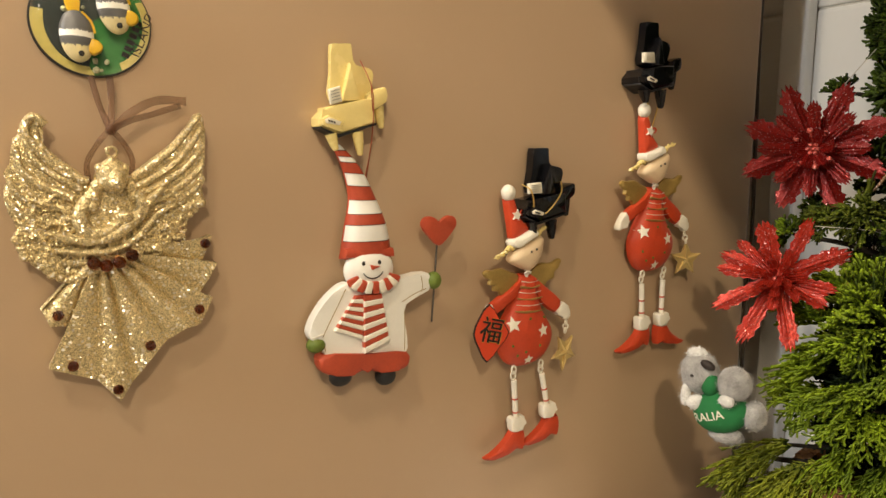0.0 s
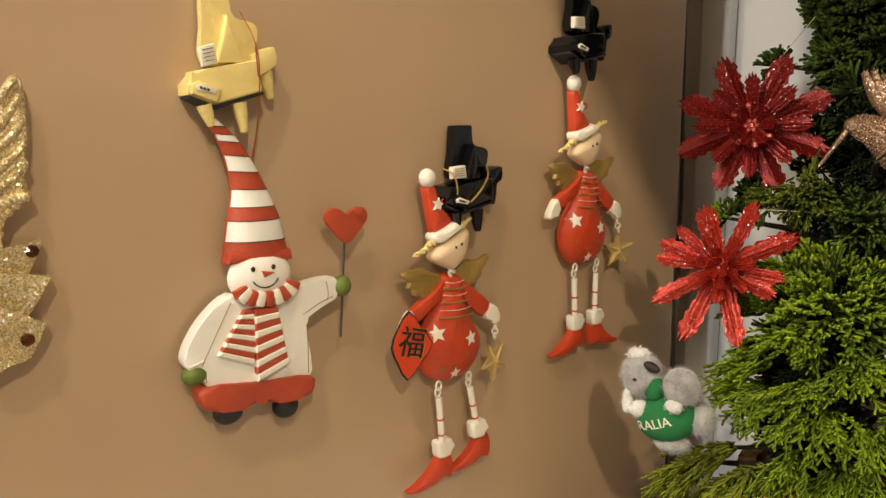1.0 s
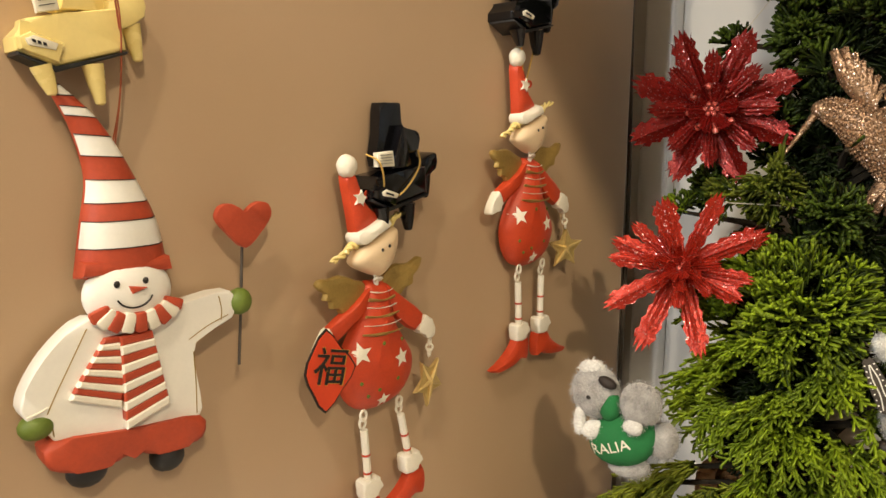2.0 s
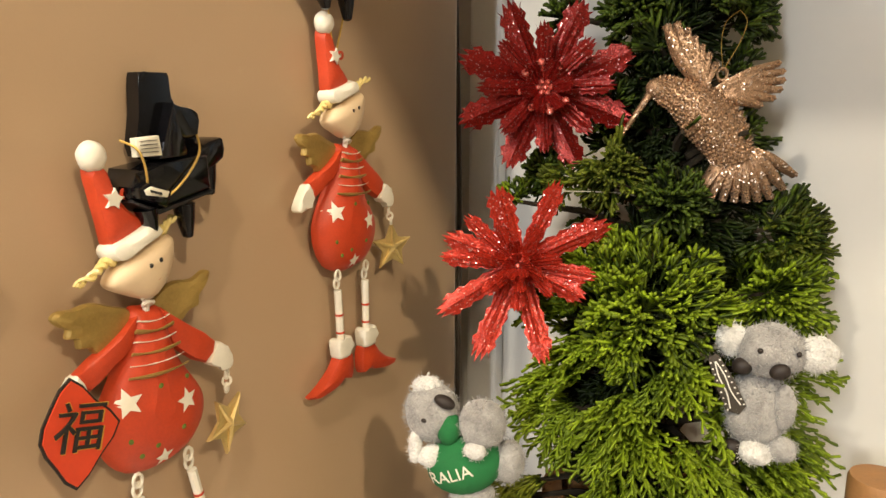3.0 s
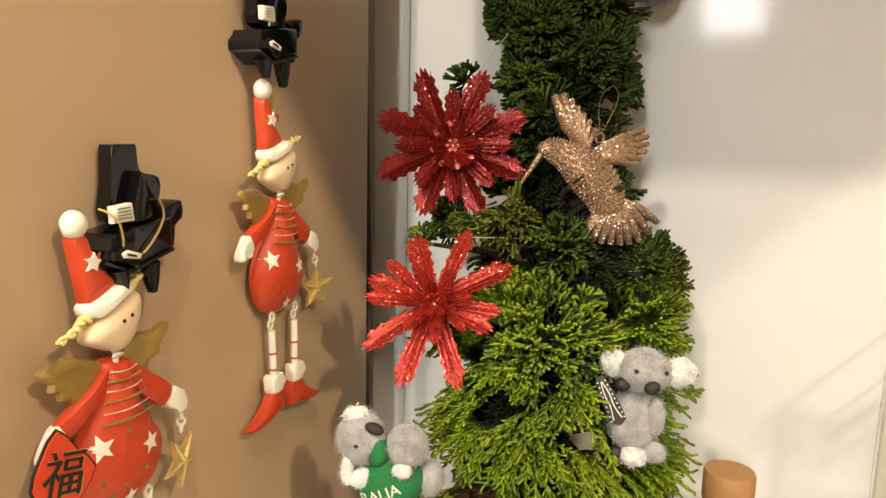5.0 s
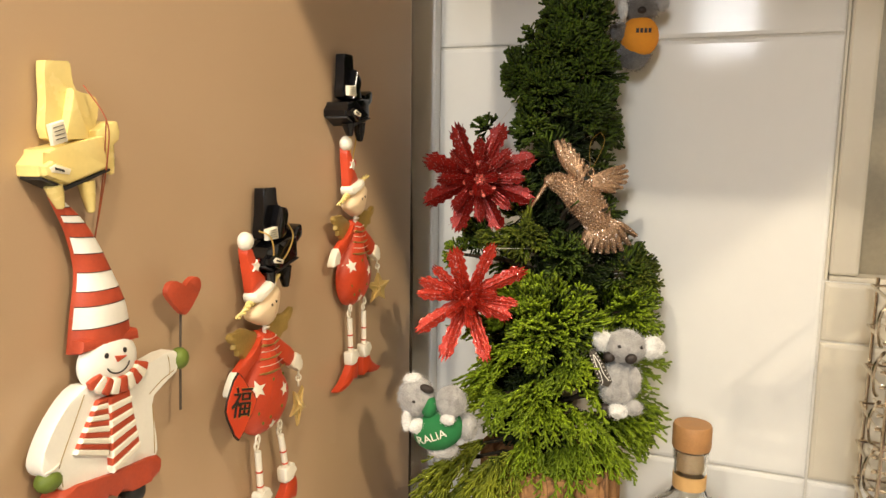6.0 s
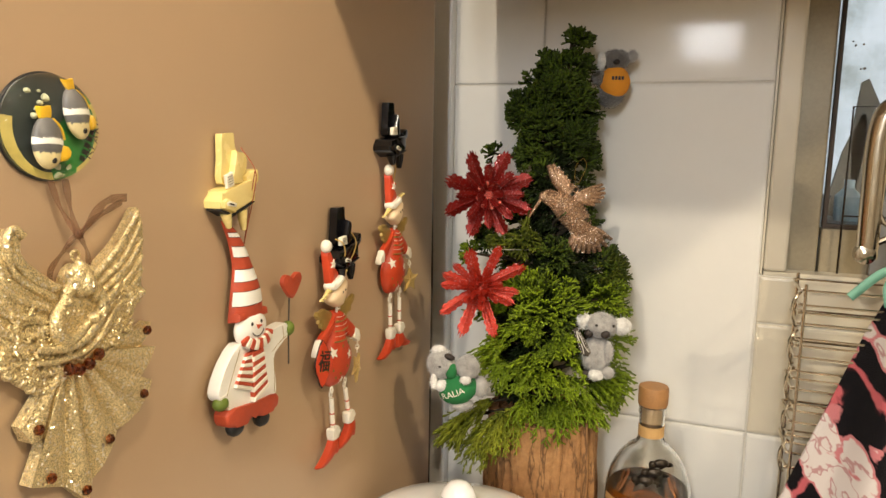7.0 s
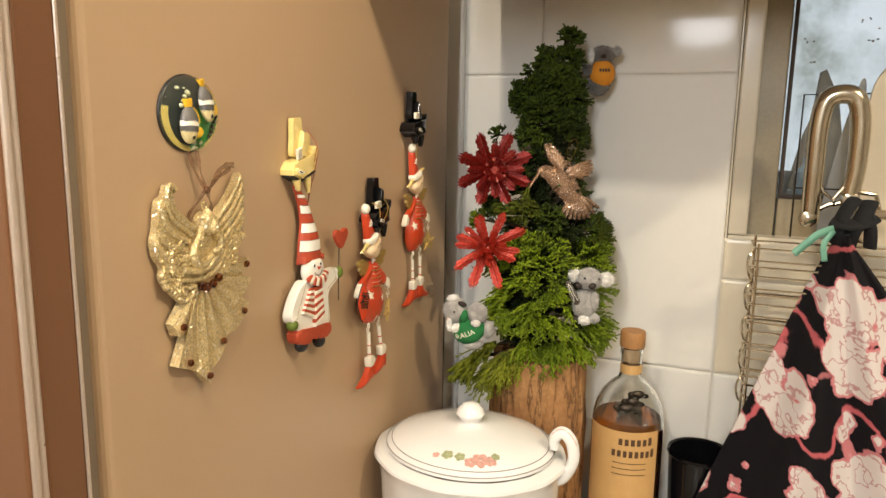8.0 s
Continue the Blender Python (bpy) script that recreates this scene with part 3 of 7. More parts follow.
# grey boards leaning outside
for y, h, w, lean in ((-0.050, 0.135, 0.016, -9), (-0.090, 0.175, 0.024, 7)):
    bm = bmesh.new()
    slab(bm, [(-w, 0.0), (w, 0.0), (w * 0.75, h * 0.75), (w * 0.15, h), (-w * 0.2, h * 0.98), (-w * 0.8, h * 0.6)], 0.0, 0.006, 0, 0.001)
    solo("slate", bm, M_SLATE, Matrix.Translation((0.900, y, WIN_B + 0.045)) @ pose(0, 0, 0, 90, 0, -90) @ pose(0, 0, 0, 0, 0, lean), "weathered grey slate standing on the outer ledge", "slate")

# ---- ornaments on the refrigerator's side ----


def piano_magnet(x, z, shell, label, turn=0.0, size=1.0, deep=1.0, sheet_at=((134, 258), (192, 242), (204, 308), (146, 322))):
    """A small grand piano, lid up, modelled in deep relief."""
    p = thing("piano_magnet", on_fridge(x, z, turn) @ Matrix.Diagonal((1.0 + 0.12 * (deep - 1), 1.0, deep, 1.0)), label, "magnet", "piano magnets")
    k = 0.00012 * size

    def u(*pts):
        return [((a - 265) * k * 0.92, (300 - b) * k) for a, b in pts]

    bm = bmesh.new()
    slab(bm, smooth_line(u((168, 300), (170, 180), (172, 72), (190, 62), (262, 55), (274, 62), (280, 110), (292, 145), (330, 150), (372, 158), (386, 175), (383, 210), (368, 260), (320, 300)), 3), 0.002, 0.0065, 0, 0.0012)
    part("lid", bm, shell, p)
    bm = bmesh.new()
    slab(bm, u((255, 140), (210, 305), (312, 300)), 0.0065, 0.0105, 0, 0.0012)
    part("lid_prop", bm, shell, p)
    bm = bmesh.new()
    slab(bm, u((120, 335), (200, 318), (365, 285), (380, 395), (182, 450), (88, 415), (86, 382), (118, 348)), 0.0, 0.0120, 0, 0.0016, 3)
    part("case", bm, shell, p)
    bm = bmesh.new()
    slab(bm, smooth_line(u((340, 272), (425, 236), (446, 248), (446, 300), (376, 340), (345, 330)), 2), 0.0005, 0.0105, 0, 0.0014)
    part("case_side", bm, shell, p)
    bm = bmesh.new()
    slab(bm, u((92, 384), (124, 368), (205, 392), (186, 440), (96, 412)), 0.011, 0.0148, 0, 0.0012)
    part("key_ledge", bm, shell, p)
    bm = bmesh.new()
    slab(bm, u((105, 388), (126, 378), (186, 394), (178, 410), (112, 402)), 0.0148, 0.0154, 0, 0.0002)
    keys = part("keyboard", bm, M_PAPER, p, "ivory keyboard with black keys")
    for i in range(3):
        bm = bmesh.new()
        slab(bm, u((120 + 13 * i, 387 + 3 * i), (128 + 13 * i, 389 + 3 * i), (130 + 13 * i, 396 + 3 * i), (122 + 13 * i, 395 + 3 * i)), 0.0154, 0.0159)
        part("black_key", bm, M_BLACKMAT, keys)
    bm = bmesh.new()
    slab(bm, u((92, 416), (182, 451), (380, 396), (380, 404), (183, 462), (92, 425)), 0.001, 0.0123, 0, 0.0005)
    part("base_line", bm, M_BLACKMAT, p, "black painted lower edge")
    bm = bmesh.new()
    slab(bm, u(*sheet_at), 0.0105, 0.0125, 0, 0.0005)
    sheet = part("music_sheet", bm, M_PAPER, p, "ivory music sheet with dark notes")
    tl, tr, br, bl = [Vector(q) for q in sheet_at]
    for i in range(4):
        bm = bmesh.new()
        f, g = 0.18 + 0.19 * i, 0.205 + 0.19 * i
        rows = [tl.lerp(bl, f).lerp(tr.lerp(br, f), 0.16), tl.lerp(bl, f).lerp(tr.lerp(br, f), 0.84), tl.lerp(bl, g).lerp(tr.lerp(br, g), 0.84), tl.lerp(bl, g).lerp(tr.lerp(br, g), 0.16)]
        slab(bm, u(*[tuple(q) for q in rows]), 0.0125, 0.0128)
        part("note_line", bm, M_INK, sheet)
    for a, b, c, d, w in ((150, 445, 174, 515, 0.010), (285, 435, 300, 536, 0.010), (412, 320, 430, 414, 0.006)):
        bm = bmesh.new()
        (x0, y0), (x1, y1) = u((a, b), (c, d))
        tube(bm, [(x0, y0, w), ((x0 + x1) / 2, (y0 + y1) / 2, w), (x1, y1, w), (x1, y1 - 0.0006, w)], [0.0034 * size, 0.0027 * size, 0.0016 * size, 0.0008], 10)
        part("leg", bm, shell, p)
    return p


piano_magnet(0.2255, 1.4170, M_YELLOW, "glossy yellow grand piano magnet on the refrigerator", size=1.03)
piano_magnet(0.3590, 1.3625, M_BLACK, "glossy black grand piano magnet above the red elf", -3, 1.0, 1.45, ((102, 248), (182, 238), (194, 294), (108, 300)))
piano_magnet(0.4530, 1.4485, M_BLACK, "glossy black grand piano magnet high on the refrigerator", -3, 1.0, 1.45, ((102, 248), (182, 238), (194, 294), (108, 300)))


def hanging_cord(name, lines, r, material, label, flat=1.0):
    bm = bmesh.new()
    for line in lines:
        tube(bm, smooth_line(line, 5, False), r, 6, flat=flat)
    return part(name, bm, material, None, label)


def wall_pt(x, z, w):
    return (x, FRIDGE_Y - w, z)


cord_s = hanging_cord("hanging_cord", [[wall_pt(0.231, 1.4385, 0.008), wall_pt(0.2335, 1.425, 0.0165), wall_pt(0.236, 1.412, 0.014), wall_pt(0.2365, 1.390, 0.008), wall_pt(0.233, 1.372, 0.006), wall_pt(0.230, 1.362, 0.007)], [wall_pt(0.2335, 1.425, 0.0165), wall_pt(0.2375, 1.402, 0.009), wall_pt(0.2345, 1.372, 0.005), wall_pt(0.231, 1.362, 0.006)]], 0.00030, M_REDCORD, "thin red cord hung over the yellow piano")
cord_a = hanging_cord("hanging_cord", [[wall_pt(0.3375, 1.3690, 0.014), wall_pt(0.3405, 1.3655, 0.0195), wall_pt(0.3425, 1.356, 0.020), wall_pt(0.3440, 1.3465, 0.015)], [wall_pt(0.3720, 1.3700, 0.010), wall_pt(0.3660, 1.363, 0.0175), wall_pt(0.3545, 1.352, 0.019), wall_pt(0.3445, 1.3465, 0.015)]], 0.00045, M_GOLDWIRE, "thin gold cord looped over the black piano")
cord_b = hanging_cord("hanging_cord", [[wall_pt(0.4405, 1.4385, 0.014), wall_pt(0.4455, 1.423, 0.012), wall_pt(0.4510, 1.4020, 0.010)], [wall_pt(0.4630, 1.4440, 0.011), wall_pt(0.4580, 1.425, 0.011), wall_pt(0.4513, 1.4020, 0.010)]], 0.0005, M_GOLDWIRE, "thin gold cord hung from the black piano")


def snowman(m):
    """A flat painted wooden snowman figure."""
    mats = [M_SNOW, M_BRICK, M_BLACKMAT, M_GREEN, M_INK, M_WHITE, M_CABLE, M_GOLD]
    man = thing("snowman_ornament", m, "painted wooden snowman in a striped hat with a heart", "ornament")
    bm = bmesh.new()

    def piece(name, label=""):
        """Turns what stands in bm into one part and empties it."""
        part(name, bm.copy(), mats, man, label)
        bm.clear()

    # striped stocking hat, in rows
    left = smooth_line(mm([(-19.5, 94.5), (-15.8, 87), (-12.2, 78), (-9.6, 63), (-12.4, 47), (-15.4, 30)]), 8, False)
    right = smooth_line(mm([(-17.0, 95.2), (-7.5, 86.5), (-0.5, 77), (7.0, 62.5), (13.4, 47), (16.4, 29)]), 8, False)
    white = {2, 3, 4, 8, 9, 10, 16, 17, 18, 19, 24, 25, 26, 27, 31, 32, 33, 34}
    n = len(left)

    def swell(i, s):
        """Height of the hat's front, rounder where it is wider."""
        return 0.0042 + 0.0075 * min(1.0, (right[i] - left[i]).length / 0.026) * math.sqrt(max(1 - (2 * s - 1) ** 2, 0))

    for i in range(n - 1):
        quads = []
        for j in range(9):
            s = j / 8
            quads.append(((left[i].lerp(right[i], s)), (left[i + 1].lerp(right[i + 1], s)), swell(i, s), swell(i + 1, s)))
        for j in range(8):
            a, b, h, k = quads[j]
            c, d, g, f = quads[j + 1]
            put_verts(bm, [(a.x, a.y, h), (b.x, b.y, k), (d.x, d.y, f), (c.x, c.y, g)], [(0, 1, 2, 3)], 0 if i in white else 1)
        for a, b in ((left[i], left[i + 1]), (right[i + 1], right[i])):
            put_verts(bm, [(a.x, a.y, 0.0042), (a.x, a.y, 0.002), (b.x, b.y, 0.002), (b.x, b.y, 0.0042)], [(0, 1, 2, 3)], 1)
    bmesh.ops.remove_doubles(bm, verts=bm.verts, dist=1e-6)
    piece("hat", "red and white striped stocking hat")
    for i in range(1, n - 1):
        if (i in white) != (i - 1 in white):
            tube(bm, [(left[i].lerp(right[i], q / 8).x, left[i].lerp(right[i], q / 8).y, 0.0001 + swell(i, q / 8)) for q in range(9)], 0.00022, 4, 2)
            piece("stripe_line")
    slab(bm, mm([(-15.3, 31), (15.8, 30), (15.0, 35), (-14.2, 36)]), 0.002, 0.0112, 1, 0.002)
    piece("hat_brim", "plain red hat brim")
    ball(bm, (0.0003, 0.0235, 0.0075), (0.0152, 0.0125, 0.0062), 0, 32, 20)
    piece("head")
    # coat, trousers, boots and mittens
    slab(bm, smooth_line(mm([(-14, 17), (-25, 10), (-33, 0), (-36.5, -9), (-33, -14.5), (-28.5, -12), (-27.5, -22), (-3, -26), (22, -29), (22.3, -12), (22, 2), (38, 8), (37.5, 18.5), (14, 16), (0, 13)]), 3), 0.002, 0.0105, 0, 0.0022, 3)
    for pts in ([(-15, 14), (-21, 3), (-26, -6), (-29, -12)], [(20, 3), (28, 7), (36, 9.5)], [(32.5, 17.5), (33.5, 12), (33, 8)], [(21.5, -2), (21.8, -14), (21.5, -26)], [(-28, -15), (-27.6, -20)]):
        tube(bm, smooth_line([(x / 1000, y / 1000, 0.0104) for x, y in pts], 3, False), 0.00028, 5, 7)
    piece("coat", "white coat with painted gold seams")
    slab(bm, smooth_line(mm([(-29, -21.5), (-3, -24.5), (22.5, -27), (23, -36), (13, -37.2), (2, -36.0), (-3, -32.5), (-8, -35.2), (-18, -35.0), (-29.5, -31.5)]), 3), 0.0022, 0.0125, 1, 0.0025, 3)
    piece("trousers", "red trousers")
    ball(bm, (-0.0175, -0.0365, 0.007), (0.0070, 0.0060, 0.0052), 2)
    piece("boot", "black boot")
    ball(bm, (0.0105, -0.0405, 0.007), (0.0066, 0.0060, 0.0052), 2)
    piece("boot", "black boot")
    ball(bm, (-0.032, -0.0160, 0.008), (0.0056, 0.0046, 0.0046), 3)
    piece("mitten", "green mitten")
    ball(bm, (0.0420, 0.0135, 0.0085), (0.0050, 0.0054, 0.0046), 3)
    piece("mitten", "green mitten")
    tube(bm, smooth_line([(-0.0350, -0.0115, 0.0102), (-0.0325, -0.0108, 0.0112), (-0.0285, -0.0098, 0.0106)], 3, False), 0.0004, 5, 5)
    piece("cuff")
    # scarf: a ribbed collar and two striped tails
    for i in range(9):
        a = radians(200 + 17.5 * i)
        c = Vector((0.0015 + 0.0132 * math.cos(a), 0.0185 + 0.0065 * math.sin(a) + 0.002, 0.0115 + 0.0022 * math.sin(radians(20 * i + 10))))
        box(bm, (-0.0021, -0.0035, -0.0012), (0.0021, 0.0035, 0.0016), 1 if i % 2 == 0 else 5, 0.0008, 2, Matrix.Translation(c) @ pose(0, 0, 0, 0, 0, math.degrees(a) + 90))
        piece("scarf_rib")
    for a, b, c, d, w in ((Vector((-0.010, 0.010)), Vector((-0.0015, 0.010)), Vector((-0.0225, -0.0085)), Vector((-0.0065, -0.0155)), 0.0128), (Vector((-0.0055, 0.010)), Vector((0.0055, 0.010)), Vector((-0.0055, -0.0235)), Vector((0.0102, -0.0178)), 0.0140)):
        rows = 10
        for i in range(rows):
            s, e = i / rows, (i + 1) / rows
            q = [a.lerp(c, s), b.lerp(d, s), b.lerp(d, e), a.lerp(c, e)]
            slab(bm, q, 0.0095, w + 0.0003 * (i % 2), 1 if i % 2 == 0 else 5, 0.0005, 1)
            piece("scarf_stripe")
    # face marks
    for x in (-0.0052, 0.0045):
        ball(bm, (x, 0.0280, 0.0131), (0.0011, 0.0013, 0.0006), 4, 8, 6)
        piece("eye")
    slab(bm, mm([(-1.5, 27.0), (4.5, 25.8), (-0.5, 24.2)]), 0.0125, 0.0148, 1, 0.0004, 1)
    piece("nose", "red nose")
    tube(bm, [(0.0004 + 0.0062 * math.cos(radians(a)), 0.0242 + 0.0050 * math.sin(radians(a)), 0.0078 + 0.0062 * math.sqrt(max(1 - (0.0062 * math.cos(radians(a)) / 0.0152) ** 2 - ((0.0007 + 0.0050 * math.sin(radians(a))) / 0.0125) ** 2, 0.05))) for a in range(200, 345, 12)], 0.00032, 5, 4)
    piece("smile", "thin black smile")
    # heart on a wire
    slab(bm, smooth_line(mm([(44.5, 34.5), (38, 40), (33, 46.5), (34.5, 51), (39, 52), (43.5, 49.5), (44.8, 48), (46.5, 49.8), (50.5, 52), (55, 50.8), (56, 46), (51, 40)]), 3), 0.0085, 0.0115, 1, 0.0010)
    piece("heart", "flat red heart")
    tube(bm, [(0.0446, 0.040, 0.0085), (0.0428, 0.0135, 0.0085), (0.0400, -0.0115, 0.0100)], 0.0006, 6, 6)
    piece("heart_stick", "thin dark wire")
    ball(bm, (-0.001, 0.020, 0.0015), (0.006, 0.006, 0.0015), 2, 10, 6)
    piece("magnet_disc", "small black magnet")
    return man


frosty = snowman(on_fridge(0.2335, 1.300) @ pose(0, 0, 0.0025))


def angel(m):
    """A gold glitter angel in relief, set with gems."""
    bm = bmesh.new()

    def line(pts, r, w):
        tube(bm, [Vector((p.x, p.y, w)) for p in smooth_line(mm(pts), 5, False)], r, 7)

    wing_l = [(-25, 60), (-29.5, 63.5), (-32.5, 57), (-37.5, 54), (-40, 39), (-42.5, 32), (-41, 22), (-36, 15), (-37, 8), (-31, 0), (-21, -8), (-12, 1), (-8, 15), (-9, 36), (-18, 39), (-25, 49), (-28, 56)]
    wing_r = [(8, 38), (17, 45), (26, 52), (34, 61), (38, 66.5), (41.5, 64), (41, 45), (39, 36), (39.5, 25), (30, 22.5), (26, 15), (20, 6), (8, 3), (2, 14), (3, 32)]
    slab(bm, smooth_line(mm(wing_l), 3), 0.0, 0.006, 0, 0.002, 3)
    slab(bm, smooth_line(mm(wing_r), 3), 0.0, 0.006, 0, 0.002, 3)
    for i, (tip, mid, root) in enumerate((((-29, 61), (-27, 50), (-12, 36)), ((-33, 55), (-29, 44), (-13, 32)), ((-37, 51), (-33, 38), (-16, 28)), ((-40, 38), (-36, 30), (-18, 23)), ((-41.5, 30), (-36, 22), (-20, 17)), ((-39, 20), (-30, 14), (-17, 11)), ((-36, 9), (-26, 6), (-14, 5)), ((-29, 1), (-22, 0), (-13, 0)))):
        line([tip, mid, root], [0.0014 + 0.0009 * (k / 10) for k in range(11)], 0.0062)
    for i, (tip, mid, root) in enumerate((((38.5, 65), (26, 50), (8, 36)), ((40, 60), (29, 45), (9, 32)), ((40.5, 51), (30, 40), (11, 28)), ((40, 43), (31, 34), (13, 24)), ((38.5, 34), (31, 28), (13, 20)), ((38, 26), (27, 21), (12, 15)), ((27, 16), (20, 14), (9, 10)), ((20, 8), (14, 8), (6, 5)))):
        line([tip, mid, root], [0.0013 + 0.0009 * (k / 10) for k in range(11)], 0.0062)
    line([(-25, 60), (-29.5, 63.5), (-33, 58), (-29, 50), (-20, 40), (-10, 36)], 0.0019, 0.0065)
    # curls and rosettes over the wings
    for _ in range(150):
        side = random.choice((-1, 1))
        c = Vector((side * random.uniform(8, 30) - (3 if side < 0 else 0), random.uniform(2, 30) - (7 if side < 0 else 0) * random.random(), 0))
        if side > 0 and c.y < 0.5 * c.x - 6:
            continue
        r = random.uniform(1.6, 3.4)
        a0 = random.uniform(0, 360)
        tube(bm, [((c.x + r * (1 - k / 22) * math.cos(radians(a0 + 27 * k))) / 1000, (c.y + r * (1 - k / 22) * math.sin(radians(a0 + 27 * k))) / 1000, 0.0064 + 0.00014 * k) for k in range(13)], 0.0009, 6)
    for _ in range(38):
        a = random.uniform(150, 300)
        ball(bm, ((-14 + 22 * math.cos(radians(a))) / 1000, (14 + 19 * math.sin(radians(a))) / 1000, 0.006), (0.0022, 0.0019, 0.0016), 0, 8, 6)
    for _ in range(26):
        s = random.random()
        ball(bm, ((8 + 28 * s + random.uniform(-2, 2)) / 1000, (4 + 19 * s + random.uniform(-2, 3)) / 1000, 0.006), (0.0022, 0.0018, 0.0016), 0, 8, 6)
    # figure: hooded head, face, long hair, sleeves that meet and a sash sweeping across
    slab(bm, smooth_line(mm([(-5, 42), (0, 45), (5, 42), (8, 35), (10, 24), (9, 8), (0, 3), (-10, 5), (-13, 15), (-11, 28), (-8, 36)]), 3), 0.002, 0.0080, 0, 0.003, 3)
    ball(bm, (0.0, 0.0380, 0.0085), (0.0068, 0.0080, 0.0050), 0, 22, 16)
    ball(bm, (0.0012, 0.0360, 0.0118), (0.0040, 0.0054, 0.0038), 0, 18, 14)
    ball(bm, (0.0014, 0.0354, 0.0152), (0.0008, 0.0014, 0.0010), 0, 8, 6)
    for x, y, r in ((-6.5, 33.5, 3.0), (-8.0, 29.5, 3.2), (-9.2, 25.0, 3.0), (7.2, 33.0, 2.6), (8.0, 29.0, 2.6), (-5.0, 41.5, 2.2), (5.0, 41.0, 2.2), (0.0, 44.5, 2.2)):
        ball(bm, (x / 1000, y / 1000, 0.0088), (r / 1000, r / 1000 * 1.15, 0.0026), 0, 12, 8)
    line([(-9, 30), (-14, 22), (-12, 14), (-4, 13), (4, 19)], [0.0022 + 0.0016 * math.sin(math.pi * k / 20) for k in range(21)], 0.0088)
    line([(9, 31), (12, 24), (8, 19), (3, 19)], [0.0024 + 0.0010 * math.sin(math.pi * k / 15) for k in range(16)], 0.0090)
    ball(bm, (0.0040, 0.0200, 0.0118), (0.0036, 0.0026, 0.0024), 0, 12, 8)
    line([(-24, 12), (-14, 9.5), (-3, 10.5), (7, 17), (14, 26), (21, 32)], [0.0013 + 0.0013 * math.sin(math.pi * k / 25) for k in range(26)], 0.0098)
    line([(-25, 6), (-13, 4), (0, 5), (10, 11), (18, 20), (26, 24)], [0.0010 + 0.0010 * math.sin(math.pi * k / 25) for k in range(26)], 0.0086)
    for x0, y0, x1, y1 in ((-8, 9, -10, 2), (-3, 10, -4, 2), (3, 13, 2, 3), (7, 16, 8, 6)):
        line([(x0, y0), ((x0 + x1) / 2 + 0.7, (y0 + y1) / 2), (x1, y1)], [0.0012 + 0.0005 * math.sin(math.pi * k / 10) for k in range(11)], 0.0078)
    # scalloped border of curls under the wings
    rim = smooth_line(mm([(-38, 13), (-37, 6), (-30, -1), (-21, -8), (-13, -4), (-8, 1), (2, 2), (9, 4), (19, 5), (26, 13), (31, 21), (39, 25)]), 4, False)
    for k, p in enumerate(rim):
        ball(bm, (p.x + random.uniform(-0.0006, 0.0006), p.y + random.uniform(-0.0006, 0.0006), 0.0058), (random.uniform(0.0021, 0.0030), random.uniform(0.0018, 0.0026), 0.0026), 0, 10, 7)
    # pleated fan skirt: one ridge for each pleat
    root = Vector((-0.002, 0.002))
    tips = mm([(-32, -20), (-29, -28), (-21, -29), (-30.5, -47), (-11, -56), (-2, -67), (4, -59), (11, -50), (20, -41), (28, -36), (36, -35), (41.5, -22), (36, -20), (44.5, -5), (38, -4), (42.5, 8.5), (34, 5)])
    edges = [Vector(p) for p in tips]
    waist = [Vector((-0.013 + 0.021 * i / (len(edges) - 1), 0.0 + 0.004 * (i / (len(edges) - 1)) ** 2)) for i in range(len(edges))]
    for i in range(len(edges) - 1):
        w0, w1, e0, e1 = waist[i], waist[i + 1], edges[i], edges[i + 1]
        for k in range(6):
            s, e = k / 6, (k + 1) / 6
            rows = []
            for q in (s, e):
                h0, h1 = (0.0046, 0.0078) if i % 2 == 0 else (0.0078, 0.0046)
                a, b = w0.lerp(e0, q), w1.lerp(e1, q)
                rows.append([(a.x, a.y, h0), ((a.x + b.x) / 2, (a.y + b.y) / 2, (h0 + h1) / 2 + 0.0012), (b.x, b.y, h1)])
            put_verts(bm, rows[0] + rows[1], [(0, 3, 4, 1), (1, 4, 5, 2)], 0)
        put_verts(bm, [(e0.x, e0.y, 0.0078 if i % 2 else 0.0046), (e0.x, e0.y, 0.0), (e1.x, e1.y, 0.0), (e1.x, e1.y, 0.0046 if i % 2 else 0.0078), ((e0.x + e1.x) / 2, (e0.y + e1.y) / 2, 0.0074)], [(0, 1, 2, 3, 4)], 0)
    for p0, p1 in ((waist[0], edges[0]), (edges[-1], waist[-1])):
        put_verts(bm, [(p0.x, p0.y, 0.007), (p0.x, p0.y, 0.0), (p1.x, p1.y, 0.0), (p1.x, p1.y, 0.007)], [(0, 1, 2, 3)], 0)
    tube(bm, [(0.0005 + 0.002 * math.cos(radians(a)), 0.0485 + 0.0022 * math.sin(radians(a)), 0.006) for a in range(0, 361, 30)], 0.0008, 6)
    for v in bm.verts:
        if v.co.z > 0.003:
            v.co += Vector((noise.noise(v.co * 420), noise.noise(v.co * 420 + Vector((9, 0, 0))), noise.noise(v.co * 300 + Vector((0, 9, 0))))) * 0.00045
    top = thing("angel_ornament", m, "gold glitter angel ornament with amber gems", "ornament")
    part("relief", bm, M_GLITTER, top, "gold glitter relief", 55)
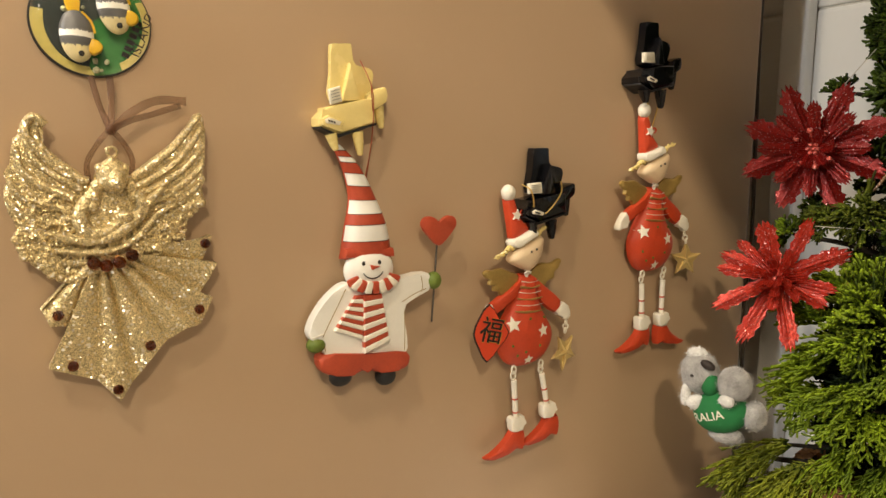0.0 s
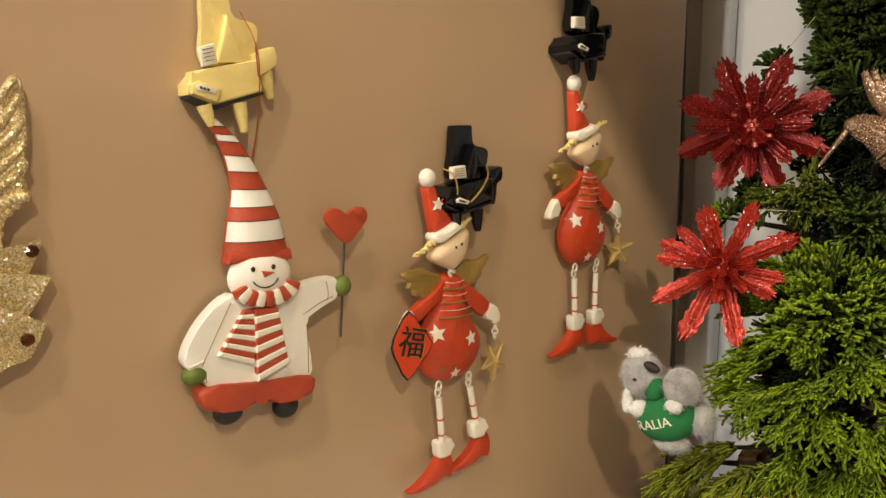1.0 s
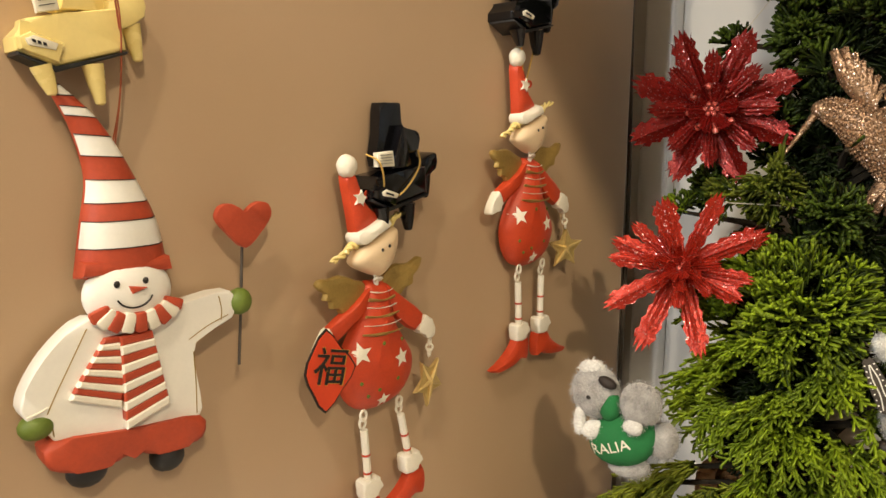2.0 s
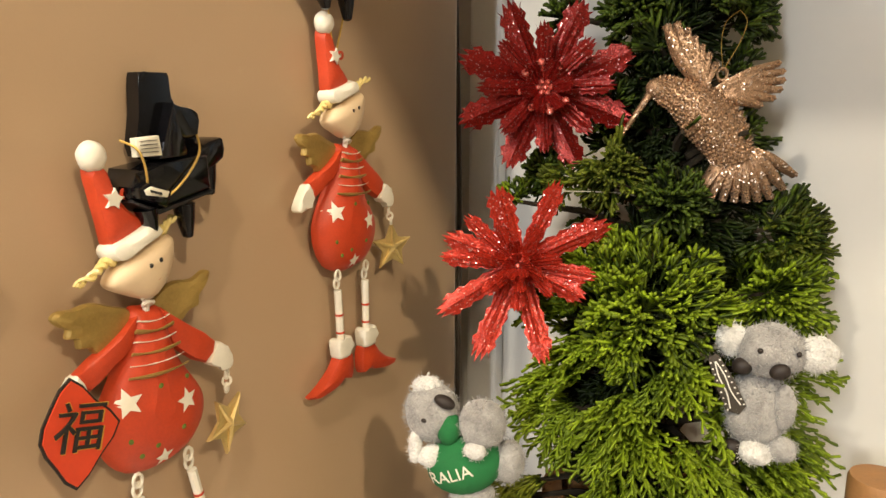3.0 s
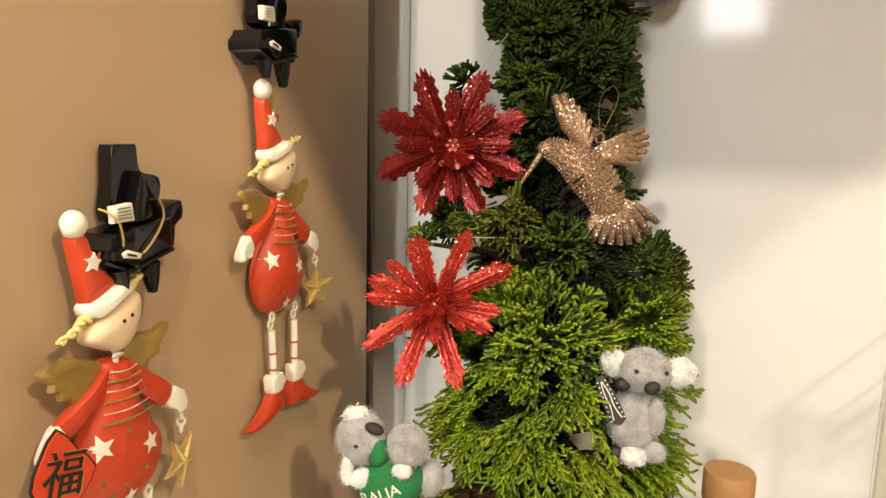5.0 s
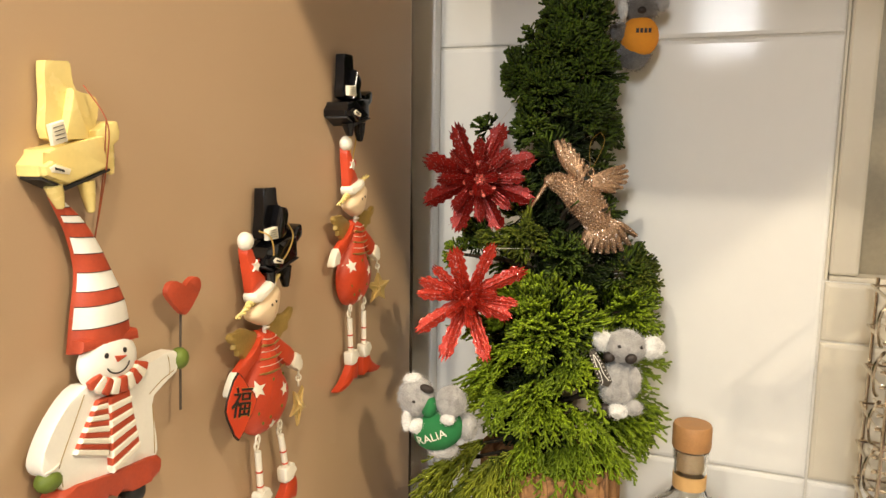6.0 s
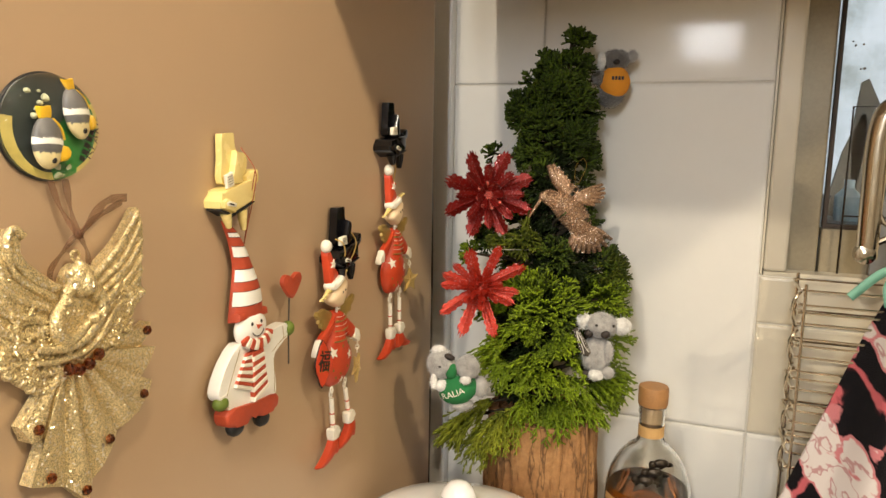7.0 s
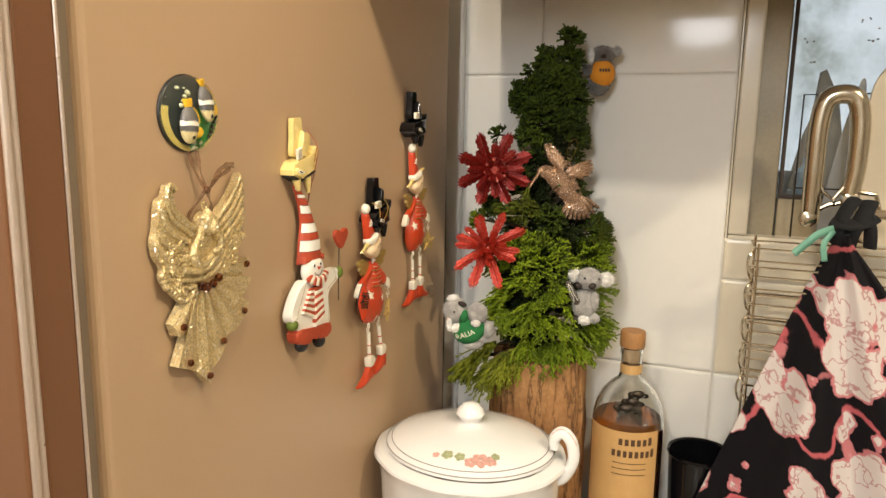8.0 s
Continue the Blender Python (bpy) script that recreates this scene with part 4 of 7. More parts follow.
    for x, y in ((-10, -0.5), (-5, -2), (0.5, -1), (6, 2), (39, 5), (35, -27), (12, -42), (-21, -47), (-3, -61), (-25.5, -23)):
        big = y > -3 and x < 10
        gem = bmesh.new()
        lathe(gem, [(0.0029, 0.0), (0.0029, 0.0018), (0.0018, 0.0030), (0.0, 0.0031)] if big else [(0.0024, 0.0), (0.0024, 0.0014), (0.0014, 0.0024), (0.0, 0.0025)], 8, 0, Matrix.Translation((x / 1000, y / 1000, 0.0078 if not big else 0.0098)))
        part("gem", gem, M_AMBER, top, "faceted amber gem", 20)
    return top


angel(on_fridge(0.1045, 1.339) @ pose(0, 0, 0.002) @ Matrix.Diagonal((1.03, 1.035, 1.0, 1.0)))

# brown organza ribbon from which the angel hangs
bm = bmesh.new()


def band(bm, pts, w, twist=0.0):
    line = smooth_line(pts, 6, False)
    rows = []
    for i, p in enumerate(line):
        d = (line[min(i + 1, len(line) - 1)] - line[max(i - 1, 0)]).normalized()
        s = d.cross(Vector((0, -1, 0))).normalized()
        a = twist * math.sin(i * 0.7)
        s = (s * math.cos(a) + Vector((0, 1, 0)) * math.sin(a)) * w / 2
        rows += [p + s, p - s]
    put_verts(bm, rows, [(2 * i, 2 * i + 1, 2 * i + 3, 2 * i + 2) for i in range(len(line) - 1)])


for pts, w in (
    ([wall_pt(0.0985, 1.424, 0.003), wall_pt(0.1010, 1.412, 0.005), wall_pt(0.1045, 1.400, 0.010)], 0.0028),
    ([wall_pt(0.1065, 1.424, 0.003), wall_pt(0.1065, 1.412, 0.005), wall_pt(0.1050, 1.400, 0.010)], 0.0032),
    ([wall_pt(0.1050, 1.400, 0.010), wall_pt(0.0985, 1.392, 0.008), wall_pt(0.0945, 1.383, 0.004), wall_pt(0.0955, 1.372, 0.004)], 0.0026),
    ([wall_pt(0.1050, 1.400, 0.010), wall_pt(0.1105, 1.393, 0.008), wall_pt(0.1140, 1.385, 0.006), wall_pt(0.1120, 1.376, 0.006)], 0.0026),
    ([wall_pt(0.1045, 1.399, 0.012), wall_pt(0.1150, 1.408, 0.011), wall_pt(0.1260, 1.4135, 0.008), wall_pt(0.1395, 1.4135, 0.006)], 0.0042),
    ([wall_pt(0.1045, 1.399, 0.012), wall_pt(0.1130, 1.4035, 0.009), wall_pt(0.1250, 1.4075, 0.006), wall_pt(0.1370, 1.4115, 0.005)], 0.0030),
):
    band(bm, pts, w, 0.5)
ball(bm, wall_pt(0.1048, 1.3995, 0.011), (0.0024, 0.0022, 0.0026), 0, 10, 8)
ribbon = solo("ribbon_bow", bm, M_RIBBON, Matrix.Identity(4), "sheer brown organza ribbon tied above the gold angel", "ribbon")
mod = ribbon.modifiers.new("thick", "SOLIDIFY")
mod.thickness = 0.0003

# domed souvenir magnet with two fish inside
dome = thing("dome_magnet", on_fridge(0.1005, 1.4475), "domed clear souvenir magnet with two striped fish", "magnet")
R_D = 0.0252


def arc_slab(bm, a0, a1, z0, z1, r=R_D):
    slab(bm, [(0, 0)] + [(r * math.cos(radians(a)), 0.95 * r * math.sin(radians(a))) for a in range(a0, a1 + 1, 6)], z0, z1)


bm = bmesh.new()
lathe(bm, [(0.0, 0.0), (R_D, 0.0), (R_D + 0.0004, 0.001), (R_D, 0.002), (0.0, 0.002)], 48, 0, sy=0.95)
part("backing", bm, M_BLACKMAT, dome, "dark backing disc")
for name, a0, a1, material, label in (("painted_field", -96, 42, surface("leaf_green_print", (0.02, 0.17, 0.025), 0.4, 0, 0.3, 120, 500, 0.05), "green printed field"), ("painted_field", 42, 264, surface("sea_dark_print", (0.02, 0.028, 0.026), 0.4, 0, 0.4, 120, 500, 0.05), "dark sea printed field")):
    bm = bmesh.new()
    arc_slab(bm, a0, a1, 0.002, 0.0026, R_D - 0.0012)
    part(name, bm, material, dome, label)
bm = bmesh.new()
slab(bm, [((R_D - 0.0012) * math.cos(radians(a)), 0.95 * (R_D - 0.0012) * math.sin(radians(a))) for a in range(-62, 31, 6)] + [(0.0200 * math.cos(radians(a)), 0.95 * 0.0200 * math.sin(radians(a))) for a in range(30, -63, -6)], 0.0026, 0.0030)
slab(bm, [((R_D - 0.0012) * math.cos(radians(a)), 0.95 * (R_D - 0.0012) * math.sin(radians(a))) for a in range(168, 271, 6)] + [(0.0165 * math.cos(radians(a)) - 0.002, 0.95 * 0.0195 * math.sin(radians(a))) for a in range(270, 167, -6)], 0.0026, 0.0030)
part("painted_border", bm, surface("yellow_border_print", (0.52, 0.43, 0.12), 0.4, 0, 0.2, 120, 500, 0.05), dome, "yellow printed border")
M_FISH = surface("grey_fish_paint", (0.12, 0.115, 0.115), 0.35, 0, 0.2, 200, 800, 0.1)
M_FISHY = surface("fish_yellow_paint", (0.75, 0.45, 0.02), 0.35, 0, 0.1, 200, 800, 0.1)
M_FISHC = surface("fish_cream_paint", (0.78, 0.66, 0.36), 0.35, 0, 0.15, 200, 800, 0.1)
for x, y, turn in ((-0.0066, -0.0068, -86), (0.0086, 0.0062, -80)):
    bm = bmesh.new()
    m = Matrix.Translation((x, y, 0.0072)) @ pose(0, 0, 0, 0, 0, turn)
    ball(bm, (0, 0, 0), (0.0112, 0.0068, 0.0042), 0, 44, 26, m)
    for f in bm.faces:
        c = m.inverted() @ f.calc_center_median()
        along = c.x - 0.12 * c.y
        f.material_index = 4 if along > 0.0042 else 2 if -0.0022 < along < 0.0004 else 0
    slab(bm, smooth_line(mm([(-9.5, -1.6), (-12, -2.6), (-15.5, -3.0), (-14.8, 0), (-15.5, 3.0), (-12, 2.6), (-9.5, 1.6)]), 2), -0.001, 0.0012, 1, 0.0005, 2, m)
    slab(bm, smooth_line(mm([(1.5, 5.0), (2.5, 8.2), (4.5, 9.6), (7.0, 8.6), (8.2, 5.5), (6.5, 3.6)]), 3), -0.0004, 0.0030, 1, 0.0010, 3, m)
    tube(bm, smooth_line([m @ Vector(q) for q in ((-0.0100, 0.0030, 0.0010), (-0.0060, 0.0062, 0.0010), (-0.0010, 0.0072, 0.0010))], 4, False), 0.0006, 6, 1)
    ball(bm, (0.0076, 0.0006, 0.0029), (0.0014, 0.0013, 0.0008), 3, 12, 8, m)
    part("fish_figure", bm, [M_FISH, M_FISHY, M_SNOW, M_INK, M_FISHC], dome, "grey, white and yellow fish shape")
bm = bmesh.new()
for i in range(17):
    lo, hi = (((-0.012, 0.002), (-0.002, 0.016)), ((0.000, -0.021), (0.006, -0.008)))[i % 2]
    ball(bm, (random.uniform(lo[0], hi[0]), random.uniform(lo[1], hi[1]), random.uniform(0.0035, 0.0052)), (random.uniform(0.0007, 0.0018),) * 3, 0, 7, 5, lump=0.0005, lump_scale=900)
part("pebbles", bm, surface("shell_bits", (0.46, 0.46, 0.30), 0.5, 0, 0.3, 300, 900, 0.2), dome, "pale coral and shell bits")
words = lettering("ISLAND", 0.0062)
part("lettering", words, M_INK, dome, "small black lettering").matrix_local = pose(0.0205, -0.0035, 0.0030, 0, 0, 68)
bm = bmesh.new()
for i in range(6):
    box(bm, (-0.0088 + 0.003 * i, -0.0016, 0), (-0.0068 + 0.003 * i, 0.0016, 0.0002))
part("lettering_bars", bm, M_INK, dome, "illegible black lettering").matrix_local = pose(0.0155, -0.0055, 0.0030, 0, 0, 68)
bm = bmesh.new()
lathe(bm, [(0.0, 0.0022)] + [(R_D - 0.0004, 0.0022)] + [((R_D - 0.0004) * math.cos(radians(a)), 0.0022 + 0.0125 * math.sin(radians(a))) for a in range(6, 90, 6)] + [(0.0, 0.0147)], 48, 0, sy=0.95)
clear = part("dome", bm, M_DOME, dome, "clear glossy dome")
clear.visible_shadow = False


def domed(bm, outline, c, rings, mi, m=None):
    """A puffed shape: the outline drawn in towards c, ring by ring, at rising heights."""
    n = len(outline)
    verts = []
    for s, z in rings:
        verts += [(c[0] + (p.x - c[0]) * s, c[1] + (p.y - c[1]) * s, z) for p in outline]
    faces = [(i * n + k, i * n + (k + 1) % n, (i + 1) * n + (k + 1) % n, (i + 1) * n + k) for i in range(len(rings) - 1) for k in range(n)]
    faces += [tuple(range(n))[::-1], tuple(range((len(rings) - 1) * n, len(rings) * n))]
    put_verts(bm, verts, faces, mi, m)


def elf(m, lean, legs, star_at, label, group="elf ornaments"):
    """A flat painted tin elf with jointed legs, one mesh. lean: of the hat; legs: ring, cuff, heel corner and way of the toe; star_at: x, y, turn, swing."""
    mats = [M_RED, M_WHITE, M_SKIN, M_GOLD, M_SILVER, M_INK, M_GREEN, M_YELLOW, M_STAR]
    bm = bmesh.new()
    # scalloped wings
    for s, pts in ((-1, [(-3, 1), (-10, 4.5), (-18, 7.5), (-25, 7), (-30, 7.5), (-32.5, 5.5), (-30, 2.5), (-27.5, 1), (-28, -2), (-24.5, -3), (-24, -6.5), (-20, -7.5), (-18, -10), (-12, -10), (-6, -9)]), (1, [(5, 1), (10, 6), (16, 8.5), (23, 8), (28, 10.5), (31, 9.5), (29, 5), (26, 2), (25.5, -2), (21, -3.5), (18, -6.5), (13, -8.5), (8, -9)])):
        wing = smooth_line(mm(pts), 3)
        domed(bm, wing, (s * 0.016, 0.0), [(1.0, 0.0036), (1.0, 0.0052), (0.93, 0.0062), (0.6, 0.0066)], 3, pose(0, 0, 0, 0, -s * 7, 0))
    # body: domed pear
    outline = smooth_line(mm([(-3, 1.5), (2.5, 2.0), (8.5, 1.5), (11.5, -10), (14.5, -19), (21, -29), (25.5, -38), (24, -48), (16, -56.5), (3, -59.5), (-9, -57), (-16, -49), (-18.5, -38), (-16, -29), (-10.5, -19), (-6.5, -10)]), 3)
    c = Vector((0.0030, -0.034))
    rings = [(1.0, 0.0035), (1.0, 0.0055), (0.93, 0.0085), (0.78, 0.0112), (0.5, 0.0130), (0.2, 0.0138)]
    verts, n = [], len(outline)
    for s, z in rings:
        verts += [(c.x + (p.x - c.x) * s, c.y + (p.y - c.y) * (s if p.y < -0.02 else 0.3 + 0.7 * s), z) for p in outline]
    faces = [(i * n + k, i * n + (k + 1) % n, (i + 1) * n + (k + 1) % n, (i + 1) * n + k) for i in range(len(rings) - 1) for k in range(n)]
    faces += [tuple(range(n))[::-1], tuple(range((len(rings) - 1) * n, len(rings) * n))]
    put_verts(bm, verts, faces, 0)
    # broad gold and thin white bands across the chest
    for i, y in enumerate((-1.5, -5.0, -8.5, -12.5, -16.5, -20.5)):
        hw = 6.0 + 0.30 * abs(y)
        gold = i % 2 == 1
        line = [((2.6 + x) / 1000, (y - 1.0 * math.sin((x + hw) / hw * 1.5) - 0.03 * x) / 1000, 0.0094 + 0.0026 * math.sqrt(max(1 - (x / (hw + 2.5)) ** 2, 0)) + 0.00009 * abs(y)) for x in np.linspace(-hw, hw, 9)]
        tube(bm, line, [(0.0013 if gold else 0.0005) * (0.75 + 0.25 * math.sin(k * 0.9 + i)) for k in range(9)], 7, 3 if gold else 1, flat=0.5)
    # painted stars and dots that follow the belly
    polar = sorted((math.atan2(p.y - c.y, p.x - c.x), (p - c).length) for p in outline)
    turns, spans = [a for a, _ in polar], [l for _, l in polar]

    def belly(x, y):
        v = Vector((x, y)) - c
        s = v.length / float(np.interp(math.atan2(v.y, v.x), turns, spans, period=2 * math.pi))
        return float(np.interp(s, (0.2, 0.5, 0.78, 0.93, 1.0), (0.0138, 0.0130, 0.0112, 0.0085, 0.0055)))

    for x, y, r in ((-10, -29, 5.4), (13, -35, 5.0), (3, -54.0, 4.0)):
        rim = star_outline((x / 1000, y / 1000), r / 1000, 0.45, 97)
        half = [((p[0] + x / 1000) / 2, (p[1] + y / 1000) / 2) for p in rim]
        pts = [(p[0], p[1], belly(p[0], p[1]) + 0.0004) for p in list(rim) + half + [(x / 1000, y / 1000)]]
        put_verts(bm, pts, [(i, (i + 1) % 10, 10 + (i + 1) % 10, 10 + i) for i in range(10)] + [(10 + i, 10 + (i + 1) % 10, 20) for i in range(10)], 1)
    for x, y in ((2, -26), (-10, -43), (11, -45), (0, -48), (15, -27), (-6, -50)):
        ball(bm, (x / 1000, y / 1000, belly(x / 1000, y / 1000)), (0.0011, 0.0011, 0.0004), 6, 8, 5)
    # flat sleeves that widen to the cuffs, mittens
    for pts, tip in (([(-1, 0.5), (-5, -2.5), (-14, -8), (-26, -15), (-22, -22), (-12, -15.5), (-5, -11)], (-14, -10)), ([(7, 0.5), (11, -2), (20, -9), (31.5, -18.5), (26.5, -26), (16, -19), (10, -12)], (18, -13))):
        domed(bm, smooth_line(mm(pts), 2), (tip[0] / 1000, tip[1] / 1000), [(1.0, 0.0060), (1.0, 0.0078), (0.88, 0.0098), (0.5, 0.0106)], 0)
    slab(bm, smooth_line(mm([(-25.3, -14.6), (-29, -18), (-32.8, -24.5), (-32, -27), (-29, -26.5), (-25.5, -24), (-22, -21.6)]), 2), 0.0055, 0.0108, 1, 0.0016)
    slab(bm, smooth_line(mm([(31.2, -18.8), (27, -25.6), (29.5, -28.2), (33, -29), (35, -31.5), (38.2, -30), (38.4, -25.5), (35.6, -21.2)]), 2), 0.0055, 0.0108, 1, 0.0016)
    # bent star hung from the hand by wire rings
    sx, sy, turn, swing = star_at
    for k in range(3):
        tube(bm, [((36 + (sx - 36) * k / 3 + 1.5 * math.cos(radians(a))) / 1000, (-33.5 - 2.8 * k + 1.9 * math.sin(radians(a))) / 1000, 0.0085 + (0.0008 if k % 2 else -0.0008) * math.cos(radians(a))) for a in range(0, 361, 36)], 0.0006, 5, 1)
    hang = pose(sx / 1000, sy / 1000, 0.0080, 0, swing, 0)
    star = star_outline((0.0, 0.0), 0.0132, 0.45, turn)
    slab(bm, star, -0.0008, 0.0008, 8, 0.0005, 1, hang)
    for i in range(0, 10, 2):
        tube(bm, [(0.0, 0.0, 0.0016), (star[i][0] * 0.9, star[i][1] * 0.9, 0.0008)], [0.0014, 0.0004], 5, 8, hang)
    # legs: wire loops, striped rods, fur cuffs and broad pointed shoes
    for (hx, hy), (cx, cy), (ax, ay, way) in legs:
        a, b = Vector((hx, hy, 7)) / 1000, Vector((cx, cy, 7)) / 1000
        d = (b - a).normalized()
        for k in range(2):
            tube(bm, [a + d * (0.0005 + 0.0042 * k) + Vector((0.0018 * math.cos(radians(q)), 0.0026 * math.sin(radians(q)), 0.0006 * (1 - 2 * k))) for q in range(0, 361, 36)], 0.0007, 5, 1)
        a2 = a + d * 0.0080
        tube(bm, [a2, b], 0.0019, 8, 1)
        for s in (0.45, 0.78):
            p = a2.lerp(b, s)
            tube(bm, [p - d * 0.0005, p + d * 0.0005], 0.00215, 8, 0)
        slab(bm, smooth_line([(b.x + u / 1000, b.y + v / 1000) for u, v in ((-5.5, 2.5), (-2.5, 3.4), (0, 2.2), (3, 3.6), (5.4, 2.6), (4.8, -1.5), (4.0, -6.5), (-4.0, -6.5), (-5.2, -2))], 2), 0.0042, 0.0106, 1, 0.0022, 3)
        shoe = smooth_line([((ax + way * u) / 1000, (ay + v) / 1000) for u, v in ((0, 0.5), (5, 1.0), (10, 0.5), (13.5, -4.0), (19, -8.5), (26, -12.5), (31, -14.5), (27, -16.5), (19, -16.0), (11, -14.5), (6, -12.0), (0.5, -13.5), (-1.2, -7))], 2)
        domed(bm, shoe, ((ax + way * 10) / 1000, (ay - 8) / 1000), [(1.0, 0.0042), (1.0, 0.0062), (0.90, 0.0090), (0.5, 0.0102)], 0)
    # wire neck, round pointed face, twisted hair, hat with a fur brim
    tube(bm, [(0.0026, 0.0005, 0.0075), (0.0028, 0.0085, 0.0085)], 0.0012, 8, 1)
    for k in range(2):
        tube(bm, [((2.6 + 2.2 * math.cos(radians(q))) / 1000, (3.2 + 2.4 * k + 0.9 * math.sin(radians(q))) / 1000, 0.0090 + 0.0012 * math.sin(radians(q))) for q in range(0, 361, 36)], 0.0006, 5, 1)
    face = smooth_line(mm([(2, 4.8), (-4, 7.2), (-10.8, 10.8), (-11.8, 14.0), (-8, 18.5), (-1, 22.5), (7, 26), (13, 26.5), (14.5, 23.5), (13.2, 16.5), (10.2, 10), (6, 5.8)]), 4)
    domed(bm, face, (0.0018, 0.0165), [(1.0, 0.0050), (1.0, 0.0078), (0.94, 0.0105), (0.80, 0.0126), (0.5, 0.0140), (0.2, 0.0145)], 2)
    for x, y in ((1.2, 17.6), (5.2, 19.0)):
        ball(bm, (x / 1000, y / 1000, 0.0144), (0.0008, 0.0009, 0.0005), 5, 8, 6)
    tube(bm, smooth_line([(0.0028, 0.0126, 0.0139), (0.0042, 0.0122, 0.0139), (0.0054, 0.0130, 0.0138)], 3, False), 0.00025, 5, 0)
    for pts in (((-8, 20.5), (-12.5, 20), (-16, 17), (-22.5, 14.5)), ((7, 28), (11, 28.5), (14, 31.5), (20.5, 33))):
        hair = smooth_line([(x / 1000, y / 1000, 0.0085) for x, y in pts], 6, False)
        for ph in (0, math.pi):
            tube(bm, [p + Vector((0, 0.0010 * math.sin(k * 0.9 + ph), 0.0010 * math.cos(k * 0.9 + ph))) for k, p in enumerate(hair)], [0.0013 - 0.0006 * k / (len(hair) - 1) for k in range(len(hair))], 6, 7)
    hat = pose(-0.003, 0.027, 0, 0, 0, lean) @ pose(0.003, -0.027, 0)
    cone = smooth_line(mm([(-10, 24.5), (-12, 33), (-13.8, 42), (-15.2, 50.5), (-12.4, 53), (-9.6, 51.5), (-6.8, 43), (-2, 36.5), (4, 31), (-3, 27)]), 3)
    domed(bm, cone, (-0.0075, 0.037), [(1.0, 0.0045), (1.0, 0.0065), (0.88, 0.0098), (0.5, 0.0112)], 0, hat)
    domed(bm, smooth_line(mm([(-11.5, 25.5), (-4, 28.5), (5, 32.5), (8.2, 31), (8.8, 28.0), (1, 24.2), (-6, 20.4), (-9.5, 20.2), (-11.8, 22.2)]), 3), (-0.0015, 0.0255), [(1.0, 0.0045), (1.0, 0.0085), (0.86, 0.0128), (0.45, 0.0142)], 1, hat)
    ball(bm, (-0.0132, 0.0552, 0.0080), (0.0047, 0.0051, 0.0042), 1, 18, 14, hat, lump=0.0004, lump_scale=400)
    slab(bm, star_outline((-0.0088, 0.0412), 0.0038, 0.45, 80), 0.0085, 0.0120, 1, 0.0003, 1, hat)
    tube(bm, [Vector((-0.0035 + 0.0016 * math.cos(radians(q)), 0.0425 + 0.0016 * math.sin(radians(q)), 0.0100)) for q in range(0, 361, 36)], 0.0006, 5, 0, hat)
    ball(bm, (0, -0.036, 0.0020), (0.005, 0.005, 0.0020), 5, 10, 6)
    return solo("elf_ornament", bm, mats, m, label, "ornament", group)


elf_a = elf(on_fridge(0.342, 1.3090) @ pose(0, 0, 0.0035), 0, (((-6, -60), (-3, -96), (3, -103, -1)), ((16, -59), (23, -91.5), (32, -99, -1))), (35.5, -54, 48, 12), "red tin elf ornament with gold wings and a gold star")
elf_b = elf(on_fridge(0.4565, 1.3620) @ pose(0, 0, 0.001), -5, (((-5, -60), (-3, -95.5), (4, -101.5, -1)), ((17, -59), (17, -95), (12, -102, 1))), (39, -53, 90, -18), "red tin elf ornament with its shoes spread apart")
for owner, cord in ((frosty, cord_s), (elf_a, cord_a), (elf_b, cord_b)):
    adopt(owner, cord)

# red diamond card with a lucky character
card = thing("lucky_card", on_fridge(0.3125, 1.2785) @ pose(0, 0, 0.0175), "red diamond paper card with a black character", "card")
DIAMOND = [(-1, 18), (6.5, 8.5), (14.5, -2), (7, -11), (-2.5, -19.5), (-8.5, -10), (-12.5, 0), (-8.5, 9.5)]
bm = bmesh.new()
slab(bm, smooth_line(mm(DIAMOND), 2), -0.0004, 0.0004)
part("border", bm, M_INK, card, "thin black border")
bm = bmesh.new()
slab(bm, smooth_line(mm([(a * 0.93, b * 0.94) for a, b in DIAMOND]), 2), 0.0004, 0.0008)
part("face", bm, M_CARD, card)
for size, z, material in ((0.0182, 0.00085, M_OCHRE), (0.0176, 0.0011, M_INK)):
    g = lettering("\u798f", size)
    part("character", g, material, card).matrix_local = pose(0.0002 if material is M_INK else 0.0006, 0.0 if material is M_INK else -0.0003, z, 0, 0, -15)


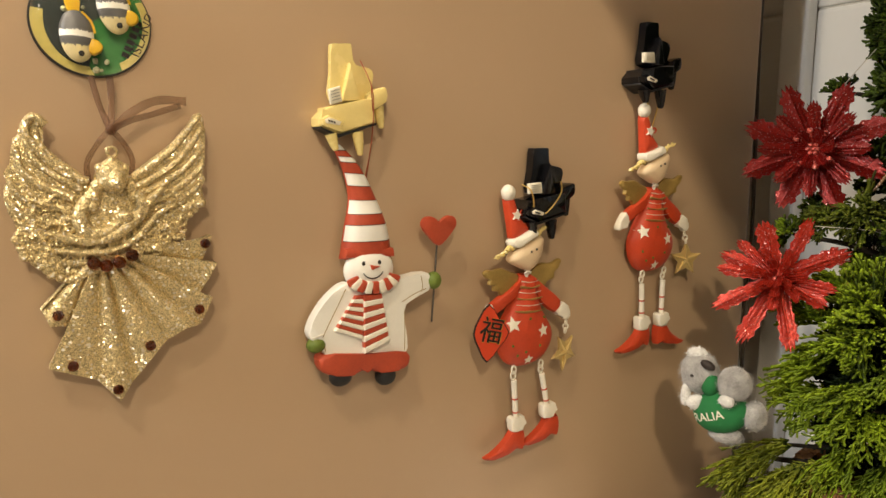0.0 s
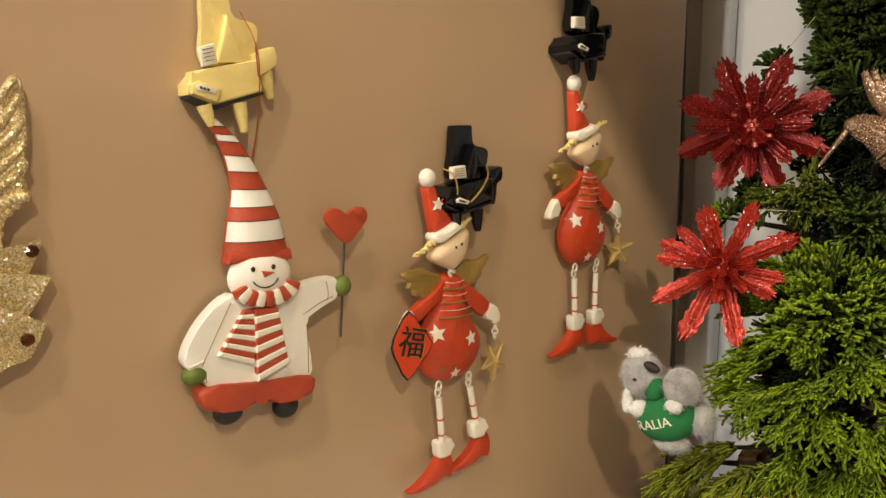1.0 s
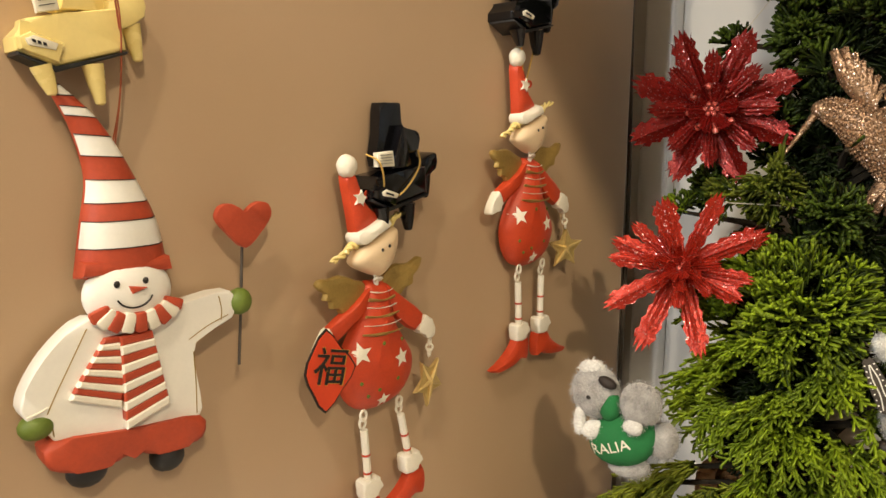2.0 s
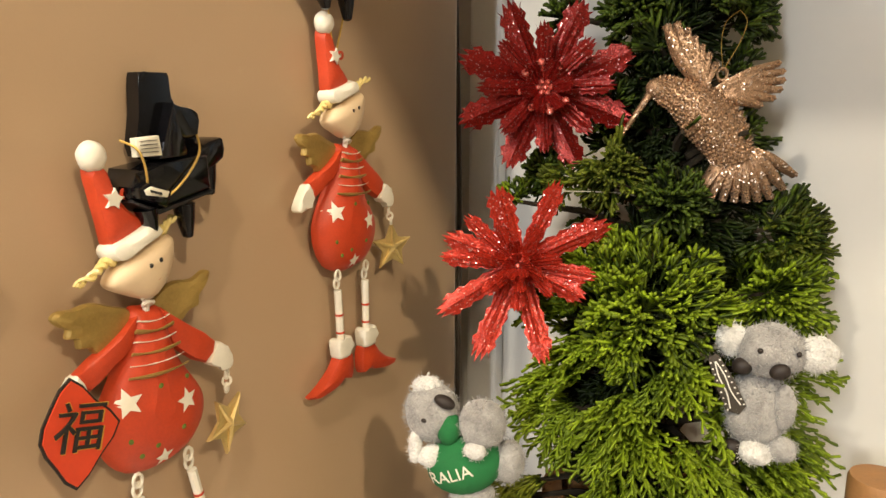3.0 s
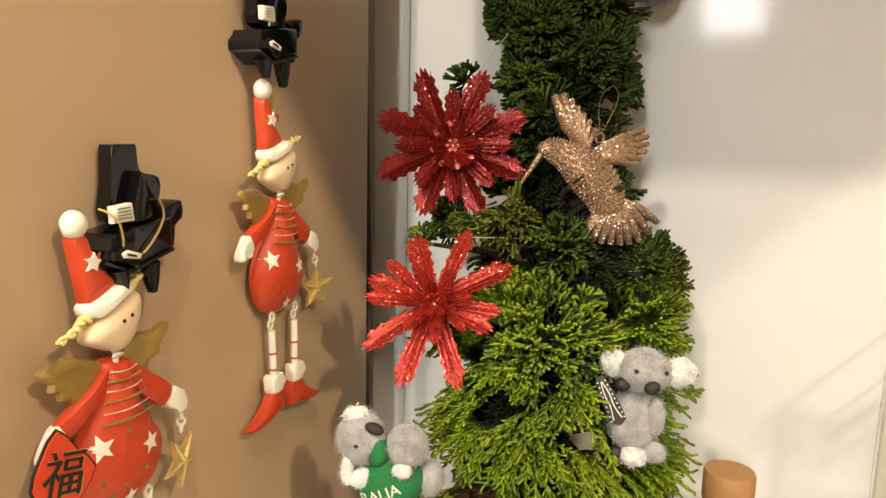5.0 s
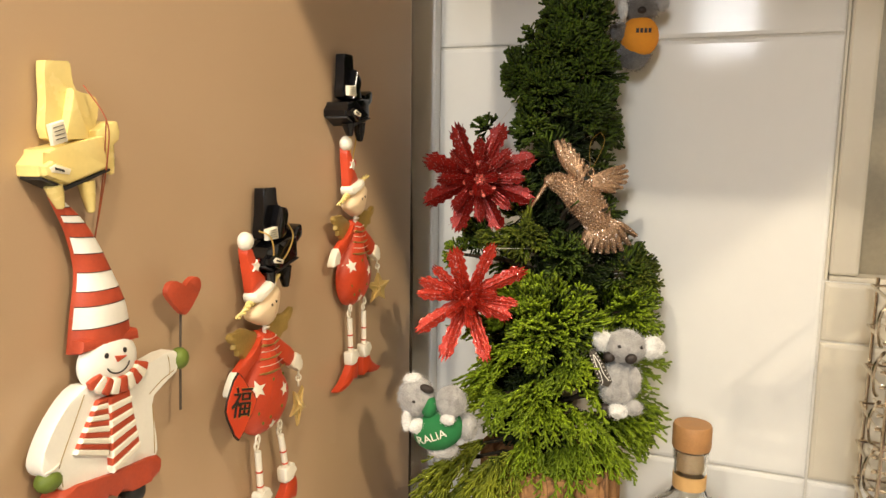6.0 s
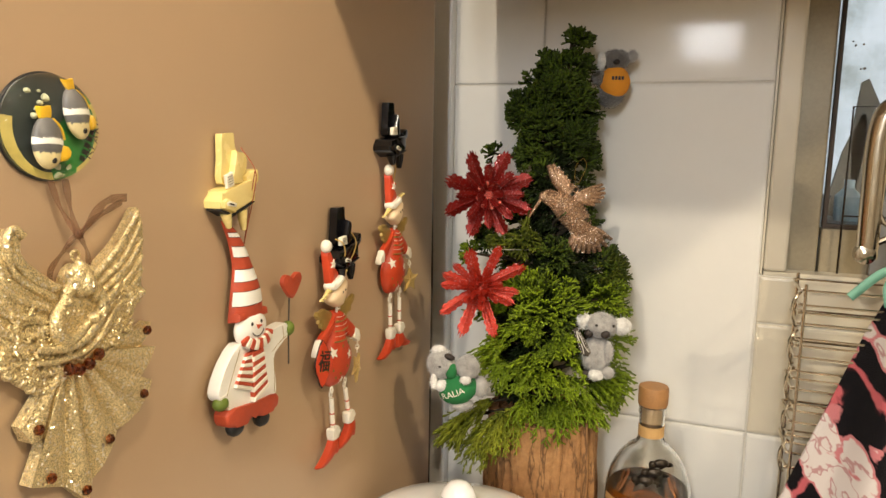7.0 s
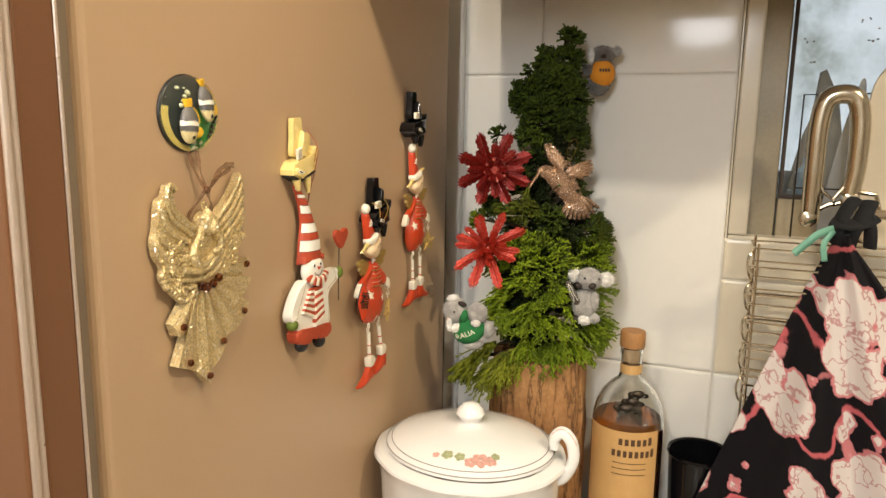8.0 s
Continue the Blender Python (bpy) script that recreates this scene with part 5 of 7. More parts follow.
# ---- conifer in a log pot ----
def fingers_mesh(name, segs, mats):
    """Many small tapered, slightly bent fingers as one mesh: segs holds start, way, length, radius and, if given, 1 for
    a base with shade coloured in.
    """
    segs = clear_of_ornaments(np.array(segs, float))
    p, d, ln, r = segs[:, 0:3], segs[:, 3:6], segs[:, 6:7], segs[:, 7:8]
    d = d / np.linalg.norm(d, axis=1, keepdims=True)
    ref = np.where(np.abs(d[:, 2:3]) > 0.9, np.array([[1.0, 0, 0]]), np.array([[0, 0, 1.0]]))
    s = np.cross(d, ref)
    s /= np.linalg.norm(s, axis=1, keepdims=True)
    u = np.cross(s, d)
    rng = np.random.RandomState(len(segs))
    bend = (s * rng.normal(0, 0.10, (len(segs), 1)) + u * rng.normal(0.05, 0.10, (len(segs), 1))) * ln
    out = []
    for f, k, b in ((0.0, 0.6, 0.0), (0.5, 0.9, 0.3), (0.92, 1.0, 0.8)):
        for a in (0, 2.094, 4.189):
            out.append(p + d * ln * f + bend * b + r * k * (s * math.cos(a) + u * math.sin(a)))
    out.append(p + d * ln + bend)
    verts = np.stack(out, 1).reshape(-1, 3)
    base = np.arange(len(segs))[:, None] * 10
    low = np.concatenate([base + np.array([q]) for q in ((0, 1, 4, 3), (1, 2, 5, 4), (2, 0, 3, 5))]).tolist()
    quads = np.concatenate([base + np.array([q]) for q in ((3, 4, 7, 6), (4, 5, 8, 7), (5, 3, 6, 8))]).tolist()
    tris = np.concatenate([base + np.array([q]) for q in ((6, 7, 9), (7, 8, 9), (8, 6, 9))]).tolist()
    vlist, flist = verts.tolist(), low + quads + tris
    n_leaf = len(flist)
    me = bpy.data.meshes.new(name)
    me.from_pydata(vlist, [], flist)
    for f in mats:
        me.materials.append(f)
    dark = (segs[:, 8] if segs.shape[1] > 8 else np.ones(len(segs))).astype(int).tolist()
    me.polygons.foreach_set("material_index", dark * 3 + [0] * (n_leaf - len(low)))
    me.shade_smooth()
    return me


# ornaments on the tree: no twig grows in front of them
ORNAMENTS = (((0.549, 0.315, 1.392), 0.040), ((0.508, 0.307, 1.305), 0.037), ((0.575, 0.246, 1.384), 0.030), ((0.588, 0.222, 1.352), 0.026), ((0.590, 0.215, 1.392), 0.020), ((0.563, 0.268, 1.368), 0.012), ((0.588, 0.228, 1.420), 0.012), ((0.572, 0.250, 1.408), 0.024), ((0.464, 0.316, 1.231), 0.027), ((0.537, 0.193, 1.268), 0.026), ((0.537, 0.193, 1.242), 0.022), ((0.627, 0.208, 1.510), 0.024), ((0.622, 0.210, 1.490), 0.018))


def clear_of_ornaments(segs):
    keep = np.ones(len(segs), bool)
    front = np.array((-0.86, -0.5, 0.0))
    for c, r in ORNAMENTS:
        for s in (0.0, 1.0):
            q = segs[:, 0:3] + segs[:, 3:6] / np.linalg.norm(segs[:, 3:6], axis=1, keepdims=True) * segs[:, 6:7] * s + np.array(TREE) - np.array(c)
            depth = q @ front
            side = np.linalg.norm(q - depth[:, None] * front, axis=1)
            keep &= ~((depth > -0.006) & (side < r))
    return segs[keep] if keep.any() else segs[:1]


TREE = Vector((0.562, 0.252, COUNTER))
tree = thing("christmas_tree", Matrix.Translation(TREE), "small green conifer hung with ornaments in a log pot", "tree")


def axis_at(z):
    s = max((z - 1.13) / 0.42, 0)
    return Vector((float(np.interp(s, (0, 0.4, 0.65, 1), (0.566, 0.592, 0.606, 0.614))), float(np.interp(s, (0, 0.4, 0.8, 1), (0.250, 0.256, 0.262, 0.246))), z))


R_LOG, H_LOG = 0.058, 0.236
bm = bmesh.new()
verts, faces, N = [], [], 120
levels = [i / 36 for i in range(37)]
for i, s in enumerate(levels):
    for k in range(N):
        a = 2 * math.pi * k / N
        v = Vector((math.cos(a) * 1.6, math.sin(a) * 1.6, s * 1.3))
        r = R_LOG * (1.03 - 0.05 * s) + 0.0055 * noise.noise(v * 2.2) + 0.0040 * abs(noise.noise(Vector((v.x * 5, v.y * 5, v.z * 1.3)))) - 0.0045 * (1 - abs(noise.noise(Vector((v.x * 6, v.y * 6, v.z * 2.2 + 5))))) ** 9
        verts.append((r * math.cos(a), r * math.sin(a), s * H_LOG + (0.004 * noise.noise(v * 3) if s == 1 else 0)))
for i in range(len(levels) - 1):
    for k in range(N):
        q = (k + 1) % N
        faces.append((i * N + k, i * N + q, (i + 1) * N + q, (i + 1) * N + k))
faces.append(tuple(range(N))[::-1])
put_verts(bm, verts, faces)
log = part("log_pot", bm, M_BARK, tree, "hollow log pot with rough brown bark", 60)
bm = bmesh.new()
lathe(bm, [(R_LOG - 0.001, H_LOG - 0.004), (R_LOG - 0.001, H_LOG + 0.0005), (R_LOG - 0.012, H_LOG + 0.001), (R_LOG - 0.013, H_LOG - 0.012), (0.0, H_LOG - 0.010)], 48)
part("rim", bm, M_BARK, log, "worn rim of the log")
bm = bmesh.new()
ball(bm, (0, 0, H_LOG - 0.014), (R_LOG - 0.013, R_LOG - 0.013, 0.010), 0, 24, 10, lump=0.003, lump_scale=120)
part("soil", bm, M_SOIL, log, "dark potting soil")
bm = bmesh.new()
tube(bm, [axis_at(z) - TREE + Vector((0.002 * math.sin(z * 50), 0.002 * math.cos(z * 40), 0)) for z in np.linspace(1.12, 1.55, 14)], [0.008 - 0.0062 * i / 13 for i in range(14)], 9)
part("trunk", bm, M_TWIG, tree, "thin brown bark trunk")


def frond(o, f, across, ln, r, rnd, fork=0.62):
    """A flat forked spray of scale leaves: an axis with alternate side shoots, each with small fingers of its own."""
    segs = [(o, f, ln, r)]
    n = max(int(ln / 0.0042), 3)
    for i in range(n):
        s = 0.14 + 0.78 * i / n + rnd.uniform(-0.03, 0.03)
        sg = 1 if i % 2 else -1
        g = (f + across * sg * fork * rnd.uniform(0.75, 1.25) + f.cross(across) * rnd.gauss(0, 0.10)).normalized()
        shoot = min(ln * (1.0 - s) * rnd.uniform(0.75, 1.10) + 0.0022, 0.020)
        p = o + f * ln * s
        segs.append((p, g, shoot, r * 0.92))
        for k in range(int(shoot / 0.0040)):
            q = 0.25 + 0.65 * k / max(int(shoot / 0.0040), 1) + rnd.uniform(-0.05, 0.05)
            h = (g * 0.95 + across * (1 if (k + i) % 2 else -1) * fork * rnd.uniform(0.7, 1.2) + f.cross(across) * rnd.gauss(0, 0.18)).normalized()
            segs.append((p + g * shoot * q, h, min(shoot * (1 - q) * rnd.uniform(0.8, 1.1) + 0.0014, 0.0075), r * 0.84))
    return segs


def tuft(z, angle, out, size, rise=0.45, comb=0.25, inner=0.35, droop=0.0, dense=1.0, wide=1.75, lean=0.0, leaves=None, thick=1.0, sweep=0.0, fork=0.62, long=1.0):
    """A limb from the trunk that ends in a mound of flat forked sprays. sweep: how much the sprays trail along the limb instead of bristling outwards."""
    way = Vector((math.cos(angle), math.sin(angle), 0))
    root, c = axis_at(z - 0.02), axis_at(z) + way * out
    axis = Vector((way.x, way.y - 1.3 * max(lean, 0.0), rise - 0.5 * max(lean, 0.0))).normalized()
    e1 = axis.orthogonal().normalized()
    e2 = axis.cross(e1)
    count = max(int(dense * 2 * math.pi * size * size * (1 - math.cos(wide)) / 0.0096 ** 2), 5)
    seed = Vector((z * 31, angle * 7, 3.0))
    segs = []
    for i in range(count):
        polar = math.acos(1 - (1 - math.cos(wide)) * (i + 0.5) / count)
        turn = 2.39996 * i + random.uniform(-0.5, 0.5)
        d = axis * math.cos(polar) + (e1 * math.cos(turn) + e2 * math.sin(turn)) * math.sin(polar)
        lump = noise.noise_vector(d * 2.6 + seed)
        d = (d + lump * 0.30).normalized()
        reach = size * (1 + 0.36 * noise.noise(d * 2.2 + seed) + 0.10 * noise.noise(d * 7 + seed)) * random.uniform(0.74, 1.10)
        o = c + d * reach * inner * random.uniform(0.7, 1.15)
        f = (d * (1 - sweep) + axis * (comb + sweep) + lump * 0.25 + Vector((random.gauss(0, 0.15), random.gauss(0, 0.15), random.gauss(0, 0.15) + 0.12 - droop)) + Vector((0.0, -lean, 0.0))).normalized()
        ln = reach * (1 - inner) * long
        # sprays lie flat: their plane holds the spray's way and is roughly level, tilted at random
        flat = (Vector((0, 0, 1)) + d * 0.5 + Vector((random.gauss(0, 0.45), random.gauss(0, 0.45), random.gauss(0, 0.45)))).normalized()
        across = f.cross(flat)
        if across.length < 0.1:
            across = f.orthogonal()
        across.normalize()
        r = random.uniform(0.00098, 0.00122) * thick
        for p, g, l, w in frond(o, f, across, ln, r, random, fork):
            tip = p + g * l
            if max(tip.x, p.x) > WALL_X - 0.006 or max(tip.y, p.y) > FRIDGE_Y - 0.005:
                continue
            segs.append((*(p - TREE), *g, l, w))
        if i % 3 == 0:
            segs.append((*(c - TREE), *(o - c), (o - c).length, 0.0007))
    if not segs:
        return
    bm = bmesh.new()
    tube(bm, [root - TREE, root.lerp(c, 0.55) - TREE + Vector((0, 0, 0.004)), c - TREE], [0.0028, 0.0022, 0.0012], 5)
    limb = part("branch", bm, M_TWIG, tree)
    # from 1.30 up the sprays take the darker, part-shaded green
    ob = new("foliage", fingers_mesh("foliage", segs, leaves or ([M_LEAF, M_LEAF_BASE] if z < 1.30 else [M_LEAF_UPPER, M_LEAF_DEEP])))
    ob.parent = limb
    tagged(ob, kind="stuff")


def fan(z, angle, out, pitch, length, half, strands=15, leaves=None, thin=1.0):
    """A limb that ends in one fan of long forked strands, curving down towards their tips."""
    way = Vector((math.cos(angle), math.sin(angle), 0))
    root, c = axis_at(z - 0.015), axis_at(z) + way * out
    f0 = way * math.cos(radians(pitch)) + Vector((0, 0, math.sin(radians(pitch))))
    across0 = Matrix.Rotation(radians(random.uniform(-35, 35)), 3, f0) @ f0.cross(Vector((0, 0, 1))).normalized()
    f0 = (f0 + across0 * random.uniform(-0.35, 0.35)).normalized()
    up = across0.cross(f0).normalized()
    segs = []
    for layer, count, scale in ((0.0, strands, 1.0), (-0.004, strands - 4, 0.80)):
        for i in range(count):
            turn = radians(half) * (2 * (i + random.uniform(0.15, 0.85)) / count - 1)
            f = (f0 * math.cos(turn) + across0 * math.sin(turn) + up * random.gauss(0.05, 0.17)).normalized()
            o = c + up * layer + across0 * 0.008 * math.sin(turn) + f * random.uniform(0.0, 0.004)
            ln = 0.86 * length * scale * random.uniform(0.74, 1.14) * (1.0 - 0.20 * abs(math.sin(turn)))
            r = random.uniform(0.00100, 0.00125) * thin
            p, side, sag = o, f.cross(up).normalized(), random.uniform(0.08, 0.22)
            for k in range(4):
                g = (f - Vector((0, 0, sag * k)) + side * 0.10 * math.sin(2.1 * i) * k).normalized()
                step = ln / 4
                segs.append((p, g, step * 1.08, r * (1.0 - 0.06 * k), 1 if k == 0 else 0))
                for q in range(3 if k else 1):
                    sg = 1 if (q + k + i) % 2 else -1
                    h = (g + side * sg * random.uniform(0.36, 0.66) + up * random.gauss(0.06, 0.18)).normalized()
                    segs.append((p + g * step * (q + 0.3) / 3, h, random.uniform(0.0040, 0.0085), r * 0.88, 0))
                p = p + g * step
    flat = [(*(p - TREE), *g, l, w, d) for p, g, l, w, d in segs if max((p + g * l).x, p.x) < WALL_X - 0.006 and max((p + g * l).y, p.y) < FRIDGE_Y - 0.005]
    if not flat:
        return
    bm = bmesh.new()
    tube(bm, [root - TREE, root.lerp(c, 0.55) - TREE + Vector((0, 0, 0.003)), c - TREE + f0 * 0.008], [0.0028, 0.0022, 0.0012], 5)
    limb = part("branch", bm, M_TWIG, tree)
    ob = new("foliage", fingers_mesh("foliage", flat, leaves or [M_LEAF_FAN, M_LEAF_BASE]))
    ob.parent = limb
    tagged(ob, kind="stuff")


random.seed(5)
# height, compass angle, distance from the trunk and size in millimetres of the outer tufts
CROWN = ((1.545, -146, 8, 18), (1.516, 148, 15, 23), (1.473, 108, 28, 26), (1.479, -120, 23, 27), (1.492, 172, 20, 25), (1.462, 168, 28, 24), (1.520, -110, 12, 20), (1.452, -108, 26, 22), (1.442, -133, 27, 26), (1.433, -86, 34, 17), (1.499, -162, 24, 21), (1.432, 151, 34, 20), (1.425, -100, 30, 17), (1.412, 178, 32, 20))
MIDDLE = ((1.343, 110, 64, 20), (1.370, -118, 48, 13), (1.336, -164, 48, 20), (1.321, -101, 54, 25), (1.433, 109, 62, 13), (1.402, -152, 32, 19), (1.370, -160, 40, 18), (1.380, 130, 36, 18))
MOUNDS = ((1.282, -176, 52, 40), (1.290, -105, 58, 28))
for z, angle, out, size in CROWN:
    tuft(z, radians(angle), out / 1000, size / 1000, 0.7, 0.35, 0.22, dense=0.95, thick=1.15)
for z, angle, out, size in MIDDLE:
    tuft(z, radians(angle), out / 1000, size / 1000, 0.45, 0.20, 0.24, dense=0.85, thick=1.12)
# small paler sprigs between the ornaments
for z, angle, out, size, leaves in ((1.352, 163, 54, 24, M_LEAF_MID), (1.346, 143, 62, 18, M_LEAF_MID), (1.330, 118, 84, 15, M_LEAF), (1.364, -112, 40, 17, M_LEAF_MID), (1.318, -98, 60, 22, M_LEAF_MID)):
    tuft(z, radians(angle), out / 1000, size / 1000, 0.45, 0.25, 0.20, 0.0, 0.95, 1.75, 0.0, [leaves, M_LEAF_BASE], 1.0)
for k, (z, angle, out, size) in enumerate(MOUNDS):
    tuft(z, radians(angle), out / 1000, size / 1000, 0.55 if k == 0 else 0.15, 0.10, 0.50 if k == 0 else 0.20, 0.0 if k == 0 else 0.15, 0.80, thick=1.12)
# spreading fans in overlapping tiers: height, compass angle, distance from the trunk, pitch, length and half-width in degrees
FANS = ((1.294, 152, 44, 35, 34, 36), (1.262, 158, 50, 8, 44, 40), (1.255, -162, 52, -6, 42, 42), (1.250, -110, 50, 4, 46, 40), (1.228, 150, 58, -18, 48, 38), (1.224, -178, 50, -16, 50, 42),
        (1.219, -146, 50, -18, 48, 40), (1.222, -98, 52, -8, 50, 40), (1.197, 170, 48, -38, 48, 40), (1.195, -160, 46, -40, 52, 38), (1.196, -122, 48, -30, 46, 38), (1.200, -84, 52, -18, 40, 36), (1.276, 140, 58, 25, 36, 36), (1.241, 177, 54, -8, 44, 40), (1.237, -128, 50, -6, 46, 40), (1.208, -108, 52, -20, 44, 38), (1.246, 148, 58, 0, 42, 38))
for z, angle, out, pitch, length, half in FANS:
    fan(z, radians(angle), out / 1000, pitch + random.uniform(-5, 5), length / 1000, half)
# drooping sprays at the foot: long thin strands
for z, angle, out, pitch, length, half in ((1.190, 142, 72, -22, 56, 34), (1.180, 152, 66, -42, 58, 34), (1.176, 132, 82, -38, 60, 32), (1.168, 142, 74, -58, 56, 32), (1.184, 164, 58, -42, 50, 34), (1.172, 124, 84, -50, 54, 30)):
    fan(z, radians(angle), out / 1000, pitch, length / 1000, half, 17, [M_LEAF_SKIRT, M_LEAF_BASE], 0.80)
fan(1.190, radians(-164), 0.046, -55, 0.046, 34)
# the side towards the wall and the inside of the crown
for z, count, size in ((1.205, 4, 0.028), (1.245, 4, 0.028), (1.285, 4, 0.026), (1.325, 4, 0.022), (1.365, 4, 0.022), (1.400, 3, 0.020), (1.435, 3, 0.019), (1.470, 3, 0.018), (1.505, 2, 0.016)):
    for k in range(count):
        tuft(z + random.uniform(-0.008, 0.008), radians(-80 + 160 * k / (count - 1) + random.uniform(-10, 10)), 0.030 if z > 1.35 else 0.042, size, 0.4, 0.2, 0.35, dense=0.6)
# near-black core sprays: the crown's inner shade is in their colour
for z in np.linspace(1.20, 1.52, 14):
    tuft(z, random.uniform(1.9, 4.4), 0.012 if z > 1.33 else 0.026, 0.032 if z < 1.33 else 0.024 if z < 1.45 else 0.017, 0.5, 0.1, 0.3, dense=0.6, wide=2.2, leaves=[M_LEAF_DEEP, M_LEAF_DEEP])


# ---- ornaments on the tree ----


def facing(c, normal, roll=0.0):
    """A pose with local z along the normal, local y up, local x to the viewer's right."""
    n = Vector(normal).normalized()
    x = Vector((0, 0, 1)).cross(n).normalized()
    y = n.cross(x)
    m = Matrix((x, y, n)).transposed().to_4x4()
    return Matrix.Translation(c) @ m @ pose(0, 0, 0, 0, 0, roll)


def petal_mesh(ln, w, seed, material):
    """A pleated glitter petal along local x that widens outwards and ends in forward barbs."""
    rnd = random.Random(seed)
    rows, cols = 18, 9
    ends = [1.0 - 0.08 * abs(2 * j / (cols - 1) - 1) ** 1.4 - (0.10 if j % 2 else 0.0) * rnd.uniform(0.6, 1.3) for j in range(cols)]
    top = []
    for i in range(rows + 1):
        s = i / rows
        half = w / 2 * float(np.interp(s, (0.0, 0.25, 0.65, 0.85, 1.0), (0.50, 0.84, 1.0, 1.02, 0.92)))
        barb = (1.14, 1.0, 0.88)[i % 3] if s > 0.30 else 1.0
        for j in range(cols):
            q = 2 * j / (cols - 1) - 1
            edge = barb if abs(q) > 0.95 else 1.0
            z = 0.0003 * (1 if j % 2 == 0 else -0.8) * (0.5 + 0.7 * s) + 0.10 * ln * s * s - 0.42 * half * abs(q)
            top.append((ln * s * (1 + (ends[j] - 1) * s * s) - (0.10 * half if abs(q) > 0.95 else 0.0), half * q * edge, z))
    n = len(top)
    back = [(x, y, z - 0.0009) for x, y, z in top]
    faces = []
    for i in range(rows):
        for j in range(cols - 1):
            a, b = i * cols + j, (i + 1) * cols + j
            faces.append((a, b, b + 1, a + 1))
            faces.append((n + a, n + a + 1, n + b + 1, n + b))
    rim = [j for j in range(cols)] + [i * cols + cols - 1 for i in range(1, rows + 1)] + [rows * cols + j for j in range(cols - 2, -1, -1)] + [i * cols for i in range(rows - 1, 0, -1)]
    faces += [(a, b, n + b, n + a) for a, b in zip(rim, rim[1:] + rim[:1])]
    bm = bmesh.new()
    put_verts(bm, top + back, faces)
    return finish("petal", bm, material, 20)


def flower(m, rings, stamens, label, material):
    f = thing("flower_ornament", m, label, "ornament", "red glitter flowers")
    for r, petals in enumerate(rings):
        for i, (angle, ln, w, tilt) in enumerate(petals):
            ob = new("petal", petal_mesh(ln, w, 10 * r + i, material))
            ob.parent = f
            ob.matrix_local = pose(0, 0, 0.001 + 0.0022 * r) @ pose(0, 0, 0, 0, 0, angle) @ pose(0, 0, 0, random.uniform(-14, 14), -tilt, 0) @ pose(0.003, 0, 0)
    for i in range(stamens):
        a = 2 * math.pi * i / stamens + 0.2
        bm = bmesh.new()
        c = Vector((math.cos(a), math.sin(a), 0)) * 0.0125
        tube(bm, [(c.x * 0.3, c.y * 0.3, 0.006), (c.x * 0.8, c.y * 0.8, 0.010), (c.x, c.y, 0.0125)], 0.0009, 6, 0)
        ball(bm, (c.x, c.y, 0.0132), (0.0021, 0.0021, 0.0021), 0, 8, 6)
        part("stamen", bm, M_PINKGLIT, f, "pink glitter stamen")
    bm = bmesh.new()
    ball(bm, (0, 0, 0.004), (0.006, 0.006, 0.004), 0, 12, 8)
    for i in range(7):
        a = 2 * math.pi * i / 6
        ball(bm, (0.0032 * math.cos(a) * (i < 6), 0.0032 * math.sin(a) * (i < 6), 0.0085), (0.0016, 0.0016, 0.0022), 0, 7, 5)
    part("centre", bm, M_PINKGLIT, f, "pink glitter centre")
    bm = bmesh.new()
    tube(bm, smooth_line([(0, 0, 0.0), (0.002, -0.004, -0.018), (0.004, -0.010, -0.045)], 4, False), 0.0011, 6)
    part("stem", bm, M_GREEN, f, "thin green wire stem")
    return f


random.seed(8)
flower(facing((0.549, 0.315, 1.392), (-0.86, -0.5, 0.02)), [
    [(a, l / 1000, w * 1.16 / 1000, 4) for a, l, w in ((22, 48, 12), (-20, 47, 12), (-66, 44, 11.5), (-114, 44, 11.5), (-158, 46, 12), (159, 46, 12), (116, 46, 11.5), (66, 46, 11.5))],
    [(a, l / 1000, w / 1000, 14) for a, l, w in ((2, 35, 8.5), (-44, 33, 8.5), (-90, 33, 8.5), (-134, 32, 8.5), (180, 35, 8.5), (138, 32, 8.5), (92, 32, 8.5), (44, 33, 8.5))],
    [(a, 0.016, 0.008, 40) for a in range(10, 360, 60)]], 8, "dark red glitter flower with pink stamens on the tree", M_REDGLIT)
flower(facing((0.508, 0.307, 1.305), (-0.92, -0.36, 0.12)), [
    [(a, l / 1000, w * 1.05 / 1000, 6) for a, l, w in ((65, 44, 9), (28, 47, 11), (-7, 36, 8), (-24, 34, 10), (-73, 48, 10.5), (-112, 50, 10.5), (-147, 45, 10), (176, 37, 8), (160, 38, 9), (139, 34, 7), (108, 38, 12))],
    [(a, 0.022, 0.0066, 24) for a in range(12, 360, 52)],
    [(a, 0.015, 0.0058, 40) for a in range(40, 360, 60)],
    [(a, 0.010, 0.0050, 58) for a in range(20, 360, 72)]], 0, "bright red glitter flower resting on the branches", M_SCARLET)


def thread(name, pts, r, material, label, cat="thread"):
    bm = bmesh.new()
    tube(bm, smooth_line(pts, 4, False), r, 5)
    return solo(name, bm, material, Matrix.Identity(4), label, cat)


thread("thread", [(0.523, 0.293, 1.341), (0.540, 0.270, 1.340), (0.548, 0.262, 1.338)], 0.0003, M_SILVER, "thin silver thread tied to the red flower")
thread("thread", [(0.553, 0.302, 1.432), (0.558, 0.293, 1.446), (0.564, 0.286, 1.458)], 0.0003, M_SILVER, "thin silver thread holding the dark red flower")


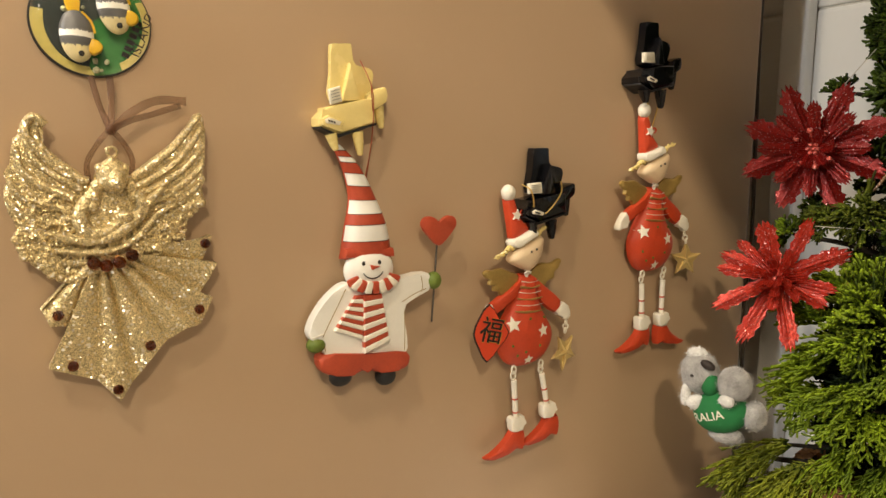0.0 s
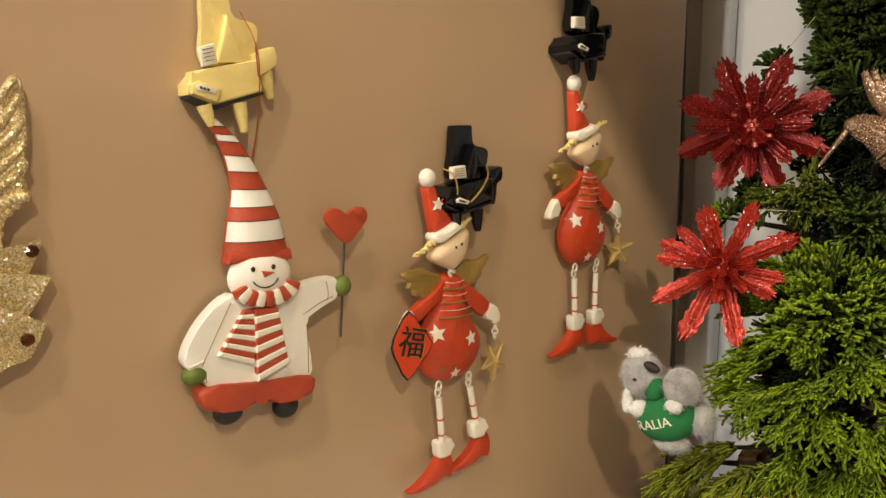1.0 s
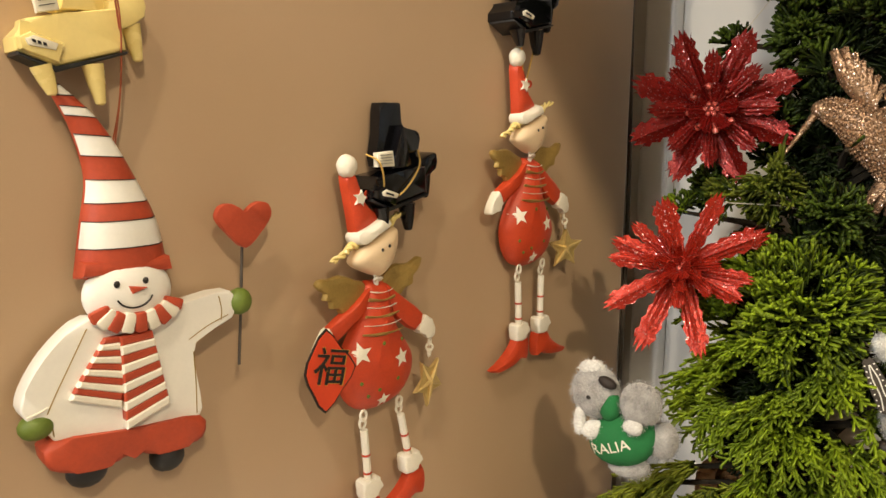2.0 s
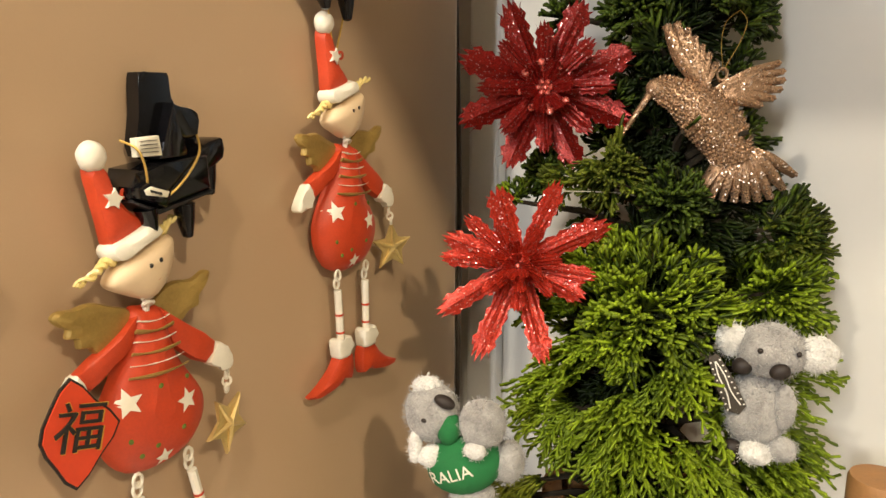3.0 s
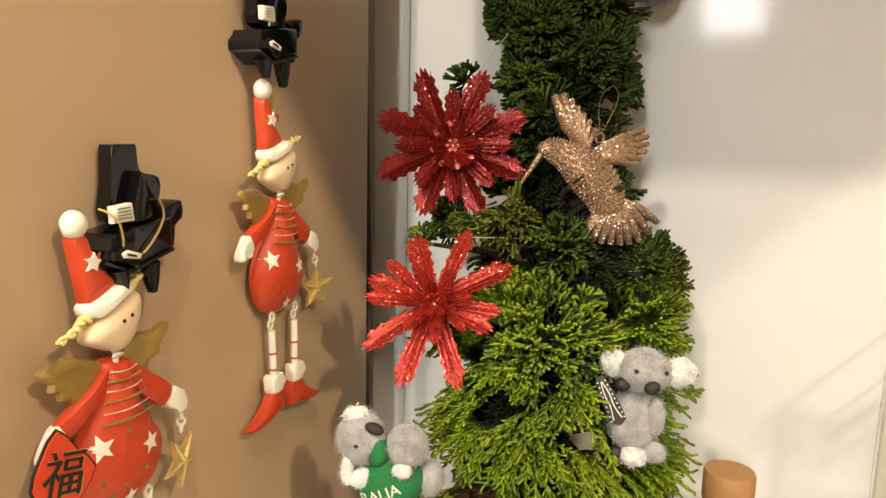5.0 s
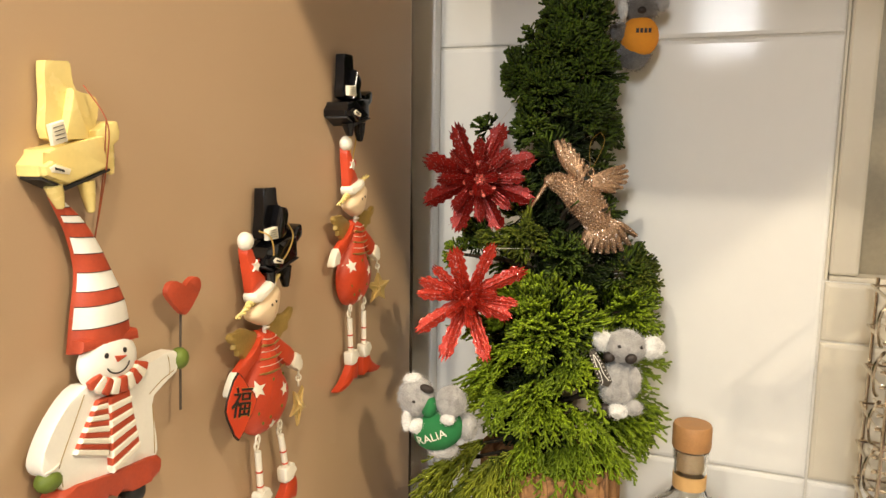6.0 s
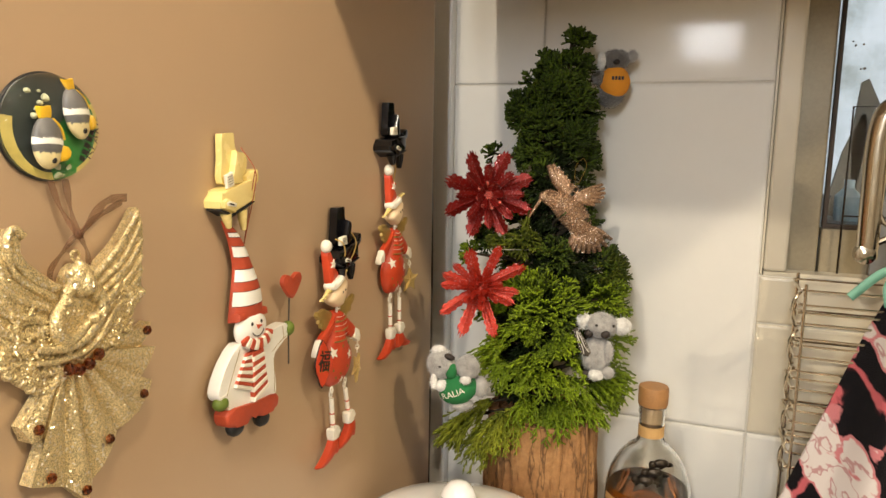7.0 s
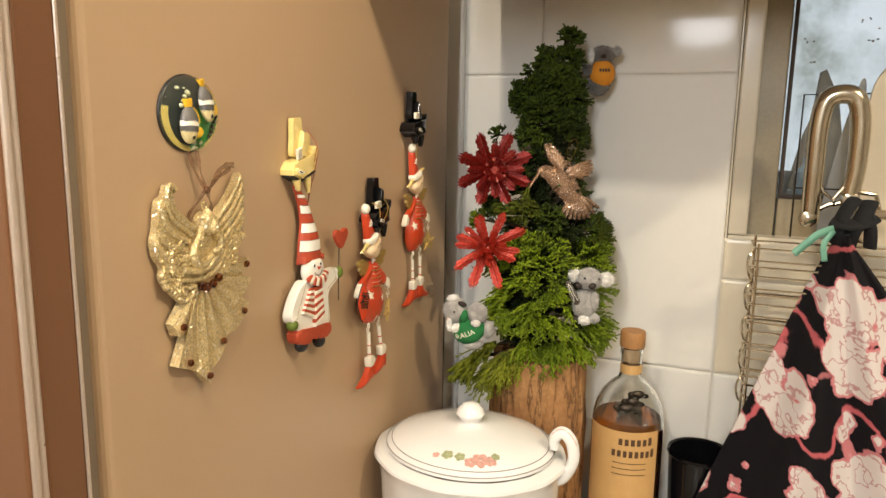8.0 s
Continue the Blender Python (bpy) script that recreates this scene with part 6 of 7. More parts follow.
def hummingbird(m):
    bm = bmesh.new()
    body = [(-30, 9), (-25, 9), (-19, 7), (-11, 3), (-2, -4), (6, -13), (11, -22), (13, -28)]
    line = smooth_line([(x / 1000, y / 1000, 0.0) for x, y in body], 4, False)
    rad = np.interp(np.linspace(0, 7, len(line)), range(8), (0.0034, 0.0068, 0.0078, 0.0112, 0.0140, 0.0132, 0.0112, 0.0100)).tolist()
    rings = []
    for i, p in enumerate(line):
        d = (line[min(i + 1, len(line) - 1)] - line[max(i - 1, 0)]).normalized()
        s = Vector((-d.y, d.x, 0))
        rings += [p + s * rad[i] * math.cos(a) + Vector((0, 0, 0.5 * rad[i] * math.sin(a))) for a in np.linspace(0, 2 * math.pi, 16, endpoint=False)]
    put_verts(bm, rings, [(i * 16 + k, i * 16 + (k + 1) % 16, (i + 1) * 16 + (k + 1) % 16, (i + 1) * 16 + k) for i in range(len(line) - 1) for k in range(16)])
    ball(bm, (-0.0275, 0.0095, 0), (0.0062, 0.0055, 0.0045), 0, 12, 8)
    tube(bm, smooth_line([(-0.031, 0.007, 0), (-0.036, -0.001, 0), (-0.041, -0.009, 0), (-0.0465, -0.0175, 0)], 4, False), [0.0022 - 0.0013 * i / 12 for i in range(13)], 7)
    for i, p in enumerate(line[1:-1]):
        r = rad[i + 1]
        for a in np.linspace(0.15, math.pi - 0.15, max(int(r * 1000), 5)):
            d = (line[i + 2] - line[i]).normalized()
            s = Vector((-d.y, d.x, 0))
            ball(bm, p + s * r * math.cos(a + 0.12 * (i % 2)) + Vector((0, 0, 0.5 * r * math.sin(a))), (0.0013, 0.0013, 0.0010), 0, 6, 4)
    def feather(a, b, r, bow):
        mid = (Vector(a) + Vector(b)) / 2 + Vector(bow)
        pts = smooth_line([Vector((*a, 0)) / 1000, Vector((mid.x, mid.y, 1.2)) / 1000, Vector((*b, 0.4)) / 1000], 5, False)
        tube(bm, pts, [r * (0.7 + 0.5 * math.sin(math.pi * min(k / 9, 1))) for k in range(11)], 7, 0, flat=0.6)
        for k in range(2, 11):
            ball(bm, pts[k] + Vector((0, 0, r * 0.6)), (0.0008, 0.0008, 0.0007), 0, 5, 4)
    for tip in ((-25, 41), (-20, 42), (-15, 39), (-11, 35), (-7, 31), (-3, 27), (1, 22)):
        feather((-7 + 0.12 * tip[1], 8), tip, 0.0034, (-3, -1))
    for tip in ((31, 22), (33.5, 18), (34, 13.5), (33, 9), (30, 4.5), (24, 1)):
        feather((2, 9 - 0.2 * (22 - tip[1])), tip, 0.0032, (0, 1.0))
    for tip in ((-3, -43), (2.5, -46), (8.5, -47.5), (14.5, -48), (20.5, -48), (26.5, -47.5), (32.5, -46), (38.5, -41), (43.5, -34)):
        feather((12 + 0.10 * tip[0], -21), tip, 0.0034, (0, 2))
    tube(bm, [(0.004 + 0.0026 * math.cos(radians(q)), 0.0165 + 0.0030 * math.sin(radians(q)), 0.0) for q in range(0, 361, 30)], 0.0010, 6)
    return solo("hummingbird_ornament", bm, M_COPPER, m, "copper glitter hummingbird ornament with fanned tail", "ornament", angle=60)


bird = hummingbird(facing((0.580, 0.235, 1.382), (-0.9, -0.42, 0.0)))
top = (0.591, 0.223, 1.430)
bm = bmesh.new()
for s in (-1, 1):
    tube(bm, smooth_line([(0.5815, 0.231, 1.4005), (0.5845 + s * 0.0018, 0.229 - s * 0.004, 1.4140), (0.586 + s * 0.0022, 0.227 - s * 0.0045, 1.4245), (0.5875, 0.226, 1.4300)], 4, False), 0.00022, 5)
adopt(bird, part("hanging_cord", bm, M_GOLDWIRE, None, "fine gold chain loop"))


def furred(bm, lumps, count, seed):
    """Ellipsoids with short tapering hairs all over; lumps hold centre, radii, material, hair length."""
    rnd = random.Random(seed)
    for c, r, mi, hair in lumps:
        ball(bm, c, r, mi, 18, 12, lump=0.0012, lump_scale=160)
        if not hair:
            continue
        area = (r[0] * r[1] + r[1] * r[2] + r[0] * r[2]) / 3
        for _ in range(int(1.6 * count * area / 1.6e-4)):
            v = Vector((rnd.gauss(0, 1), rnd.gauss(0, 1), rnd.gauss(0, 1))).normalized()
            p = Vector(c) + Vector((v.x * r[0], v.y * r[1], v.z * r[2]))
            n = Vector((v.x / r[0], v.y / r[1], v.z / r[2])).normalized()
            d = (n + Vector((rnd.gauss(0, 0.45), rnd.gauss(0, 0.45), rnd.gauss(0, 0.45)))).normalized()
            s = d.orthogonal().normalized() * 0.00017
            u = d.cross(s).normalized() * 0.00017
            tip = p + d * hair * rnd.uniform(0.4, 0.95)
            put_verts(bm, [p + s, p - s * 0.5 + u, p - s * 0.5 - u, tip], [(0, 1, 3), (1, 2, 3), (2, 0, 3)], mi)


def plush(m, label, lumps, balls, seed):
    """A plush animal: furry lumps and smooth bits, each a part of its own. Local x to the viewer's right, y up, z outwards."""
    top = thing("koala_toy", m, label, "toy", "plush koalas")
    for i, (name, c, r, material, hair) in enumerate(lumps):
        b = bmesh.new()
        furred(b, [(c, r, 0, hair * 1.5)], 460, 10 * seed + i)
        part(name, b, material, top)
    for name, c, r, material, turn in balls:
        b = bmesh.new()
        ball(b, c, r, 0, 22, 14, rot=(0, 0, turn))
        part(name, b, material, top)
    return top


koala = plush(facing((0.4640, 0.3165, 1.2275), (-0.93, -0.36, 0.05)), "grey plush koala in a lettered green shirt", [
    ("head", (-0.012, 0.012, 0.000), (0.0130, 0.0145, 0.0115), M_GREY, 0.0022),
    ("ear", (-0.0145, 0.0245, 0.000), (0.0070, 0.0050, 0.0055), M_PALE, 0.0022),
    ("paw", (-0.0185, -0.003, 0.0060), (0.0035, 0.0078, 0.0045), M_PALE, 0.0018),
    ("paw", (-0.0115, -0.0070, 0.0060), (0.0062, 0.0055, 0.0050), M_PALE, 0.0018),
    ("head", (0.0125, 0.010, 0.0045), (0.0110, 0.0115, 0.0105), M_GREY, 0.0022),
    ("muzzle", (0.0105, -0.0005, 0.0125), (0.0055, 0.0040, 0.0035), M_PALE, 0.0012),
    ("leg", (0.0245, -0.010, -0.002), (0.0075, 0.0100, 0.0090), M_GREY, 0.0022),
    ("leg", (0.0080, -0.0270, -0.001), (0.0110, 0.0060, 0.0080), M_GREY, 0.0022)], [
    ("shirt", (0.004, -0.0110, 0.001), (0.0185, 0.0150, 0.0125), M_SHIRT, 18),
    ("sleeve", (-0.003, 0.0065, 0.0045), (0.0060, 0.0080, 0.0070), M_SHIRT, 0),
    ("nose", (-0.0045, 0.0205, 0.0085), (0.0052, 0.0030, 0.0032), M_NOSE, -22),
    ("eye", (-0.0135, 0.0120, 0.0112), (0.0014, 0.0012, 0.0010), M_NOSE, 0)], 1)
word = lettering("RALIA", 0.0082)
for v in word.verts:
    q = Matrix.Rotation(radians(22), 2) @ Vector((v.co.x, v.co.y))
    x, y = q.x - 0.001, q.y - 0.0135
    e = Matrix.Rotation(radians(-18), 2) @ Vector((x - 0.004, y + 0.011))
    z = 0.001 + 0.0125 * math.sqrt(max(1 - (e.x / 0.0185) ** 2 - (e.y / 0.0150) ** 2, 0.0)) + 0.0004 + v.co.z
    v.co = Vector((x, y, z))
part("lettering", word, M_WHITE, koala, "white lettering")

plush(facing((0.5370, 0.1930, 1.2620), (-0.97, -0.22, 0.05)), "grey plush koala with white ears clipped to the tree", [
    ("head", (0.0, 0.0100, 0.000), (0.0150, 0.0128, 0.0125), M_GREY, 0.0024),
    ("ear", (-0.0165, 0.0135, 0.0), (0.0072, 0.0078, 0.0052), M_PALE, 0.0026),
    ("ear", (0.0195, 0.0100, -0.001), (0.0090, 0.0085, 0.0055), M_PALE, 0.0028),
    ("body", (-0.004, -0.0190, -0.002), (0.0135, 0.0190, 0.0120), M_GREY, 0.0024),
    ("arm", (-0.0115, -0.0215, 0.0040), (0.0055, 0.0100, 0.0060), M_GREY, 0.0022),
    ("arm", (0.0070, -0.0140, 0.0050), (0.0050, 0.0110, 0.0055), M_GREY, 0.0022),
    ("foot", (-0.0040, -0.0370, 0.0060), (0.0075, 0.0055, 0.0065), M_PALE, 0.0022),
    ("foot", (0.0075, -0.0350, 0.0035), (0.0070, 0.0055, 0.0065), M_GREY, 0.0022)], [
    ("nose", (0.0030, 0.0040, 0.0128), (0.0045, 0.0036, 0.0030), M_NOSE, 22),
    ("eye", (-0.0055, 0.0125, 0.0122), (0.0013, 0.0013, 0.0009), M_NOSE, 0),
    ("eye", (0.0105, 0.0120, 0.0100), (0.0011, 0.0013, 0.0009), M_NOSE, 0),
    ("paw_pad", (-0.0120, 0.0030, 0.0060), (0.0045, 0.0040, 0.0040), M_NOSE, 0),
    ("paw_pad", (-0.0135, -0.0365, 0.0050), (0.0042, 0.0040, 0.0040), M_NOSE, 0)], 2)

koala = plush(facing((0.6270, 0.2080, 1.5080), (-0.97, -0.2, 0.0)), "dark grey plush koala in an orange bib near the treetop", [
    ("head", (0.004, 0.0220, 0.000), (0.0140, 0.0105, 0.0110), M_DARKFUR, 0.0024),
    ("cheek", (-0.0105, 0.0215, 0.006), (0.0042, 0.0085, 0.0045), M_PALE, 0.0022),
    ("ear", (0.020, 0.0260, 0.000), (0.0060, 0.0060, 0.0045), M_GREY, 0.0026),
    ("arm", (-0.013, 0.0040, 0.003), (0.0070, 0.0080, 0.0080), M_DARKFUR, 0.0024),
    ("body", (0.000, -0.0120, -0.003), (0.0140, 0.0140, 0.0110), M_DARKFUR, 0.0022)], [
    ("bib", (0.004, 0.0000, 0.0015), (0.0155, 0.0165, 0.0120), M_BIB, 0),
    ("nose", (0.004, 0.0195, 0.0105), (0.0035, 0.0028, 0.0028), M_NOSE, 0)], 3)
for i in range(4):
    bm = bmesh.new()
    box(bm, (0.000 + 0.0032 * i, 0.0015, 0.0132), (0.0022 + 0.0032 * i, 0.0050, 0.0140), 0)
    part("lettering_bar", bm, M_NOSE, koala, "small dark lettering bar")

# patterned strip held by the koala
strip = thing("patterned_boomerang", facing((0.522, 0.2090, 1.2580), (-0.95, -0.3, 0.0), -64), "dark wooden strip painted with white dots", "toy")
bm = bmesh.new()
slab(bm, smooth_line(mm([(-13, 2.6), (-14, 0), (-13, -2.6), (12, -4.5), (13, 4.5)]), 2), -0.0006, 0.0008, 0, 0.0003)
part("strip", bm, surface("dark_bark_paint", (0.055, 0.045, 0.035), 0.6, 0, 0.2), strip)
for sy in (-1, 1):
    bm = bmesh.new()
    tube(bm, smooth_line([(-0.0115, 0.0002 * sy, 0.0009), (-0.004, 0.0013 * sy, 0.0009), (0.004, 0.0010 * sy, 0.0009), (0.0115, 0.0024 * sy, 0.0009)], 4, False), 0.00035, 5)
    part("painted_line", bm, M_SNOW, strip, "white painted line")
    for i in range(9):
        bm = bmesh.new()
        x = -0.0115 + 0.0029 * i
        ball(bm, (x, sy * (0.0021 + 0.0016 * i / 8), 0.0009), (0.0005, 0.0005, 0.0003), 0, 6, 4)
        part("painted_dot", bm, M_SNOW, strip, "white painted dot")


# ---- on the worktop ----
tureen = thing("tureen", pose(0.389, 0.284, COUNTER + 0.0), "white porcelain tureen with a floral lid", "tureen")
SX, SY = 0.86, 0.95
bm = bmesh.new()
lathe(bm, [(0.0, 0.0), (0.055, 0.0), (0.058, 0.006), (0.052, 0.016), (0.072, 0.045), (0.090, 0.090), (0.097, 0.130), (0.099, 0.162), (0.103, 0.171), (0.1055, 0.1755), (0.1045, 0.1785), (0.098, 0.1810), (0.090, 0.1815), (0.088, 0.172), (0.086, 0.130), (0.06, 0.05), (0.0, 0.04)], 72, 0, sx=SX, sy=SY, wave=0.006, waves=12)
part("bowl", bm, M_CHINA, tureen)
bm = bmesh.new()
lathe(bm, [(0.0, 0.183), (0.088, 0.1825), (0.0925, 0.1840), (0.0920, 0.1865), (0.088, 0.1895), (0.080, 0.1940), (0.060, 0.1995), (0.038, 0.2045), (0.018, 0.2070), (0.0115, 0.2090), (0.0105, 0.2120), (0.0, 0.2130)], 72, 0, sx=SX, sy=SY)
lid = part("lid", bm, M_CHINA, tureen)
bm = bmesh.new()
lathe(bm, [(0.0, 0.210), (0.0105, 0.2115), (0.0138, 0.2150), (0.0148, 0.2175), (0.0125, 0.2230), (0.0072, 0.2280), (0.0, 0.2295)], 32)
part("knob", bm, M_CHINA, lid, "rounded porcelain knob")
for r, z in ((0.0860, 0.1908), (0.0918, 0.1872)):
    bm = bmesh.new()
    tube(bm, [(r * SX * math.cos(a), r * SY * math.sin(a), z) for a in np.linspace(0, 2 * math.pi, 73)], 0.0005, 5)
    part("rim_line", bm, M_GREYLINE, lid, "thin grey painted rim line")
for k, (a, rr, rad, material) in enumerate(((205, 0.072, 0.0100, M_ROSE), (197, 0.075, 0.007, M_ROSE), (213, 0.074, 0.007, M_ROSE), (188, 0.068, 0.006, M_LEAFPRINT), (177, 0.068, 0.0065, M_LEAFPRINT), (219, 0.068, 0.005, M_LEAFPRINT), (168, 0.072, 0.004, M_ROSE))):
    bm = bmesh.new()
    c = Vector((rr * SX * math.cos(radians(a)), rr * SY * math.sin(radians(a)), 0.2000 - (rr - 0.058) * 0.27))
    tilt = Matrix.Translation(c) @ pose(0, 0, 0, 0, 0, a) @ pose(0, 0, 0, 0, 15, 0)
    for q in range(5):
        g = radians(72 * q + 20 * k)
        slab(bm, smooth_line([(rad * 0.5 * math.cos(g) + rad * 0.45 * math.cos(h), rad * 0.5 * math.sin(g) + rad * 0.40 * math.sin(h)) for h in np.linspace(0, 5.2, 6)], 2), -0.001, 0.00025 + 0.00005 * q, 0, 0, 1, tilt)
    part("printed_flower" if material is M_ROSE else "printed_leaf", bm, material, lid, "faded floral print")
for s in (-1,):
    bm = bmesh.new()
    pts = smooth_line([(0.0, s * 0.086, 0.160), (0.0, s * 0.098, 0.165), (0.0, s * 0.107, 0.184), (0.0, s * 0.105, 0.203), (0.0, s * 0.096, 0.2125), (0.0, s * 0.088, 0.206), (0.0, s * 0.0875, 0.194)], 5, False)
    tube(bm, pts, [0.0062, 0.0060, 0.0058, 0.0056, 0.0054] + [0.0050] * (len(pts) - 10) + [0.0046, 0.0044, 0.0042, 0.0040, 0.0038], 10, flat=1.25)
    grip = part("handle", bm, M_CHINA, tureen, "curled porcelain loop handle")
    for dx in (-0.0024, 0.0024):
        bm = bmesh.new()
        tube(bm, [p + Vector((dx, (p - Vector((0, s * 0.096, 0.194))).normalized().y * 0.0044, (p - Vector((0, s * 0.096, 0.194))).normalized().z * 0.0044)) for p in pts[14:26]], 0.0006, 5)
        part("painted_line", bm, M_ROSE, grip, "faded pink painted line")

bottle = thing("whisky_bottle", pose(0.571, 0.143, COUNTER) @ Matrix.Diagonal((0.93, 0.93, 1.0, 1.0)), "half-full clear whisky bottle with a tan label", "bottle")
outer = [(0.0000, 0.0000), (0.0420, 0.0000), (0.0452, 0.0040), (0.0455, 0.0120), (0.0455, 0.1600), (0.0443, 0.1718), (0.0405, 0.1853), (0.0330, 0.1989), (0.0235, 0.2093), (0.0154, 0.2152), (0.0132, 0.2215), (0.0132, 0.2433), (0.0145, 0.2451), (0.0145, 0.2523), (0.0110, 0.2523)]
inner = [(0.0107, 0.2451), (0.0107, 0.2197), (0.0132, 0.2129), (0.0212, 0.2071), (0.0305, 0.1971), (0.0378, 0.1840), (0.0415, 0.1709), (0.0427, 0.1590), (0.0427, 0.0160), (0.0400, 0.0100), (0.0000, 0.0090)]
bm = bmesh.new()
lathe(bm, outer + inner, 56)
part("glass", bm, M_GLASS, bottle, "clear glass")
bm = bmesh.new()
lathe(bm, [(0.0000, 0.0095), (0.0395, 0.0105), (0.0423, 0.0165), (0.0423, 0.1590), (0.0413, 0.1695), (0.0000, 0.1695)], 56)
part("spirit", bm, M_SPIRIT, bottle, "amber whisky")
bm = bmesh.new()
lathe(bm, [(0.0000, 0.2537), (0.0150, 0.2537), (0.0157, 0.2555), (0.0157, 0.2709), (0.0148, 0.2729), (0.0000, 0.2736)], 40)
stopper = part("stopper", bm, M_CORK, bottle, "pale wooden stopper")
bm = bmesh.new()
lathe(bm, [(0.0000, 0.2360), (0.0099, 0.2360), (0.0104, 0.2378), (0.0104, 0.2532), (0.0000, 0.2532)], 32)
part("cork", bm, M_CORKPLUG, stopper, "pale cork plug")


def wrap(bm, r, a0, a1, z0, z1, thick=0.0003, dip=0.0):
    steps = 24
    rows = []
    for rr in (r, r + thick):
        for i in range(steps + 1):
            a = radians(a0 + (a1 - a0) * i / steps)
            up = z1 - dip * math.sin(math.pi * i / steps)
            rows += [(rr * math.cos(a), rr * math.sin(a), z0), (rr * math.cos(a), rr * math.sin(a), up)]
    n = 2 * (steps + 1)
    faces = []
    for i in range(steps):
        a = 2 * i
        faces += [(n + a, n + a + 2, n + a + 3, n + a + 1), (a, a + 1, a + 3, a + 2), (a + 1, n + a + 1, n + a + 3, a + 3), (a, a + 2, n + a + 2, n + a)]
    faces += [(0, n, n + 1, 1), (2 * steps, 2 * steps + 1, n + 2 * steps + 1, n + 2 * steps)]
    put_verts(bm, rows, faces)


bm = bmesh.new()
wrap(bm, 0.0456, 112, 240, 0.030, 0.163)
label = part("label", bm, M_LABEL, bottle, "tan paper label with dark lettering bars")
for a0, a1, z in ((226, 170, 0.1465), (231, 160, 0.1320)):
    n = 6 if z > 0.14 else 8
    for i in range(n):
        bm = bmesh.new()
        s = a0 + (a1 - a0) * i / n
        wrap(bm, 0.0460, s - 6.0 if n == 6 else s - 5.6, s, z, z + (0.0096 if i == 0 else 0.0078), 0.0002)
        part("lettering_bar", bm, M_LETTER, label)
for z in (0.124, 0.117, 0.110):
    bm = bmesh.new()
    wrap(bm, 0.0460, 165, 218, z, z + 0.0009, 0.0002)
    part("lettering_bar", bm, M_LETTER, label)
bm = bmesh.new()
wrap(bm, 0.0133, 0, 360, 0.2220, 0.2330, 0.0003)
part("neck_band", bm, M_LABEL, bottle, "tan paper neck band")
for a, z, r in ((205, 0.2045, 0.0305), (192, 0.1975, 0.0360), (179, 0.1900, 0.0400)):
    bm = bmesh.new()
    turn = pose(0, 0, z, 0, 0, a) @ Matrix.Translation((r, 0, 0)) @ pose(0, 0, 0, 0, 50, 0) @ Matrix.Scale(1.22, 4)
    # crouching shape: back, head, two limbs and a curled tail
    ball(bm, (0.0, 0.0, 0.0), (0.0034, 0.0072, 0.0040), 0, 14, 10, turn, lump=0.0007, lump_scale=500)
    ball(bm, (0.0012, -0.0082, 0.0022), (0.0030, 0.0032, 0.0032), 0, 12, 8, turn)
    for y in (-0.0045, 0.0040):
        tube(bm, smooth_line([(0.001, y, -0.001), (0.0022, y - 0.003, -0.0050), (0.0, y - 0.001, -0.0090)], 3, False), [0.0019 - 0.0001 * k for k in range(7)], 7, 0, turn)
    tube(bm, smooth_line([(0.0, 0.0065, -0.001), (0.0, 0.0105, -0.0030), (0.0, 0.0120, -0.0075), (0.0, 0.0090, -0.0105)], 3, False), 0.0010, 6, 0, turn)
    part("metal_emblem", bm, M_EMBLEM, bottle, "dark pewter crouching shape")

bm = bmesh.new()
lathe(bm, [(0.0, 0.0), (0.028, 0.0), (0.031, 0.004), (0.0365, 0.118), (0.0385, 0.121), (0.0380, 0.124), (0.0355, 0.122), (0.0290, 0.010), (0.0, 0.008)], 48)
solo("black_pot", bm, M_BLACK, pose(0.600, 0.058, COUNTER), "small black pot beside the whisky bottle", "pot")

# wire dish rack standing before the window
rack = thing("wire_rack", pose(0.575, 0.020, COUNTER), "steel wire dish rack with many thin bars", "dish rack")
R_L, R_W, R_T = 0.30, 0.062, 0.382


def rod(name, pts, r, parent, material=M_WIRE, n=6):
    b = bmesh.new()
    tube(b, pts, r, n)
    return part(name, b, material, parent)


HOOPS = [R_T - 0.002 - 0.0105 * i - (0.0035 if i % 3 == 1 else 0.0) for i in range(17)]
for i, z in enumerate(HOOPS):
    x = 0.0012 * (i % 2)
    deep = R_W if i % 3 == 0 else 0.016
    # each wire runs along the front and turns back in a rounded corner
    rod("wire_bar", smooth_line([(x, -R_L, z), (x, -0.15, z), (x, -0.012, z), (x + 0.003, -0.003, z), (x + 0.012, 0.0, z), (x + deep, 0.0, z)], 3, False), 0.0013, rack)
for z in HOOPS[::3]:
    rod("back_wire", [(R_W, 0.0, z), (R_W, -R_L, z)], 0.0011, rack)
for x in (0.0, R_W):
    for y in (-0.004, -0.15, -R_L):
        rod("upright", [(x - 0.0020 * (1 if x == 0 else -1), y, 0.0), (x - 0.0020 * (1 if x == 0 else -1), y, R_T + 0.004)], 0.0016, rack, n=8)
for i in range(5):
    z = R_T - 0.004 - 0.036 * i
    rod("corner_loop", smooth_line([(0.004, -0.001, z), (-0.004, 0.005, z - 0.006), (-0.002, 0.006, z - 0.018), (0.006, 0.003, z - 0.030), (0.010, 0.0, z - 0.034)], 3, False), 0.0013, rack)

